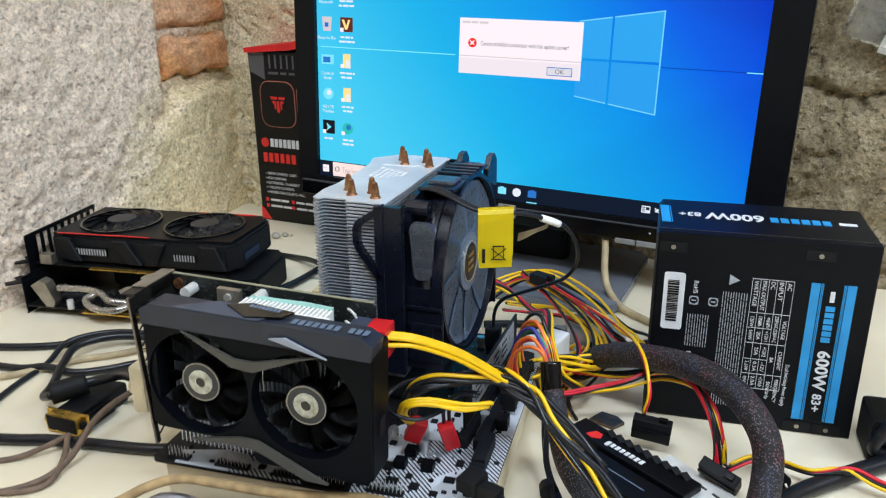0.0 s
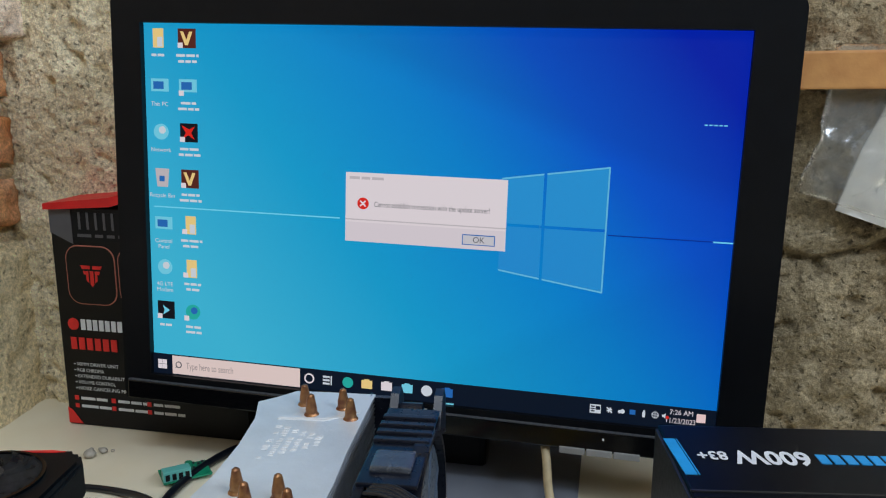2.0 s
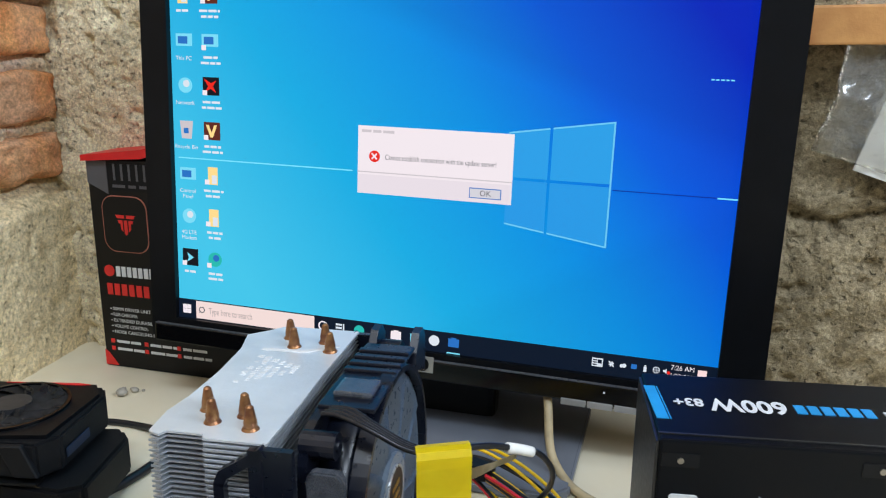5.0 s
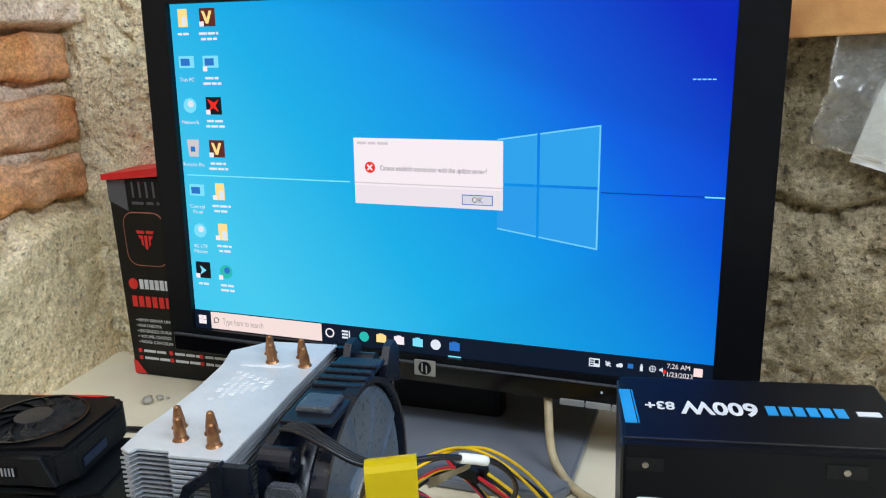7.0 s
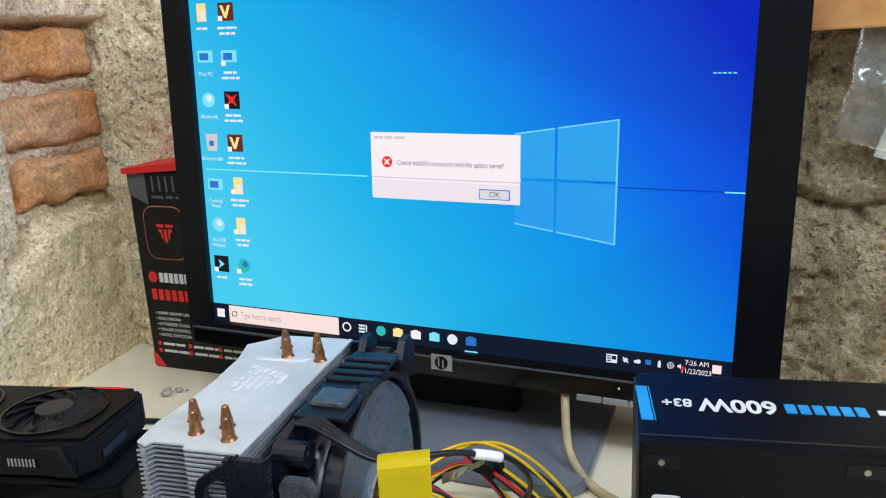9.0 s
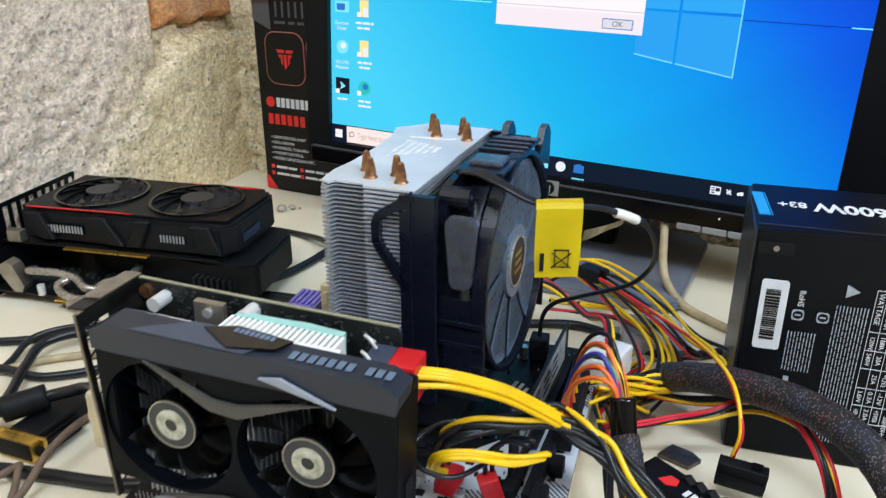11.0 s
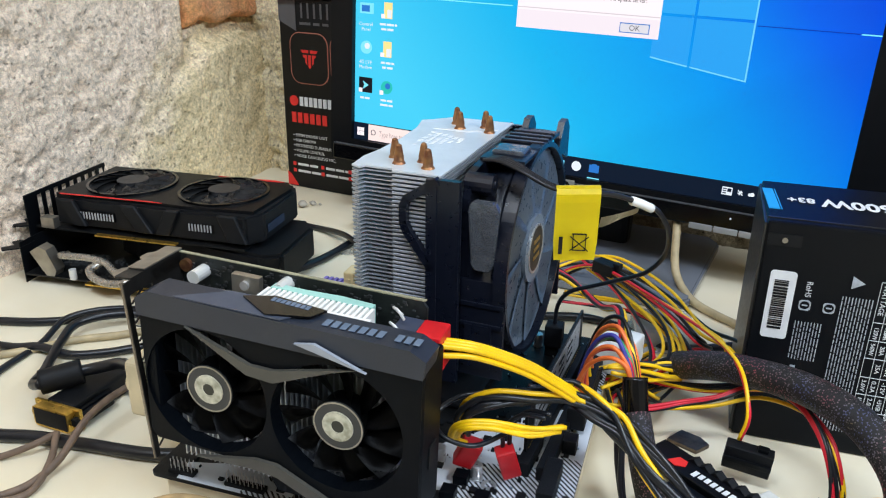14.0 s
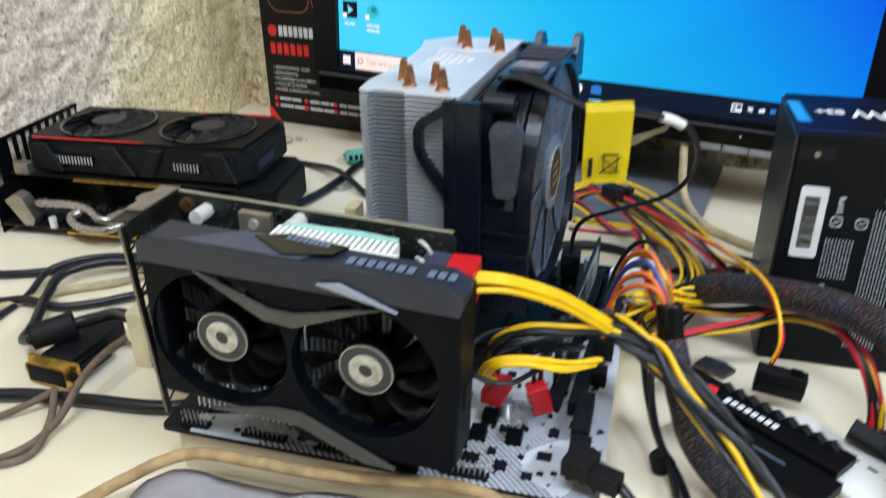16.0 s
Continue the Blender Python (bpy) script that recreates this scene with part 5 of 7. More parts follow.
slab(bm, [(-0.066, -0.004), (-0.024, -0.0035), (0.039, -0.0020), (0.039, -0.0065), (-0.066, -0.0065)], 0.131, 0.1455)
part("heatsink_edge", bm, WHITEPLASTIC, fins)
for k in range(20):
    x = -0.021 + k * 0.0029
    part("heatsink_fin", box(x, x + 0.0016, -0.0030, 0.0088, 0.1340, 0.1452), WHITEPLASTIC, fins)
bm = bmesh.new()
pts = [(-0.020 + 0.009 * k, 0.0090 + 0.0008 * math.sin(k * 2.3)) for k in range(7)]
slab(bm, pts + [(0.034, 0.0135), (0.016, 0.0150), (-0.004, 0.0138), (-0.020, 0.0145)], 0.131, 0.1450)
part("thermal_pad", bm, THERMAL, fins, "pale green thermal pad")
# shroud front plate with two round openings
Y0, Y1 = -0.0225, -0.0135
HUBS = ((-0.0385, 0.0990), (0.0305, 0.0970))


def plate_with_holes(x0, x1, z0, z1, r):
    """Front plate made of two panels, each with one round hole."""
    bm = bmesh.new()
    mid = (HUBS[0][0] + HUBS[1][0]) / 2
    for (cx, cz), a, b, z0 in ((HUBS[0], x0, mid, z0 + 0.0115), (HUBS[1], mid, x1, z0)):
        n = 56
        loops = []
        for y in (Y0, Y1):
            inner, outer = [], []
            for i in range(n):
                t = 2 * math.pi * (i + 0.5) / n
                c, s = math.cos(t), math.sin(t)
                kx = (b - cx) / c if c > 1e-6 else ((a - cx) / c if c < -1e-6 else 9)
                kz = (z1 - cz) / s if s > 1e-6 else ((z0 - cz) / s if s < -1e-6 else 9)
                k = min(kx, kz)
                inner.append(bm.verts.new((cx + r * c, y, cz + r * s)))
                outer.append(bm.verts.new((cx + k * c, y, cz + k * s)))
            loops.append((inner, outer))
        (i0, o0), (i1, o1) = loops
        for i in range(n):
            j = (i + 1) % n
            for q in ((i0[i], i0[j], o0[j], o0[i]), (i1[i], o1[i], o1[j], i1[j]), (i0[i], i1[i], i1[j], i0[j]), (o0[i], o0[j], o1[j], o1[i])):
                bm.faces.new(q)
    bmesh.ops.recalc_face_normals(bm, faces=bm.faces)
    return bm


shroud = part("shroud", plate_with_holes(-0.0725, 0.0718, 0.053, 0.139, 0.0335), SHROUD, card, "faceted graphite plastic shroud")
# upper face in the lit tone, the front stays near black
part("shroud_top", prism(bmesh.new(), [(-0.0735, 0.134), (0.0722, 0.134), (0.0735, 0.1430), (0.066, 0.1470), (-0.066, 0.1475), (-0.0735, 0.1430)], -0.0235, -0.0070), SHROUDLIT, shroud, "graphite upper face, toned lighter as if lit from above")
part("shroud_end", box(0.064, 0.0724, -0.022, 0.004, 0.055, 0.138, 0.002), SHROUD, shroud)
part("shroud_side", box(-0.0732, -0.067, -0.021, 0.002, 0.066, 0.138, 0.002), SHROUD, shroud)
part("vent_slot", box(0.0685, 0.0730, -0.012, -0.004, 0.080, 0.092), MATTEBLACK, shroud)
for sgn, zc in ((1, 0.134), (-1, 0.061)):
    pts = [(-0.046, zc), (-0.012, zc - 0.0125 if sgn > 0 else zc + 0.008), (0.000, zc - 0.0125 if sgn > 0 else zc + 0.008), (0.045, zc - 0.001 if sgn > 0 else zc - 0.012)]
    bm = bmesh.new()
    prism(bm, pts + [(0.030, zc - 0.006 if sgn > 0 else zc - 0.012), (0.000, zc - 0.019 if sgn > 0 else zc + 0.001), (-0.014, zc - 0.018 if sgn > 0 else zc + 0.002)], Y0 - 0.0022, Y0 - 0.0001)
    part("accent", bm, SHROUDGREY, shroud, "grey V-shaped accent")
# lighter still: light on this facet is put into its colour
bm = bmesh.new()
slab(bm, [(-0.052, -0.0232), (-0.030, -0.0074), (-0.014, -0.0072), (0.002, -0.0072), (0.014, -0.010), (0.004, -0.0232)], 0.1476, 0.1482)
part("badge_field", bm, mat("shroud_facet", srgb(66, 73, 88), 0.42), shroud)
bm = bmesh.new()
slab(bm, [(-0.022, -0.011), (-0.008, -0.005), (0.020, -0.0085), (0.016, -0.017), (-0.004, -0.0225)], 0.1482, 0.1492)
badge = part("maker_badge", bm, GLOSSBLACK, shroud, "black faceted badge")
bm = bmesh.new()
for k in range(8):
    cuboid(bm, -0.008 + k * 0.0026, -0.0060 + k * 0.0026, -0.0105 - k * 0.0002, -0.007 - k * 0.0002, 0.1492, 0.1494)
part("badge_bars", bm, GREYPRINT, badge)
for k in range(11):
    if k != 7:
        x = 0.0225 + k * 0.0043
        part("series_bar", box(x, x + 0.0030, -0.0190, -0.0130, 0.1475, 0.1477), GREYPRINT, shroud)
bm = bmesh.new()
prism(bm, [(0.012, 0.139), (0.022, 0.141), (0.047, 0.132)], Y0 - 0.0032, Y0 - 0.0015)
part("silver_wedge", bm, mat("wedge_grey", srgb(150, 156, 166), 0.4), shroud)
for cx, cz in HUBS:
    bm = bmesh.new()
    rod(bm, (cx, -0.0185, cz), (cx, -0.008, cz), 0.0125, seg=36)
    h = part("fan_hub", bm, BLADEBLACK, card, "black fan hub")
    part("hub_face", rod(bmesh.new(), (cx, -0.0194, cz), (cx, -0.0186, cz), 0.0127, seg=36), HUBGREY, h, "dark grey hub face")
    bm = bmesh.new()
    ring(bm, 0.0078, 0.0032, -0.0202, -0.0194, 28, Matrix.Translation((cx, 0, cz)))
    part("hub_sticker", bm, HUBCREAM, h, "cream round sticker")
    bm = bmesh.new()
    rod(bm, (cx, -0.0199, cz), (cx, -0.0193, cz), 0.0034, seg=20)
    part("hub_core", bm, mat("hub_core", srgb(46, 46, 36), 0.5), h)
    part("hub_rim", ring(bmesh.new(), 0.0126, 0.0119, -0.0197, -0.0190, 36, Matrix.Translation((cx, 0, cz))), STEEL, h, "thin bright rim")
    for k in range(11):
        bm = bmesh.new()
        rows = []
        for i in range(4):
            r = 0.012 + 0.0205 * i / 3
            row = []
            for j in range(4):
                a = radians(k * 360 / 11 + 14 * i / 3 + j / 3 * 27)
                row.append(bm.verts.new((cx + r * math.cos(a), -0.0170 + 0.0065 * j / 3, cz + r * math.sin(a))))
            rows.append(row)
        for a, b in zip(rows, rows[1:]):
            for j in range(3):
                bm.faces.new((a[j], a[j + 1], b[j + 1], b[j]))
        bmesh.ops.solidify(bm, geom=bm.faces[:], thickness=0.0008)
        bmesh.ops.recalc_face_normals(bm, faces=bm.faces)
        part("blade", bm, BLADEBLACK, h, smooth=True)
# slotted bracket
bm = bmesh.new()
x = -0.0850
for y in (-0.020, 0.0225):
    cuboid(bm, x, x + 0.001, y - 0.0016, y + 0.0016, 0.036, 0.147)
for k in range(9):
    z = 0.040 + k * 0.0115
    for s in (-1, 1):
        prism(bm, [(-0.018, -s * 0.005), (-0.0168, -s * 0.005), (0.0, s * 0.006), (-0.0012, s * 0.006)], 0, 0.0009, Matrix.Translation((x + 0.0005, 0.0, z + 0.006)) @ pose(0, 0, 0, 0, 0, 90))
cuboid(bm, x, x + 0.001, -0.002, 0.0225, 0.036, 0.147)
cuboid(bm, x, x + 0.001, -0.020, 0.0225, 0.139, 0.147)
cuboid(bm, x - 0.0085, x + 0.001, -0.016, 0.0235, 0.147, 0.1482)
bracket = part("bracket", bm, DARKSTEEL, card, "dark slotted steel bracket", m=Matrix.Translation((-0.082, 0, 0.147)) @ pose(0, 0, 0, 0, -5.0, 0) @ Matrix.Diagonal((1, 1, 0.88, 1)) @ Matrix.Translation((0.085, 0, -0.147)))
part("bracket_edge", box(-0.0853, -0.0842, -0.0222, -0.0204, 0.036, 0.148), mat("tarnished_steel", srgb(128, 116, 100), 0.45, 0.5, var=0.25, scale=120), bracket, "bare steel edge")
part("bracket_flange", box(-0.0938, -0.0838, -0.006, 0.0238, 0.1483, 0.1494, 0.0004), STEEL, bracket, "tarnished steel flange")
bm = bmesh.new()
slab(bm, [(-0.0935, 0.006), (-0.099, 0.009), (-0.099, 0.0145), (-0.0935, 0.0195)], 0.147, 0.1481)
slab(bm, [(-0.0935, -0.016), (-0.0985, -0.012), (-0.0975, -0.006), (-0.0935, -0.003)], 0.147, 0.1481)
part("bracket_tab", bm, STEEL, bracket)
power_socket = part("power_socket", box(0.045, 0.0585, 0.002, 0.0205, 0.122, 0.1385, 0.0008), mat("socket_blue_grey", srgb(60, 66, 84), 0.45), card)
bm = bmesh.new()
tube(bm, [(0.046, 0.018, 0.140), (0.043, 0.014, 0.145), (0.047, 0.010, 0.146), (0.050, 0.010, 0.142)], 0.0008, 6)
tube(bm, [(0.046, 0.014, 0.134), (0.043, 0.010, 0.139), (0.047, 0.006, 0.140), (0.050, 0.006, 0.136)], 0.0008, 6)
part("socket_wire", bm, CAPWHITE, card, smooth=True)

# ---- spare graphics cards, stacked by the wall ----
upper = thing("spare_graphics_card", "dusty black and red dual-fan graphics card lying on another card", "graphics card", pose(-0.494, 0.122, 0.0, 0, 0, 3.5), group="spare graphics cards")
bm = bmesh.new()
slab(bm, [(-0.108, -0.047), (0.030, -0.050), (0.086, -0.050), (0.097, -0.035), (0.098, 0.030), (0.089, 0.047), (-0.108, 0.047)], 0.048, 0.0745)
bmesh.ops.bevel(bm, geom=bm.edges[:], offset=0.002, segments=2, affect="EDGES")
shell = part("shroud", bm, MATTEBLACK, upper, "dusty black shroud")
bm = bmesh.new()
slab(bm, [(-0.106, -0.045), (-0.02, -0.043), (0.03, -0.046), (0.090, -0.041), (0.094, 0.028), (0.084, 0.044), (-0.106, 0.044)], 0.0745, 0.0775)
part("shroud_face", bm, BLACK, shell)
for x in (-0.056, 0.040):
    bm = bmesh.new()
    ring(bm, 0.0415, 0.0390, -0.0012, 0.0012, 48, pose(x, 0, 0.0783, 90, 0, 0))
    rim = part("fan_ring", bm, GLOSSBLACK, upper)
    bm = bmesh.new()
    rod(bm, (x, 0, 0.0775), (x, 0, 0.0778), 0.039, seg=40)
    part("fan_well", bm, mat("well_black", srgb(10, 10, 11), 0.8), rim)
    hb = part("fan_hub", rod(bmesh.new(), (x, 0, 0.0779), (x, 0, 0.0815), 0.0145, seg=32), mat("dusty_hub", srgb(44, 44, 46), 0.45, var=0.2, scale=150), upper, "dusty grey hub")
    for k in range(11):
        bm = bmesh.new()
        rows = []
        for i in range(4):
            r = 0.014 + 0.0235 * i / 3
            rows.append([bm.verts.new((x + r * math.cos(radians(k * 360 / 11 + 12 * i + j * 9)), r * math.sin(radians(k * 360 / 11 + 12 * i + j * 9)), 0.0780 + 0.0007 * j + 0.0006 * j * j)) for j in range(3)])
        for a, b in zip(rows, rows[1:]):
            for j in range(2):
                bm.faces.new((a[j], a[j + 1], b[j + 1], b[j]))
        bmesh.ops.solidify(bm, geom=bm.faces[:], thickness=0.0006)
        part("blade", bm, mat("dusty_blade", srgb(46, 48, 52), 0.22, var=0.4, scale=120) if k == 0 and x < 0 else bpy.data.materials["dusty_blade"], hb, smooth=True)
bm = bmesh.new()
slab(bm, [(-0.100, -0.0462), (-0.010, -0.0442), (0.004, -0.0455), (-0.010, -0.0456), (-0.100, -0.0476)], 0.0775, 0.0782)
part("red_line", bm, REDPRINT, shell)
bm = bmesh.new()
slab(bm, [(0.010, 0.0425), (0.070, 0.0445), (0.080, 0.0425), (0.070, 0.0412)], 0.0775, 0.0782)
part("red_line", bm, REDPRINT, shell)
part("blue_mark", box(0.0980, 0.0988, -0.032, 0.0, 0.056, 0.063), DARKBLUE, shell)
for x0, x1 in ((-0.080, -0.044), (0.030, 0.056)):
    # black block stands for the shade between the fins
    gap = part("heatsink_gap_shade", box(x0, x1, -0.0502, -0.044, 0.0560, 0.0645), BLADEBLACK, shell)
    for k in range(int((x1 - x0) / 0.003)):
        part("heatsink_fin", box(x0 + 0.001 + k * 0.003, x0 + 0.0022 + k * 0.003, -0.0508, -0.0500, 0.0570, 0.0636), ALU, gap)
for x0, x1, lean in ((-0.098, -0.084, 0.012), (-0.036, -0.020, 0.016), (0.010, 0.024, -0.012), (0.060, 0.078, 0.010)):
    bm = bmesh.new()
    prism(bm, [(x0, 0.0745), (x1, 0.0745), (x1 + lean, 0.0500), (x0 + lean, 0.0500)], -0.0535, -0.0485)
    bmesh.ops.bevel(bm, geom=bm.edges[:], offset=0.0010, segments=1, affect="EDGES")
    part("shroud_facet", bm, MATTEBLACK, shell)
part("circuit_board", box(-0.129, 0.085, -0.052, 0.052, 0.0435, 0.0451), PCB, upper, "thin circuit board")
part("contact_edge", box(-0.062, 0.020, -0.0575, -0.0515, 0.0436, 0.0450), GOLD, upper, "gold edge contacts")
bm = bmesh.new()
for z0, z1 in ((0.030, 0.0455), (0.0725, 0.0765)):
    cuboid(bm, -0.1298, -0.1286, -0.060, 0.060, z0, z1)
for k in range(11):
    y = -0.060 + k * 0.0112
    w = 0.016 if k in (0, 10) else 0.0048
    cuboid(bm, -0.1297, -0.1287, y, min(0.060, y + w), 0.0450, 0.0730)
bk = part("bracket", bm, BLACK, upper, "black slotted bracket")
bm = bmesh.new()
slab(bm, [(-0.129, -0.058), (-0.142, -0.066), (-0.146, -0.060), (-0.138, -0.052), (-0.146, -0.046), (-0.142, -0.040), (-0.129, -0.036)], 0.0465, 0.0478)
part("bracket_tab", bm, BLACK, bk)
bm = bmesh.new()
cuboid(bm, -0.120, -0.106, -0.055, -0.046, 0.0452, 0.0555, 0.0006)
part("port", bm, STEEL, upper)

lower = thing("spare_graphics_card", "black graphics card with bare heat pipes lying on the table", "graphics card", pose(-0.488, 0.105, 0.0, 0, 0, 4.5), group="spare graphics cards")
bm = bmesh.new()
slab(bm, [(-0.045, -0.010), (0.095, -0.040), (0.112, -0.032), (0.112, 0.040), (0.100, 0.056), (-0.070, 0.056), (-0.070, 0.0)], 0.012, 0.0425)
bmesh.ops.bevel(bm, geom=bm.edges[:], offset=0.003, segments=2, affect="EDGES")
lshell = part("shroud", bm, MATTEBLACK, lower)
bm = bmesh.new()
for k in range(7):
    cuboid(bm, 0.055 + k * 0.0055, 0.0575 + k * 0.0055, -0.0420, -0.030, 0.018, 0.030, m=pose(0, 0, 0, 0, 0, 0))
part("vent_slot", bm, mat("vent_black", srgb(8, 8, 9), 0.8), lshell)
part("circuit_board", box(-0.128, 0.100, -0.062, 0.060, 0.0085, 0.0102), PCB, lower, "black circuit board with small parts")
part("contact_edge", box(-0.062, 0.022, -0.0685, -0.0615, 0.0086, 0.0101), GOLD, lower, "gold edge contacts")
rng = random.Random(8)
bm = bmesh.new()
for k in range(170):
    x, y = rng.uniform(-0.112, 0.02), rng.uniform(-0.060, -0.012)
    w = rng.choice((0.001, 0.002, 0.003, 0.005))
    cuboid(bm, x, x + w, y, y + w * 0.7, 0.0102, 0.011 + rng.random() * 0.003)
tagged(part("surface_part", bm, HUBGREY, lower, "small soldered parts"), kind="stuff")
for pts in ([(-0.090, -0.050, 0.028), (-0.088, -0.060, 0.031), (-0.062, -0.0586, 0.031), (-0.042, -0.062, 0.029), (-0.028, -0.069, 0.025), (-0.012, -0.064, 0.022)],
            [(-0.050, -0.060, 0.027), (-0.054, -0.070, 0.025), (-0.044, -0.0765, 0.0205), (-0.029, -0.077, 0.018), (-0.0126, -0.072, 0.020), (-0.006, -0.045, 0.024), (-0.006, -0.022, 0.027)]):
    part("heat_pipe", tube(bmesh.new(), pts, 0.0034, 12), mat("nickel_pipe", srgb(176, 172, 164), 0.28, 0.85) if "nickel_pipe" not in bpy.data.materials else bpy.data.materials["nickel_pipe"], lower, "nickel-plated heat pipe", smooth=True)
bm = bmesh.new()
prism(bm, [(-0.120, 0.032), (-0.110, 0.038), (-0.103, 0.035), (-0.095, 0.016), (-0.098, 0.0102), (-0.106, 0.0102)], -0.062, -0.050)
part("port_shield", bm, STEEL, lower, "pale metal port shield")
part("port_post", rod(bmesh.new(), (-0.078, -0.062, 0.0102), (-0.078, -0.062, 0.0195), 0.0032, seg=16), CAPWHITE, lower)
bm = bmesh.new()
prism(bm, [(-0.062, 0.001), (0.055, 0.001), (0.055, 0.040), (-0.062, 0.040)], 0, 0.001, pose(-0.1285, 0, 0, 0, 0, 90))
bk = part("bracket", bm, BLACK, lower, "black bracket")
bm = bmesh.new()
slab(bm, [(-0.128, -0.062), (-0.140, -0.072), (-0.146, -0.066), (-0.138, -0.058), (-0.146, -0.052), (-0.142, -0.046), (-0.128, -0.044)], 0.034, 0.0352)
part("bracket_tab", bm, BLACK, bk)


# ---- cables and plugs ----
def cable(name, label, category, strands, group=""):
    """A cable of one or more strands: (material, radius, points)."""
    ob = thing(name, label, category, group=group)
    for material, r, pts in strands:
        part("wire" if len(strands) > 1 else "jacket", tube(bmesh.new(), pts, r, 8 if r < 0.003 else 12), material, ob, smooth=True)
    return ob


def bundle(pts, spec, spread, seed):
    """Strands that wander side by side along pts; spec: (material, radius) each."""
    rr = random.Random(seed)
    out = []
    n = len(spec)
    for i, (material, r) in enumerate(spec):
        ph = rr.uniform(0, 6.3)
        q = []
        for j, p in enumerate(pts):
            a = ph + 0.55 * j + 6.283 * i / n
            k = spread * (0.55 + 0.45 * rr.random())
            q.append((p[0] + k * math.cos(a), p[1] + 0.5 * k * math.sin(a), max(r + 0.0004, p[2] + k * math.sin(a))))
        out.append((material, r, q))
    return out


Y, B, R = YELLOWWIRE, BLACKWIRE, REDWIRE
# table leads on the card side
cable("display_cable", "thick black cable lying across the table", "cable", [(B, 0.0034, [(-0.66, -0.055, 0.0036), (-0.565, -0.038, 0.0036), (-0.519, -0.020, 0.0036), (-0.490, 0.006, 0.0036), (-0.45, 0.020, 0.0036), (-0.40, 0.018, 0.0036), (-0.34, -0.02, 0.0036), (-0.315, -0.06, 0.0036)])])
cable("display_cable", "thin black cable lying across the table", "cable", [(B, 0.0026, [(-0.50, -0.16, 0.0028), (-0.509, -0.098, 0.0028), (-0.511, -0.057, 0.0028), (-0.513, -0.022, 0.009), (-0.475, 0.004, 0.0105), (-0.42, 0.006, 0.006), (-0.37, -0.02, 0.003)])])
cable("display_cable", "black cable curving to the plug", "cable", [(B, 0.0036, [(-0.438, -0.130, 0.0235), (-0.455, -0.121, 0.015), (-0.468, -0.098, 0.010), (-0.490, -0.060, 0.0075), (-0.497, -0.030, 0.0105), (-0.470, -0.006, 0.0112), (-0.43, 0.0, 0.0075), (-0.375, -0.03, 0.006), (-0.33, -0.05, 0.005)])])
cable("display_cable", "black cable lying across the table", "cable", [(B, 0.0033, [(-0.62, -0.07, 0.0035), (-0.534, -0.071, 0.0035), (-0.504, -0.066, 0.006), (-0.476, -0.065, 0.0036), (-0.452, -0.053, 0.0036), (-0.420, -0.035, 0.006), (-0.36, -0.03, 0.012), (-0.318, -0.06, 0.02)])])
cable("mains_cable", "thick black mains cable lying on the table", "cable", [(B, 0.0042, [(-0.56, -0.185, 0.0044), (-0.49, -0.172, 0.0044), (-0.445, -0.164, 0.0044), (-0.421, -0.158, 0.0044), (-0.386, -0.154, 0.0044), (-0.330, -0.146, 0.0044), (-0.312, -0.12, 0.0044), (-0.309, -0.03, 0.0044), (-0.316, 0.05, 0.0044), (-0.335, 0.10, 0.0044), (-0.42, 0.10, 0.0044)])])
cable("mains_cable", "black cable running from the cards to the wall", "cable", [(B, 0.0040, [(-0.40, 0.12, 0.0042), (-0.381, 0.161, 0.0042), (-0.371, 0.209, 0.0042), (-0.366, 0.262, 0.0042), (-0.34, 0.325, 0.0042), (-0.28, 0.38, 0.0042)])])
cable("mains_cable", "thin black cable looping behind the cooler", "cable", [(B, 0.0030, [(-0.475, 0.247, 0.0032), (-0.448, 0.249, 0.0032), (-0.417, 0.243, 0.0040), (-0.390, 0.228, 0.0085), (-0.370, 0.212, 0.0112), (-0.350, 0.196, 0.0080), (-0.33, 0.180, 0.0032), (-0.30, 0.16, 0.0032), (-0.27, 0.09, 0.0032)])])
cable("cord", "thin brown cord looped on the table", "cord", [(BROWNWIRE, 0.0022, [(-0.50, -0.195, 0.0024), (-0.45, -0.19, 0.0024), (-0.430, -0.181, 0.0024), (-0.413, -0.168, 0.007), (-0.404, -0.158, 0.0105), (-0.400, -0.162, 0.0108), (-0.391, -0.178, 0.006), (-0.386, -0.200, 0.0024), (-0.401, -0.214, 0.0024), (-0.44, -0.222, 0.0024), (-0.50, -0.225, 0.0024)])])
cable("cord", "straight brown cord leaning over the plug", "cord", [(BROWNWIRE, 0.0023, [(-0.44, -0.235, 0.0025), (-0.398, -0.206, 0.0025), (-0.387, -0.179, 0.006), (-0.384, -0.150, 0.022), (-0.380, -0.120, 0.026), (-0.370, -0.095, 0.024), (-0.335, -0.07, 0.016)])])
cable("cord", "tan cord lying across the front of the motherboard", "cord", [(TANCORD, 0.0032, [(-0.40, -0.262, 0.0034), (-0.345, -0.236, 0.0034), (-0.318, -0.216, 0.012), (-0.299, -0.206, 0.021), (-0.280, -0.199, 0.0255), (-0.252, -0.1985, 0.0265), (-0.217, -0.1985, 0.0270), (-0.180, -0.197, 0.0295), (-0.150, -0.1955, 0.0325), (-0.122, -0.198, 0.0270), (-0.105, -0.22, 0.008), (-0.09, -0.26, 0.0034)])])
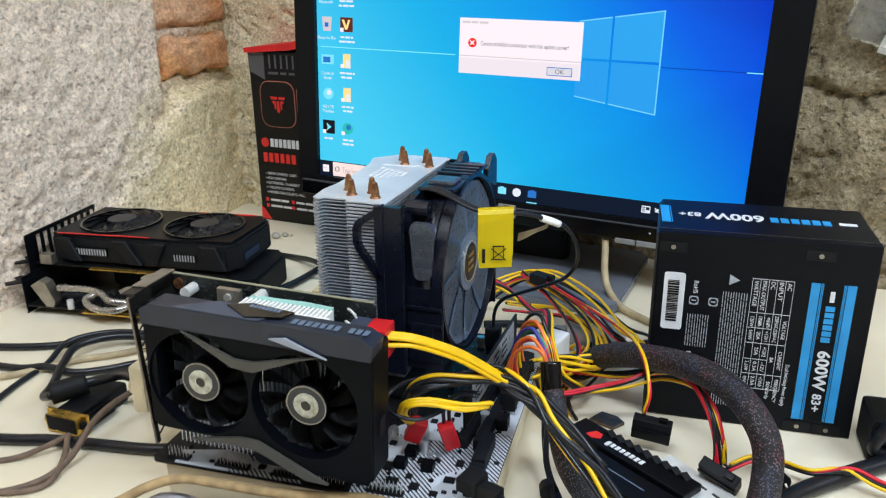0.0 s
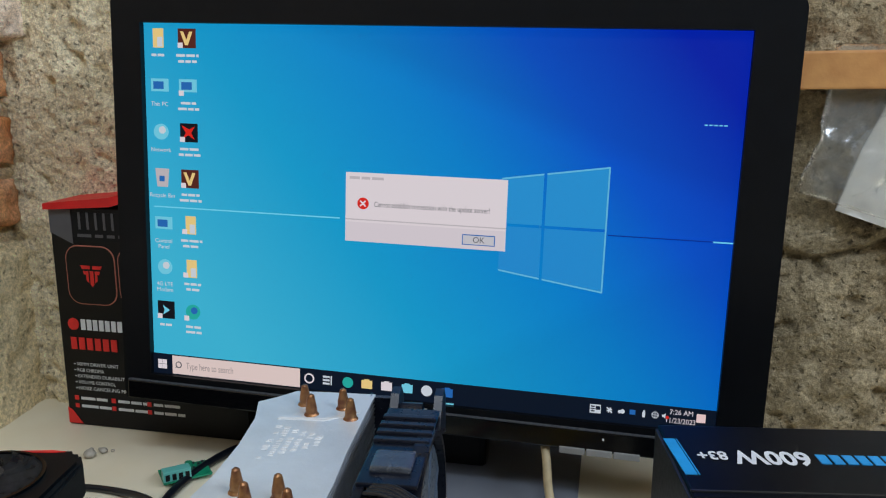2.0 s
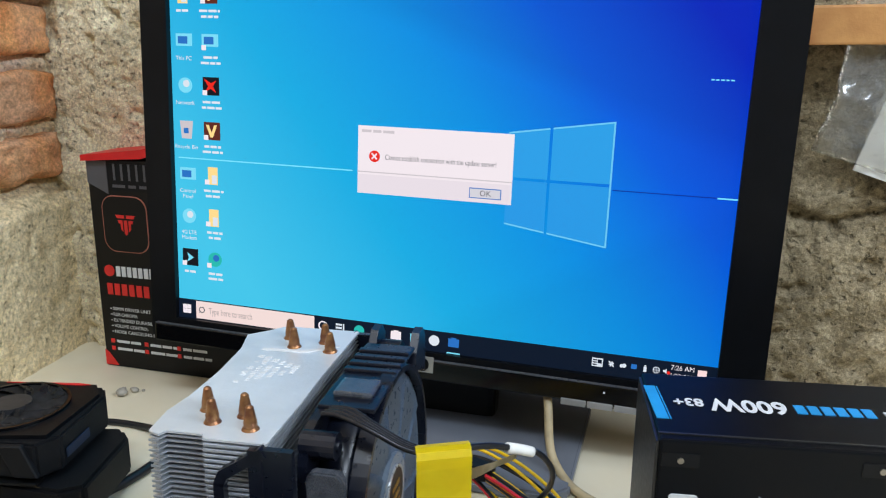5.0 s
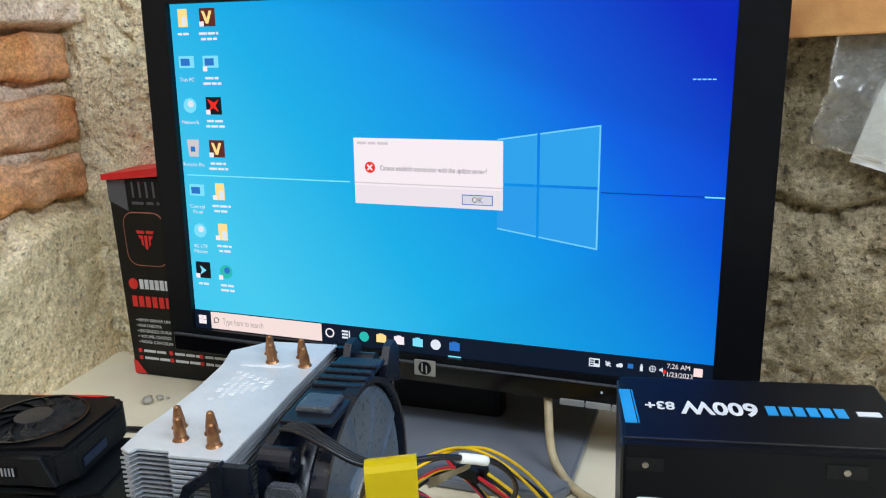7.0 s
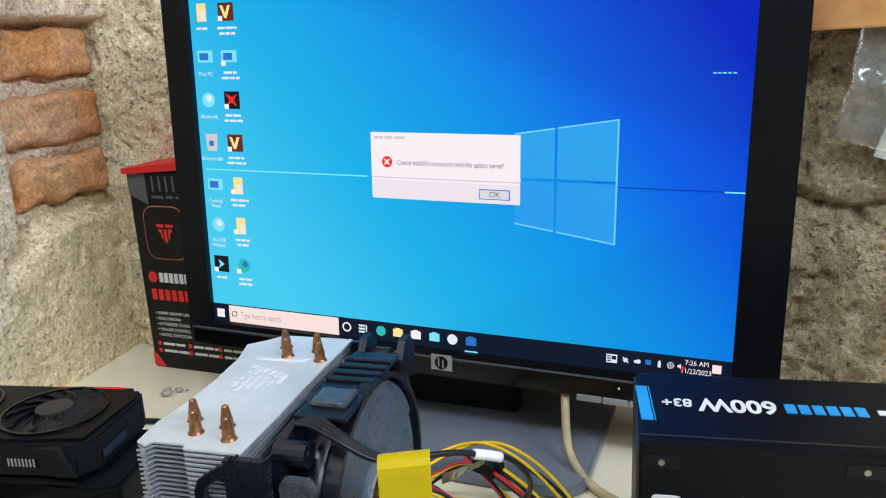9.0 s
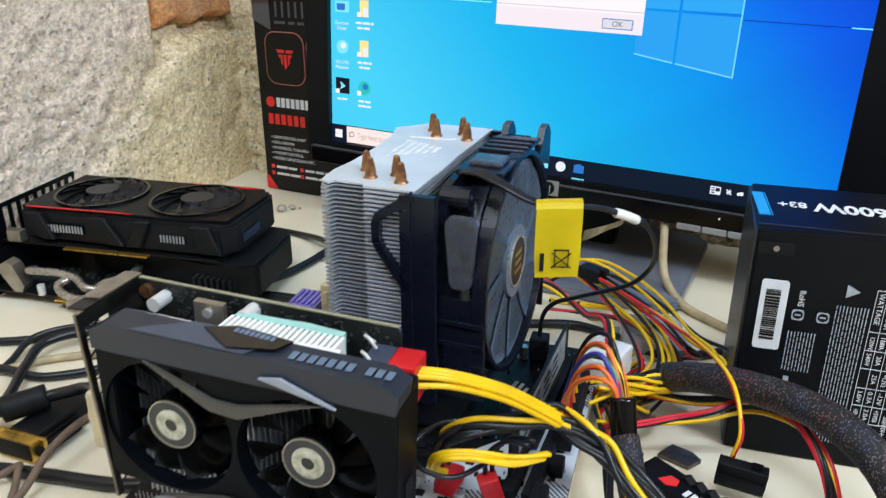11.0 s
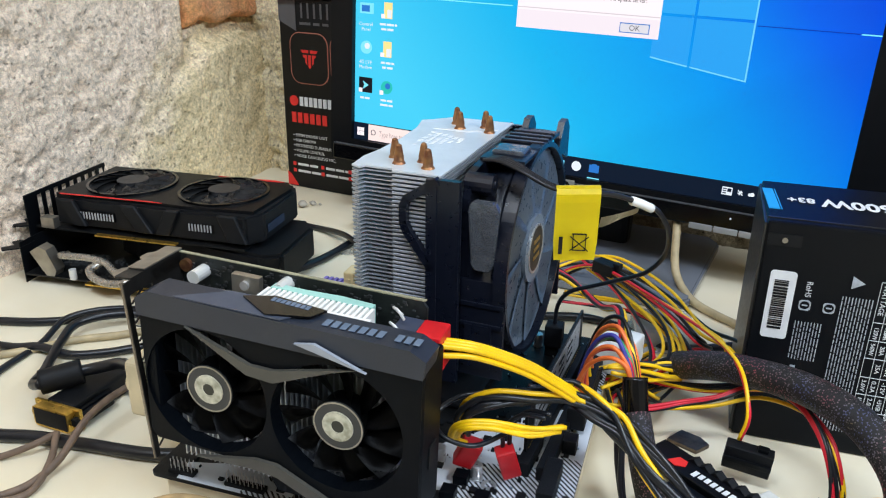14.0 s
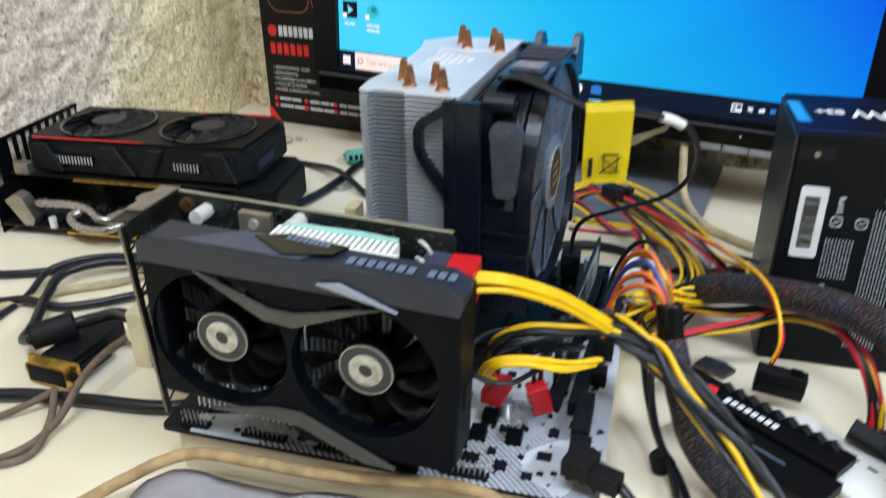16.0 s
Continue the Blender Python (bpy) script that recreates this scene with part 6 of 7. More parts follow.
cable("cord", "old tan cable lying behind the black leads", "cord", [(BEIGECABLE, 0.0030, [(-0.60, -0.115, 0.0032), (-0.53, -0.085, 0.0032), (-0.49, -0.045, 0.0032), (-0.455, -0.020, 0.0032), (-0.40, 0.035, 0.0032), (-0.34, 0.05, 0.0032)])])
cable("monitor_cable", "stained beige monitor cable hanging from the monitor", "cable", [(BEIGECABLE, 0.0036, [(-0.055, 0.262, 0.075), (-0.052, 0.232, 0.055), (-0.050, 0.218, 0.030), (-0.045, 0.206, 0.017), (-0.032, 0.190, 0.0065), (-0.012, 0.172, 0.0038), (0.02, 0.15, 0.0038), (0.06, 0.14, 0.0038)])])
cable("mains_cable", "black cable running behind the power supply wires", "cable", [(B, 0.0036, [(-0.155, 0.118, 0.0038), (-0.115, 0.128, 0.0038), (-0.085, 0.120, 0.0038), (-0.060, 0.105, 0.0038), (-0.038, 0.100, 0.0038), (-0.014, 0.108, 0.0038), (0.02, 0.125, 0.0038), (0.08, 0.13, 0.0038)])])
cable("mains_cable", "thick black cable trailing past the power supply", "cable", [(B, 0.0062, [(0.26, 0.03, 0.0064), (0.205, -0.008, 0.0064), (0.166, -0.034, 0.0064), (0.130, -0.062, 0.0064), (0.098, -0.091, 0.0064), (0.075, -0.13, 0.0064), (0.07, -0.2, 0.0064)])])

# video plug with gold shell
vplug = thing("video_plug", "black video plug with a gold-plated shell lying on the table", "plug", pose(-0.418, -0.114, 0.0, 0, 0, 86))
bm = bmesh.new()
cuboid(bm, -0.022, 0.028, -0.012, 0.012, 0.0006, 0.0165, 0.002)
part("plug_body", bm, MATTEBLACK, vplug)
bm = bmesh.new()
cuboid(bm, -0.0245, -0.0215, -0.019, 0.019, 0.0015, 0.0165, 0.0008)
part("gold_flange", bm, GOLD, vplug, "gold-plated flange")
part("gold_shell", ring(bmesh.new(), 0, 0.0001, -0.0305, -0.0245, 48, pose(0, 0, 0.009, 0, 0, 90) @ Matrix.Diagonal((1, -1, 0.5, 1)), 0.0150), GOLD, vplug, "gold-plated shell")
part("pin_block", box(-0.0309, -0.0303, -0.0136, 0.0136, 0.0030, 0.0150, 0.0002), MATTEBLACK, vplug)
part("body_step", box(-0.018, 0.010, -0.0148, 0.0148, 0.0008, 0.0130, 0.002), BLACK, vplug)
for s in (-1, 1):
    part("thumb_screw", rod(bmesh.new(), (-0.028, s * 0.0163, 0.009), (0.006, s * 0.0163, 0.009), 0.0028, seg=12), GOLD if s > 0 else MATTEBLACK, vplug)
part("ferrite", tube(bmesh.new(), [(-0.016, 0.021, 0.0235), (-0.007, 0.012, 0.0250), (0.003, 0.003, 0.0265)], 0.0085, 16), MATTEBLACK, vplug, "black ferrite barrel", smooth=True)
cable("display_cable", "short black lead from the plug to the card", "cable", [(B, 0.0040, [(-0.424, -0.114, 0.0262), (-0.410, -0.106, 0.0285), (-0.392, -0.106, 0.0350), (-0.362, -0.126, 0.0470), (-0.344, -0.144, 0.0560), (-0.336, -0.150, 0.0590)])])
bplug = thing("screen_plug", "beige ribbed screen plug in the card's bracket", "plug", pose(-0.324, -0.166, 0.068, 0, 0, 0))
bm = bmesh.new()
tube(bm, [(-0.016, 0.015, -0.010), (-0.010, 0.009, -0.005), (-0.003, 0.003, -0.001)], 0.0068, 14)
part("strain_relief", bm, BEIGEPLUG, bplug, smooth=True)
for k in range(3):
    p = Vector((-0.013 + 0.0042 * k, 0.0122 - 0.0045 * k, -0.0078 + 0.0034 * k))
    part("rib", rod(bmesh.new(), p, p + Vector((0.0012, -0.0012, 0.0008)), 0.0075, seg=16), BEIGEPLUG, bplug)
part("plug_body", box(-0.004, 0.0068, -0.008, 0.012, -0.016, 0.018, 0.002), BEIGEPLUG, bplug)

# card power lead: red plug with yellow and black wires
lead = cable("card_power_lead", "yellow and black power lead with a red card plug", "power lead",
             [(Y if i < 4 else B, 0.0015, [(-0.1455, -0.178 + 0.0030 * (i % 3), 0.132 - 0.0050 * (i // 3)), (-0.130, -0.170 + 0.0026 * (i % 3), 0.128 - 0.0036 * (i // 3)), (-0.112, -0.151 + 0.0025 * (i % 3), 0.113 - 0.0034 * (i // 3)), (-0.098, -0.137 + 0.0024 * (i % 3), 0.098 - 0.0032 * (i // 3)), (-0.084, -0.126 + 0.002 * (i % 3), 0.083 - 0.003 * (i // 3)), (-0.070, -0.118, 0.068 - 0.001 * i), (-0.050, -0.115, 0.048 - 0.001 * i)]) for i in range(6)])
part("plug", box(-0.1565, -0.1435, -0.1815, -0.1645, 0.1180, 0.1372, 0.001), REDPLASTIC, lead, "red plug")
part("plug_latch", box(-0.154, -0.146, -0.1830, -0.1812, 0.123, 0.135, 0.0004), REDPLASTIC, lead)

loop = cable("spare_power_lead", "looped yellow and black power lead with loose red plugs", "power lead",
             bundle([(-0.020, -0.150, 0.044), (-0.036, -0.144, 0.058), (-0.050, -0.139, 0.070), (-0.066, -0.131, 0.080), (-0.090, -0.128, 0.086), (-0.110, -0.142, 0.091), (-0.128, -0.152, 0.092), (-0.140, -0.152, 0.082), (-0.142, -0.143, 0.066)], [(B, 0.0016), (B, 0.0016), (B, 0.0016), (B, 0.0016), (Y, 0.0014), (B, 0.0016)], 0.0048, 3)
             + bundle([(-0.090, -0.140, 0.073), (-0.104, -0.152, 0.077), (-0.122, -0.163, 0.085), (-0.136, -0.165, 0.083), (-0.143, -0.156, 0.070), (-0.143, -0.144, 0.058)], [(Y, 0.0013), (Y, 0.0013), (Y, 0.0013), (Y, 0.0013)], 0.0030, 9)
             + [(B, 0.0013, [(-0.118, -0.150, 0.072), (-0.130, -0.168, 0.074), (-0.146, -0.170, 0.078), (-0.152, -0.158, 0.082), (-0.142, -0.148, 0.088), (-0.124, -0.142, 0.090)]),
                (B, 0.0013, [(-0.100, -0.142, 0.080), (-0.112, -0.140, 0.078), (-0.121, -0.140, 0.068), (-0.122, -0.138, 0.055)]),
                (B, 0.0013, [(-0.098, -0.138, 0.080), (-0.110, -0.136, 0.078), (-0.118, -0.137, 0.068), (-0.119, -0.136, 0.055)])])
part("red_plug", box(-0.0056, 0.0056, -0.0040, 0.0040, -0.009, 0.009, 0.0012, pose(-0.141, -0.138, 0.047, 14, 20, 18)), REDPLASTIC, loop, "loose red plug")
part("red_plug", box(-0.0052, 0.0052, -0.0040, 0.0040, -0.010, 0.010, 0.0012, pose(-0.119, -0.137, 0.0455, 12, -16, 24)), REDPLASTIC, loop, "loose red plug")
cable("long_yellow_lead", "yellow wire pair running along the woven sleeve", "power lead",
      bundle([(-0.108, -0.128, 0.088), (-0.0914, -0.122, 0.085), (-0.0755, -0.130, 0.0834), (-0.0634, -0.135, 0.0799), (-0.0523, -0.143, 0.0674), (-0.0367, -0.148, 0.054), (-0.020, -0.156, 0.040), (0.004, -0.180, 0.018), (0.02, -0.24, 0.009)], [(Y, 0.0015), (B, 0.0017), (Y, 0.0015), (B, 0.0017), (B, 0.0017), (B, 0.0017)], 0.0058, 14))

# main board lead: rainbow wires, heat-shrink collar, woven sleeve
rain = []
cols = (ORANGEWIRE, ORANGEWIRE, BLUEWIRE, R, GREENWIRE, ORANGEWIRE, B, Y, B, ORANGEWIRE)
for i, c in enumerate(cols):
    f = i / (len(cols) - 1)
    rain.append((c, 0.0013, [(-0.0925 + 0.003 * (i % 2), -0.076 + 0.050 * f, 0.040), (-0.0930 + 0.002 * (i % 2), -0.080 + 0.045 * f, 0.064), (-0.086 + 0.003 * f, -0.088 + 0.032 * f, 0.084 + 0.006 * f + 0.004 * (i % 3)), (-0.075 + 0.004 * f, -0.095 + 0.022 * f, 0.094 + 0.005 * f + 0.005 * (i % 3)), (-0.066 + 0.003 * f, -0.098 + 0.012 * f, 0.092 + 0.005 * f), (-0.0625 + 0.004 * f, -0.099 + 0.007 * f, 0.082), (-0.0615 + 0.004 * f, -0.101 + 0.006 * f, 0.072)]))
main_lead = cable("main_power_lead", "main power lead with rainbow wires and a black woven sleeve", "power lead", rain)
part("board_plug", box(-0.0975, -0.0865, -0.080, -0.022, 0.0335, 0.048, 0.001), MATTEBLACK, main_lead, "black board plug")
part("collar", tube(bmesh.new(), [(-0.0605, -0.097, 0.086), (-0.0590, -0.102, 0.077), (-0.0570, -0.108, 0.066)], 0.0068, 16), GLOSSBLACK, main_lead, "black heat-shrink collar", smooth=True)
part("sleeve", tube(bmesh.new(), [(-0.0575, -0.106, 0.069), (-0.0530, -0.116, 0.058), (-0.0480, -0.125, 0.045), (-0.0420, -0.131, 0.031), (-0.0320, -0.137, 0.019), (-0.018, -0.146, 0.011), (0.002, -0.165, 0.0088), (0.02, -0.2, 0.0088)], 0.0076, 18), SLEEVE, main_lead, "black woven sleeve flecked with red", smooth=True)
white_block = solid("white_connector", box(-0.013, 0.013, -0.017, 0.017, 0, 0.020, 0.002), WHITEPLASTIC, "white plastic connector block beside the memory slots", "connector", m=pose(-0.079, 0.013, 0.0302, 0, 0, -18))

big = thing("supply_cable", "thick black woven cable sleeve arching in front of the power supply", "cable")
part("sleeve", tube(bmesh.new(), [(-0.0369, 0.012, 0.0377), (-0.0189, -0.004, 0.0497), (-0.0004, -0.020, 0.0588), (0.0327, -0.045, 0.0666), (0.0580, -0.070, 0.0651), (0.0751, -0.092, 0.0510), (0.0789, -0.105, 0.0304), (0.070, -0.140, 0.014), (0.050, -0.185, 0.0100), (0.02, -0.25, 0.0100)], 0.0095, 24), SLEEVE, big, "black woven sleeve flecked with red", smooth=True)
part("cut_end", rod(bmesh.new(), (-0.0385, 0.0135, 0.0366), (-0.0360, 0.0112, 0.0383), 0.0093, seg=18), MATTEBLACK, big)
for material, r, pts in bundle([(-0.034, 0.010, 0.038), (-0.048, 0.018, 0.028), (-0.062, 0.022, 0.018), (-0.074, 0.020, 0.008), (-0.080, 0.05, 0.006), (-0.06, 0.08, 0.006)], [(Y, 0.0013)] * 5 + [(B, 0.0013)] * 3 + [(R, 0.0013)], 0.0075, 31):
    part("wire", tube(bmesh.new(), pts, r, 8), material, big, smooth=True)

cable("drive_power_lead", "yellow wires fanning from the woven sleeve to the board", "power lead",
      bundle([(-0.034, 0.009, 0.038), (-0.048, 0.002, 0.036), (-0.060, -0.008, 0.038), (-0.070, -0.018, 0.040), (-0.082, -0.026, 0.042)], [(Y, 0.0013)] * 6 + [(B, 0.0013)] * 2, 0.0075, 91))
cable("drive_power_lead", "red, black and yellow wires lying in front of the woven sleeve", "power lead",
      bundle([(-0.074, -0.040, 0.030), (-0.056, -0.034, 0.030), (-0.036, -0.028, 0.032), (-0.014, -0.026, 0.038), (0.010, -0.020, 0.046), (0.032, -0.042, 0.051), (0.045, -0.064, 0.044), (0.052, -0.077, 0.028), (0.054, -0.083, 0.013)], [(R, 0.0013), (B, 0.0013), (Y, 0.0013), (R, 0.0013)], 0.0045, 93))

# drive power leads with black plugs
def drive_plug(parent, m):
    part("drive_plug", box(-0.0135, 0.0135, -0.004, 0.004, -0.009, 0.008, 0.0008, m), MATTEBLACK, parent, "black drive plug")
    part("plug_ridge", box(-0.0135, 0.0135, -0.0052, -0.0040, -0.0025, 0.001, 0.0003, m), BLACK, parent)
    part("plug_tab", box(0.004, 0.010, -0.002, 0.002, 0.008, 0.0105, 0.0003, m), BLACK, parent)


d1 = cable("drive_power_lead", "red, yellow and black drive lead hanging down to a black plug", "power lead",
           bundle([(-0.165, 0.150, 0.012), (-0.130, 0.146, 0.040), (-0.104, 0.128, 0.052), (-0.070, 0.096, 0.052), (-0.046, 0.064, 0.055), (-0.024, 0.026, 0.060), (-0.010, -0.012, 0.066), (-0.002, -0.036, 0.062), (0.003, -0.052, 0.046), (0.001, -0.054, 0.030)], [(Y, 0.0013), (R, 0.0013)], 0.0016, 40)
           + bundle([(-0.165, 0.154, 0.010), (-0.130, 0.148, 0.038), (-0.104, 0.130, 0.050), (-0.070, 0.098, 0.049), (-0.046, 0.066, 0.050), (-0.028, 0.040, 0.046), (-0.018, 0.060, 0.030), (-0.03, 0.09, 0.012)], [(B, 0.0013), (B, 0.0013), (R, 0.0012)], 0.003, 41))
drive_plug(d1, pose(0.0075, -0.054, 0.020, 8, 4, -6))
d2 = cable("drive_power_lead", "yellow, black and red drive lead arching to a black plug", "power lead",
           bundle([(-0.090, 0.020, 0.012), (-0.061, 0.018, 0.020), (-0.038, 0.006, 0.026), (-0.016, -0.002, 0.032), (0.016, -0.014, 0.046), (0.034, -0.040, 0.051), (0.046, -0.062, 0.046), (0.053, -0.076, 0.030), (0.055, -0.080, 0.016)], [(Y, 0.0013), (B, 0.0013), (R, 0.0013), (B, 0.0013)], 0.0024, 44)
           + bundle([(0.060, -0.080, 0.014), (0.075, -0.068, 0.016), (0.094, -0.060, 0.012), (0.112, -0.068, 0.014), (0.133, -0.066, 0.018), (0.154, -0.072, 0.012), (0.20, -0.08, 0.006)], [(Y, 0.0013), (R, 0.0013), (B, 0.0013)], 0.0030, 45))
drive_plug(d2, pose(0.053, -0.088, 0.0125, 35, 12, -28))
cable("drive_power_lead", "yellow and black wires fanned out behind the fan", "power lead",
      bundle([(-0.185, 0.165, 0.010), (-0.140, 0.190, 0.026), (-0.106, 0.182, 0.036), (-0.075, 0.165, 0.034), (-0.045, 0.125, 0.034), (-0.022, 0.082, 0.034), (-0.004, 0.046, 0.042), (-0.002, 0.04, 0.03)], [(Y, 0.0013), (Y, 0.0013), (B, 0.0013), (B, 0.0013)], 0.0052, 51))
cable("drive_power_lead", "red and black wires passing under the fan", "power lead",
      bundle([(-0.150, 0.060, 0.075), (-0.130, 0.070, 0.066), (-0.112, 0.072, 0.052), (-0.095, 0.050, 0.052), (-0.080, 0.025, 0.064), (-0.072, -0.010, 0.056), (-0.060, -0.03, 0.04), (-0.048, -0.012, 0.022), (-0.045, 0.012, 0.008)], [(R, 0.0013), (B, 0.0013), (Y, 0.0013), (B, 0.0013)], 0.003, 55))
cable("drive_power_lead", "flat yellow and black wires lying behind the memory slots", "power lead",
      bundle([(-0.135, 0.110, 0.030), (-0.110, 0.115, 0.026), (-0.080, 0.105, 0.028), (-0.050, 0.082, 0.024), (-0.030, 0.055, 0.016), (-0.045, 0.030, 0.008), (-0.065, 0.015, 0.006)], [(Y, 0.0013), (B, 0.0013), (Y, 0.0013), (B, 0.0013), (R, 0.0013)], 0.005, 57))
for k, (dx, dz, spec) in enumerate(((0.0, 0.0, [(Y, 0.0013), (Y, 0.0013), (B, 0.0013)]), (-0.012, 0.004, [(B, 0.0013), (R, 0.0013), (Y, 0.0013)]), (0.010, -0.004, [(Y, 0.0013), (B, 0.0013), (B, 0.0013), (Y, 0.0013)]))):
    cable("drive_power_lead", "loose yellow, red and black wires heaped on the table", "power lead",
          bundle([(-0.110 + dx, 0.150, 0.040 + dz), (-0.080 + dx, 0.120, 0.034 + dz), (-0.052 + dx, 0.078, 0.030 + dz), (-0.040 + dx, 0.045, 0.022 + dz), (-0.052 + dx, 0.018, 0.016 + dz), (-0.068 + dx, 0.0, 0.012 + dz), (-0.060 + dx, -0.025, 0.008 + dz)], spec, 0.006, 70 + k), group="heaped wires")
cable("board_lead", "thin black wires running down beside the motherboard", "power lead",
      bundle([(-0.076, -0.030, 0.034), (-0.068, -0.050, 0.026), (-0.064, -0.080, 0.018), (-0.058, -0.108, 0.012), (-0.048, -0.135, 0.008), (-0.04, -0.17, 0.005)], [(B, 0.0013)] * 4, 0.0045, 81))
clamp = thing("cable_clamp", "black plastic clamp joining the drive wires", "clamp", pose(-0.102, 0.128, 0.052, 0, 0, -30))
part("clamp_body", box(-0.010, 0.010, -0.006, 0.006, -0.005, 0.005, 0.001), MATTEBLACK, clamp)
part("clamp_tab", box(0.008, 0.014, -0.003, 0.003, 0.002, 0.007, 0.0008), MATTEBLACK, clamp)

# fan lead, tape and yellow tag
fl = cable("fan_lead", "flat black fan lead looping from the fan to the board", "cable",
           [(B, 0.0012, [(-0.153 + 0.001 * i, -0.080 + 0.0022 * i, 0.1925), (-0.144 + 0.001 * i, -0.084 + 0.0022 * i, 0.1940), (-0.130, -0.090 + 0.0020 * i, 0.1915), (-0.116, -0.0935 + 0.0016 * i, 0.1865), (-0.104, -0.093 + 0.001 * i, 0.1835)]) for i in range(4)]
           + [(B, 0.0015, [(-0.106, -0.092, 0.1835), (-0.096, -0.084, 0.1820), (-0.082, -0.071, 0.1780), (-0.069, -0.059, 0.1707), (-0.0605, -0.050, 0.1645), (-0.0537, -0.035, 0.1472), (-0.0553, -0.015, 0.1249), (-0.0650, -0.006, 0.1090), (-0.0809, 0.0, 0.0988), (-0.100, 0.006, 0.0885), (-0.1140, 0.011, 0.0800), (-0.1215, 0.012, 0.068), (-0.1225, 0.012, 0.046)])])
part("fan_plug", box(-0.1285, -0.1165, 0.006, 0.018, 0.038, 0.054, 0.001), MATTEBLACK, fl, "black fan plug")
part("white_wrap", tube(bmesh.new(), [(-0.0745, -0.0640, 0.1738), (-0.0690, -0.0590, 0.1707), (-0.0640, -0.0540, 0.1672)], 0.0025, 12), WHITEPLASTIC, fl, "white tape wrap", smooth=True)
bm = bmesh.new()
prev = None
for k in range(9):
    f = k / 8
    a = bm.verts.new((-0.070 - 0.020 * f, -0.058 - 0.004 * f, 0.1695 - 0.008 * f ** 0.7))
    b = bm.verts.new((-0.071 - 0.020 * f, -0.058 - 0.003 * f, 0.1655 - 0.0095 * f ** 0.7 + 0.001 * math.sin(f * 5)))
    if prev:
        bm.faces.new((prev[0], a, b, prev[1]))
    prev = (a, b)
bmesh.ops.solidify(bm, geom=bm.faces[:], thickness=0.0004)
part("paper_strip", bm, TAPE, fl, "cream paper strip", smooth=True)
tag = thing("yellow_tag", "bright yellow plastic warning tag hanging on the fan lead", "tag", pose(-0.0985, -0.096, -0.0065, 0, 0, 14))
bm = bmesh.new()
prof = [(0.0, 0.1545), (0.0003, 0.165), (0.0, 0.178), (-0.0005, 0.186), (-0.0004, 0.1905), (0.0015, 0.1930), (0.005, 0.1935), (0.009, 0.1925)]
prev = None
for y, z in prof:
    w = 0.0112 if z > 0.157 else 0.0105
    pair = (bm.verts.new((-w, y, z)), bm.verts.new((w, y, z + 0.001)))
    if prev:
        bm.faces.new((prev[0], pair[0], pair[1], prev[1]))
    prev = pair
bmesh.ops.solidify(bm, geom=bm.faces[:], thickness=0.0009)
bmesh.ops.recalc_face_normals(bm, faces=bm.faces)
part("tag_sheet", bm, YELLOWTAG, tag, smooth=False)
bm = bmesh.new()
cuboid(bm, -0.0085, -0.0065, -0.0013, -0.0008, 0.1585, 0.168)
cuboid(bm, -0.0020, 0.0055, -0.0013, -0.0008, 0.1695, 0.1702)
for a in (40, -40):
    cuboid(bm, -0.0062, 0.0062, -0.0013, -0.0008, -0.00025, 0.00025, m=Matrix.Translation((0.002, 0, 0.1645)) @ pose(0, 0, 0, 0, a, 0))
for x in (-0.0015, 0.005):
    cuboid(bm, x, x + 0.0005, -0.0013, -0.0008, 0.161, 0.1697)
cuboid(bm, -0.0015, 0.0055, -0.0013, -0.0008, 0.1607, 0.1612)
part("bin_symbol", bm, MATTEBLACK, tag, "black crossed-out bin symbol")

# ---- loose small things ----
ram = thing("memory_kit", "black ribbed memory modules lying on a white tray", "memory module", pose(-0.014, -0.094, 0.0, 0, 0, -37))
part("heat_spreader", box(-0.052, 0.050, 0.006, 0.026, 0.0085, 0.0145, 0.0012), BLACK, ram, "black ribbed heat spreader")
for k in range(9):
    bm = bmesh.new()
    prism(bm, [(-0.030 + k * 0.008, 0.0145), (-0.026 + k * 0.008, 0.0172), (-0.022 + k * 0.008, 0.0145)], 0.020, 0.0255)
    part("spreader_fin", bm, MATTEBLACK, ram)
for k in range(8):
    part("name_bar", box(-0.020 + k * 0.0042, -0.0172 + k * 0.0042, 0.011 - 0.0012 * (k == 0), 0.0155, 0.0146, 0.0149), SILK, ram)
bm = bmesh.new()
slab(bm, [(-0.037, 0.010), (-0.031, 0.009), (-0.026, 0.013), (-0.028, 0.018), (-0.034, 0.018)], 0.0146, 0.0150)
part("red_emblem", bm, REDPRINT, ram)
part("heat_spreader", box(-0.025, 0.055, -0.020, 0.004, 0.006, 0.0125, 0.0012), BLACK, ram, "second black heat spreader")
part("spreader_line", box(0.000, 0.030, -0.008, -0.007, 0.0126, 0.0131), GREYPRINT, ram)
tray = thing("plastic_tray", "white plastic tray with small slots on the table", "tray", pose(0.034, -0.098, 0.0, 0, 0, -42))
part("tray_body", box(-0.035, 0.045, -0.018, 0.020, 0.0004, 0.0050, 0.0012), WHITEPLASTIC, tray)
bm = bmesh.new()
for k in range(7):
    cuboid(bm, -0.028 + k * 0.010, -0.023 + k * 0.010, 0.008, 0.0095, 0.0049, 0.0056)
part("slot_row", bm, HUBGREY, tray)
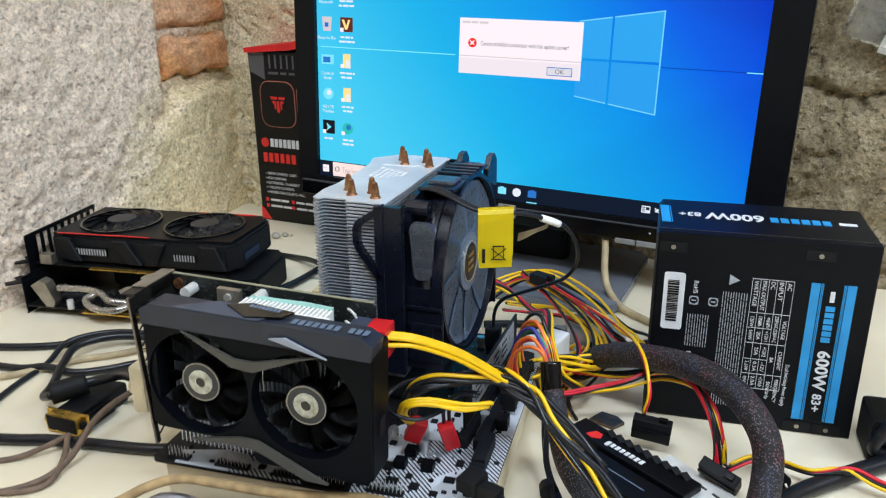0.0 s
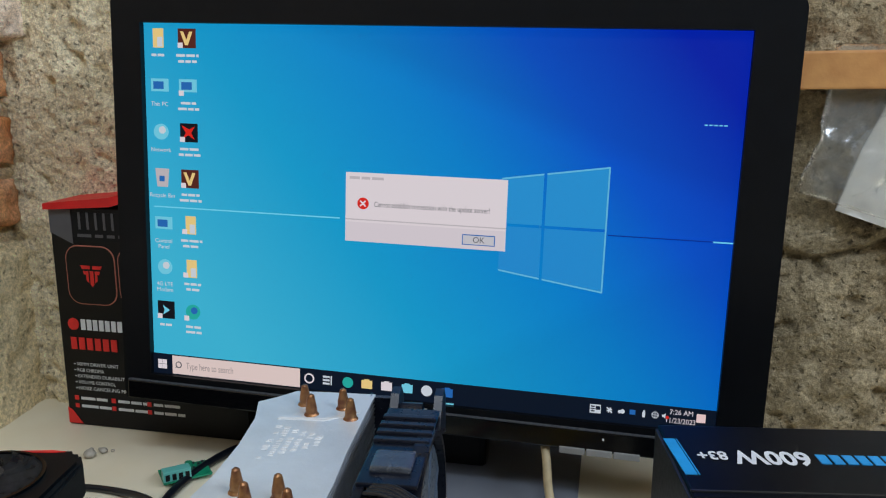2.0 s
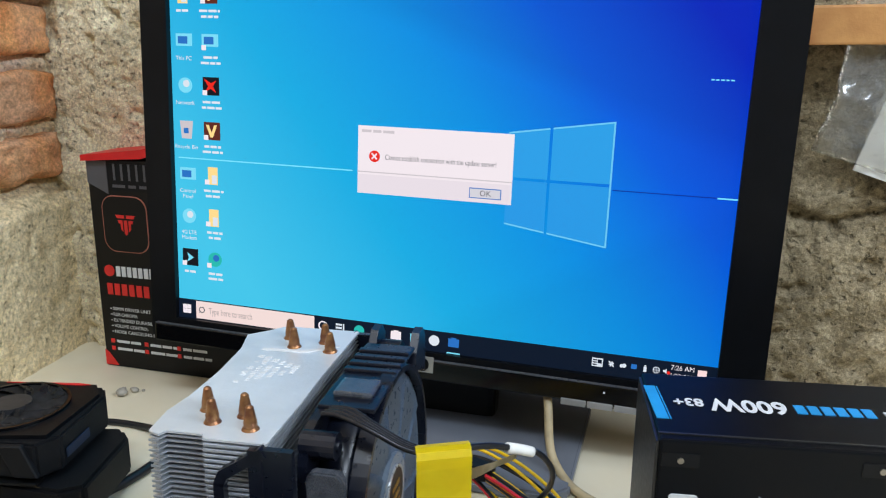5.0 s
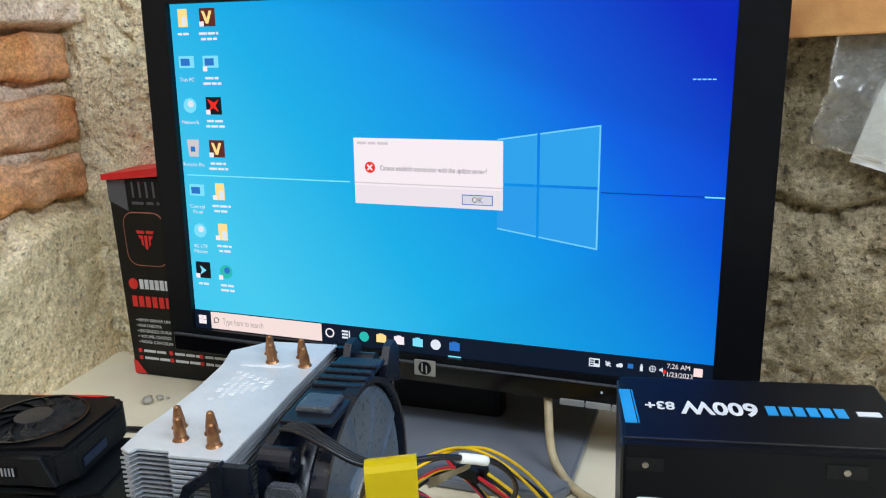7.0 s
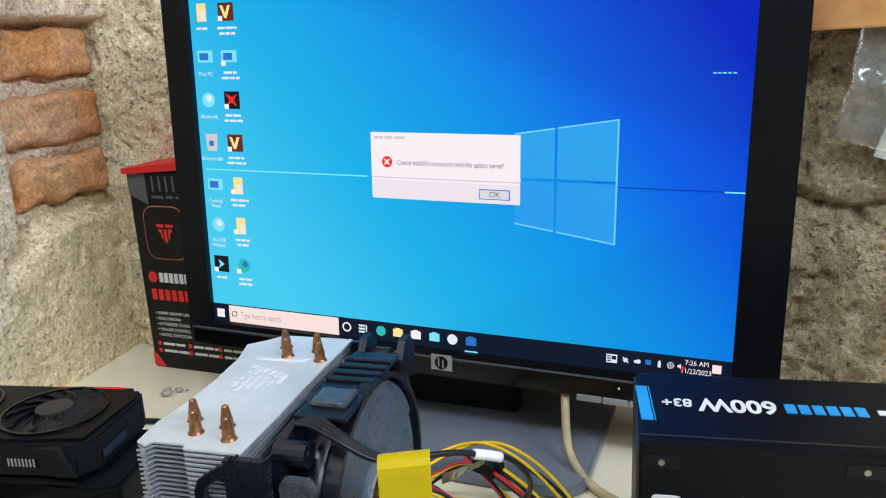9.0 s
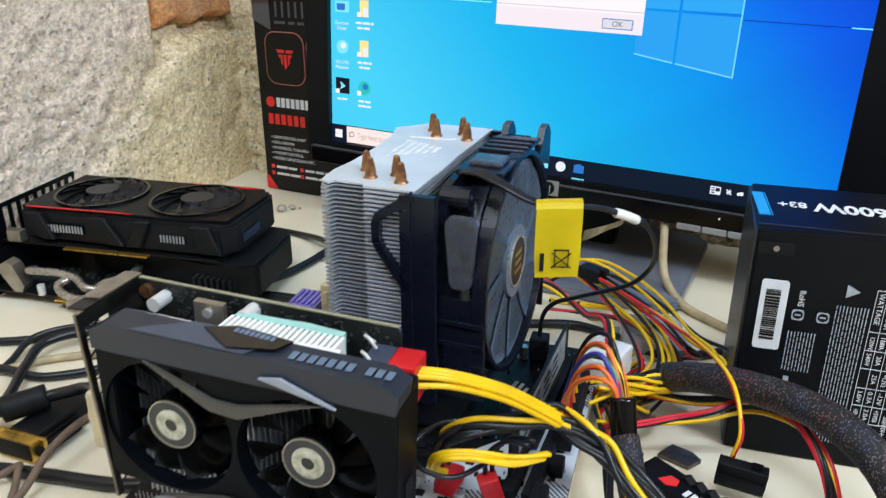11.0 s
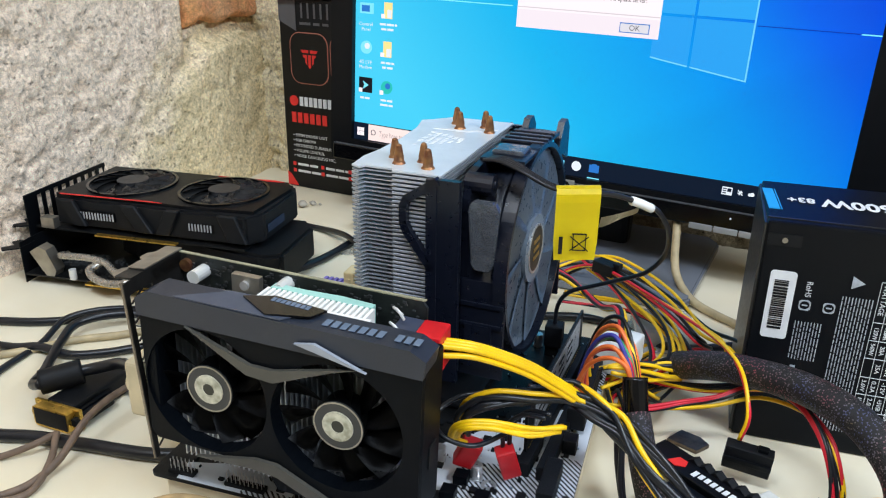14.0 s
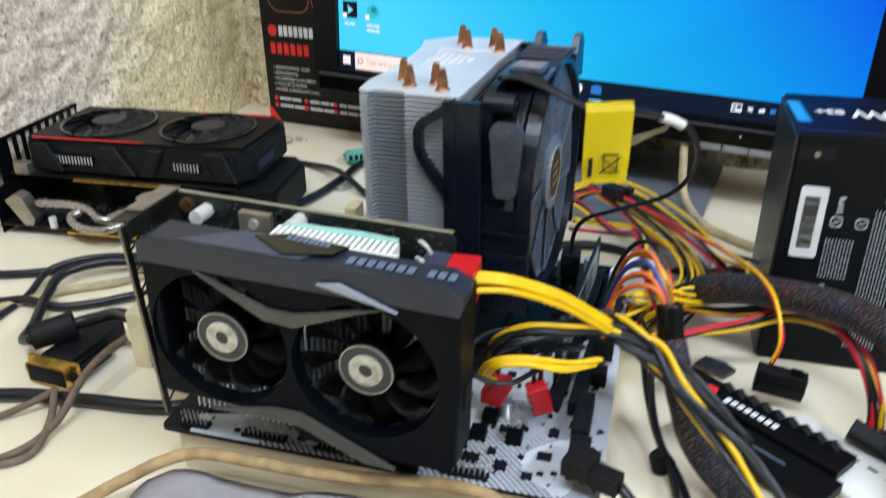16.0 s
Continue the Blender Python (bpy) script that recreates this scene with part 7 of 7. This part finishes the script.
clip = solid("metal_bracket", slab(bmesh.new(), [(-0.010, -0.008), (0.010, -0.006), (0.012, 0.006), (0.004, 0.009), (-0.009, 0.007)], 0.0004, 0.0030), mat("dull_metal", srgb(96, 84, 72), 0.35, 0.8, var=0.35, scale=160), "small dull metal bracket on the table", "bracket", m=pose(-0.026, -0.022, 0, 0, 0, -30))
for x, y, r in ((-0.055, -0.124, 0.0065), (0.092, -0.074, 0.0062)):
    foot = thing("rubber_foot", "small round black rubber foot lying on the table", "rubber foot", pose(x, y, 0.0, 0, 0, 20), group="rubber feet")
    part("foot_body", rod(bmesh.new(), (0, -0.004, r + 0.0004), (0, 0.004, r + 0.0004), r, r * 0.85, seg=20), MATTEBLACK, foot)
    part("foot_pin", rod(bmesh.new(), (0.002, -0.004, r), (0.003, -0.011, 0.0012), 0.0009, seg=8), STEEL, foot)
usb = thing("board_plug_lead", "black right-angle plug on the front edge of the motherboard", "plug", pose(-0.092, -0.176, 0.0, 0, 0, -20))
part("plug_body", box(-0.006, 0.007, -0.012, 0.004, 0.0405, 0.0500, 0.0012), MATTEBLACK, usb)
part("plug_neck", box(0.004, 0.020, -0.009, 0.001, 0.0375, 0.0465, 0.0012), MATTEBLACK, usb)
part("lead", tube(bmesh.new(), [(0.020, -0.004, 0.042), (0.032, -0.010, 0.035), (0.050, -0.026, 0.014), (0.075, -0.05, 0.0042), (0.10, -0.09, 0.0042)], 0.0026, 12), BLACKWIRE, usb, smooth=True)
cloth = bmesh.new()
grid = []
for i in range(26):
    row = []
    for j in range(14):
        x, y = -0.312 + 0.195 * i / 25, -0.285 + 0.082 * j / 13
        h = 0.0220 * max(0.0, math.sin(math.pi * min(1, i / 25 + 0.01))) ** 0.4 * (0.30 + 0.70 * math.sin(math.pi * (j + 1) / 20)) + noise.noise(Vector((x * 60, y * 60, 2))) * 0.003
        row.append(cloth.verts.new((x, y + 0.003 * math.sin(i * 0.5), max(0.0012, h))))
    grid.append(row)
for a, b in zip(grid, grid[1:]):
    for j in range(13):
        cloth.faces.new((a[j], b[j], b[j + 1], a[j + 1]))
bmesh.ops.solidify(cloth, geom=cloth.faces[:], thickness=0.001)
bmesh.ops.recalc_face_normals(cloth, faces=cloth.faces)
solid("cloth", cloth, CLOTH, "crumpled white cloth in front of the motherboard", "cloth", smooth=True)
rr = random.Random(2)
for x, y, r in ((-0.474, 0.309, 0.0058), (-0.4655, 0.319, 0.0040), (-0.479, 0.322, 0.0026), (-0.458, 0.322, 0.0018), (-0.472, 0.325, 0.0016)):
    bm = bmesh.new()
    bmesh.ops.create_icosphere(bm, subdivisions=2, radius=r)
    for v in bm.verts:
        v.co *= 1 + 0.25 * noise.noise(v.co * 300 + Vector((x * 90, 0, 0)))
        v.co.z *= 0.7
    solid("pebble", bm, GRANITE, "small grey cement crumb on the table", "pebble", smooth=True, group="cement crumbs", m=pose(x, y, r * 0.72))
mod = thing("relay_module", "green circuit module with screw terminals on the table", "circuit module", pose(-0.370, 0.277, 0, 0, 0, 32))
part("module_board", box(-0.021, 0.021, -0.013, 0.015, 0.004, 0.0056), GREENPCB, mod)
part("terminal_block", box(-0.021, 0.003, -0.013, -0.003, 0.0056, 0.0155, 0.0008), mat("terminal_green", srgb(96, 176, 166), 0.45), mod, "pale green terminal block")
bm = bmesh.new()
for k in range(4):
    cuboid(bm, -0.019 + k * 0.0056, -0.0155 + k * 0.0056, -0.0135, -0.0125, 0.007, 0.0125)
part("terminal_slot", bm, MATTEBLACK, mod)
part("trimmer", rod(bmesh.new(), (0.004, 0.004, 0.0056), (0.004, 0.004, 0.0125), 0.0034, seg=14), GREENPCB, mod)
bm = bmesh.new()
for k in range(14):
    x, y = rr.uniform(-0.016, 0.018), rr.uniform(-0.002, 0.012)
    cuboid(bm, x, x + 0.0022, y, y + 0.0014, 0.0056, 0.0072)
part("small_parts", bm, HUBGREY, mod)
for dx in (-0.019, 0.019):
    part("pin", rod(bmesh.new(), (dx, 0.0, 0.0003), (dx, 0.0, 0.0045), 0.001, seg=8), STEEL, mod)
bm = bmesh.new()
ring(bm, 0.0125, 0.0030, -0.0014, 0.0014, 28, pose(0, 0, 0.0018, 90, 0, 0))
solid("clear_washer", bm, FILM, "clear plastic disc on the table", "disc", m=pose(-0.368, 0.204, 0))
bm = bmesh.new()
cuboid(bm, -0.010, 0.010, -0.008, 0.008, 0.0004, 0.020, 0.001)
solid("capacitor_block", bm, BEIGEPLUG, "small cream plastic block beside the cooler", "block", m=pose(-0.300, 0.118, 0, 0, 0, 10))
# clear blister tray behind the memory slots
bm = bmesh.new()
cuboid(bm, -0.034, 0.030, -0.026, 0.026, 0.0006, 0.0016)
cuboid(bm, -0.026, 0.022, -0.019, 0.019, 0.0016, 0.0185, 0.004)
solid("blister_tray", bm, mat("blister_plastic", srgb(236, 238, 238), 0.16, var=0.05, scale=60, trans=0.45, alpha=0.8, rvar=0.08, bump=0.2, bscale=120), "clear plastic blister packaging on the table", "packaging", m=pose(-0.050, 0.119, 0, 0, 0, 12))
# hanging bag on the wall board
bag = thing("plastic_bag", "clear crinkled plastic bag holding a white sheet on the wall", "bag", pose(0.215, 0.297, 0.0, 0, 0, -8.5))
bm = bmesh.new()
grid = []
for i in range(30):
    row = []
    for j in range(36):
        u, v = i / 29, j / 35
        x = -0.060 + 0.17 * u + 0.018 * v * (1 - u)
        z = 0.232 + 0.030 * (1 - u) * (1 - v) - 0.020 * u * (1 - v) + 0.150 * v
        crease = noise.turbulence(Vector((x * 26, z * 22, 4)), 3, False) * 0.012 + noise.noise(Vector((x * 90, z * 90, 1))) * 0.003
        row.append(bm.verts.new((x + crease * 0.3, -0.006 - crease * (1 - v * 0.6), z)))
    grid.append(row)
for a, b in zip(grid, grid[1:]):
    for j in range(35):
        bm.faces.new((a[j], b[j], b[j + 1], a[j + 1]))
bmesh.ops.solidify(bm, geom=bm.faces[:], thickness=0.0002)
part("film", bm, FILM, bag, "clear crinkled film", smooth=True)
bm = bmesh.new()
prism(bm, [(-0.028, 0.247), (0.10, 0.205), (0.10, 0.36), (0.005, 0.34), (-0.012, 0.300)], 0.002, 0.004)
part("white_sheet", bm, WHITEPLASTIC, bag, "white perforated sheet")
# dark adapter beside the power supply
ad = thing("cable_clump", "clump of black cables beside the power supply", "cables", pose(0.165, -0.006, 0))
part("plug_body", box(-0.012, 0.020, -0.022, 0.016, 0.0006, 0.034, 0.004), MATTEBLACK, ad)
for k in range(5):
    part("lead", tube(bmesh.new(), [(0.004 + 0.005 * k, -0.018, 0.008 + 0.008 * k), (-0.010 + 0.004 * k, -0.028, 0.016 + 0.011 * k), (0.000 + 0.006 * k, -0.024, 0.036 + 0.007 * k), (0.020, -0.004, 0.052 + 0.004 * k), (0.042, 0.016, 0.030), (0.08, 0.05, 0.006)], 0.0042, 10), BLACKWIRE, ad, smooth=True)
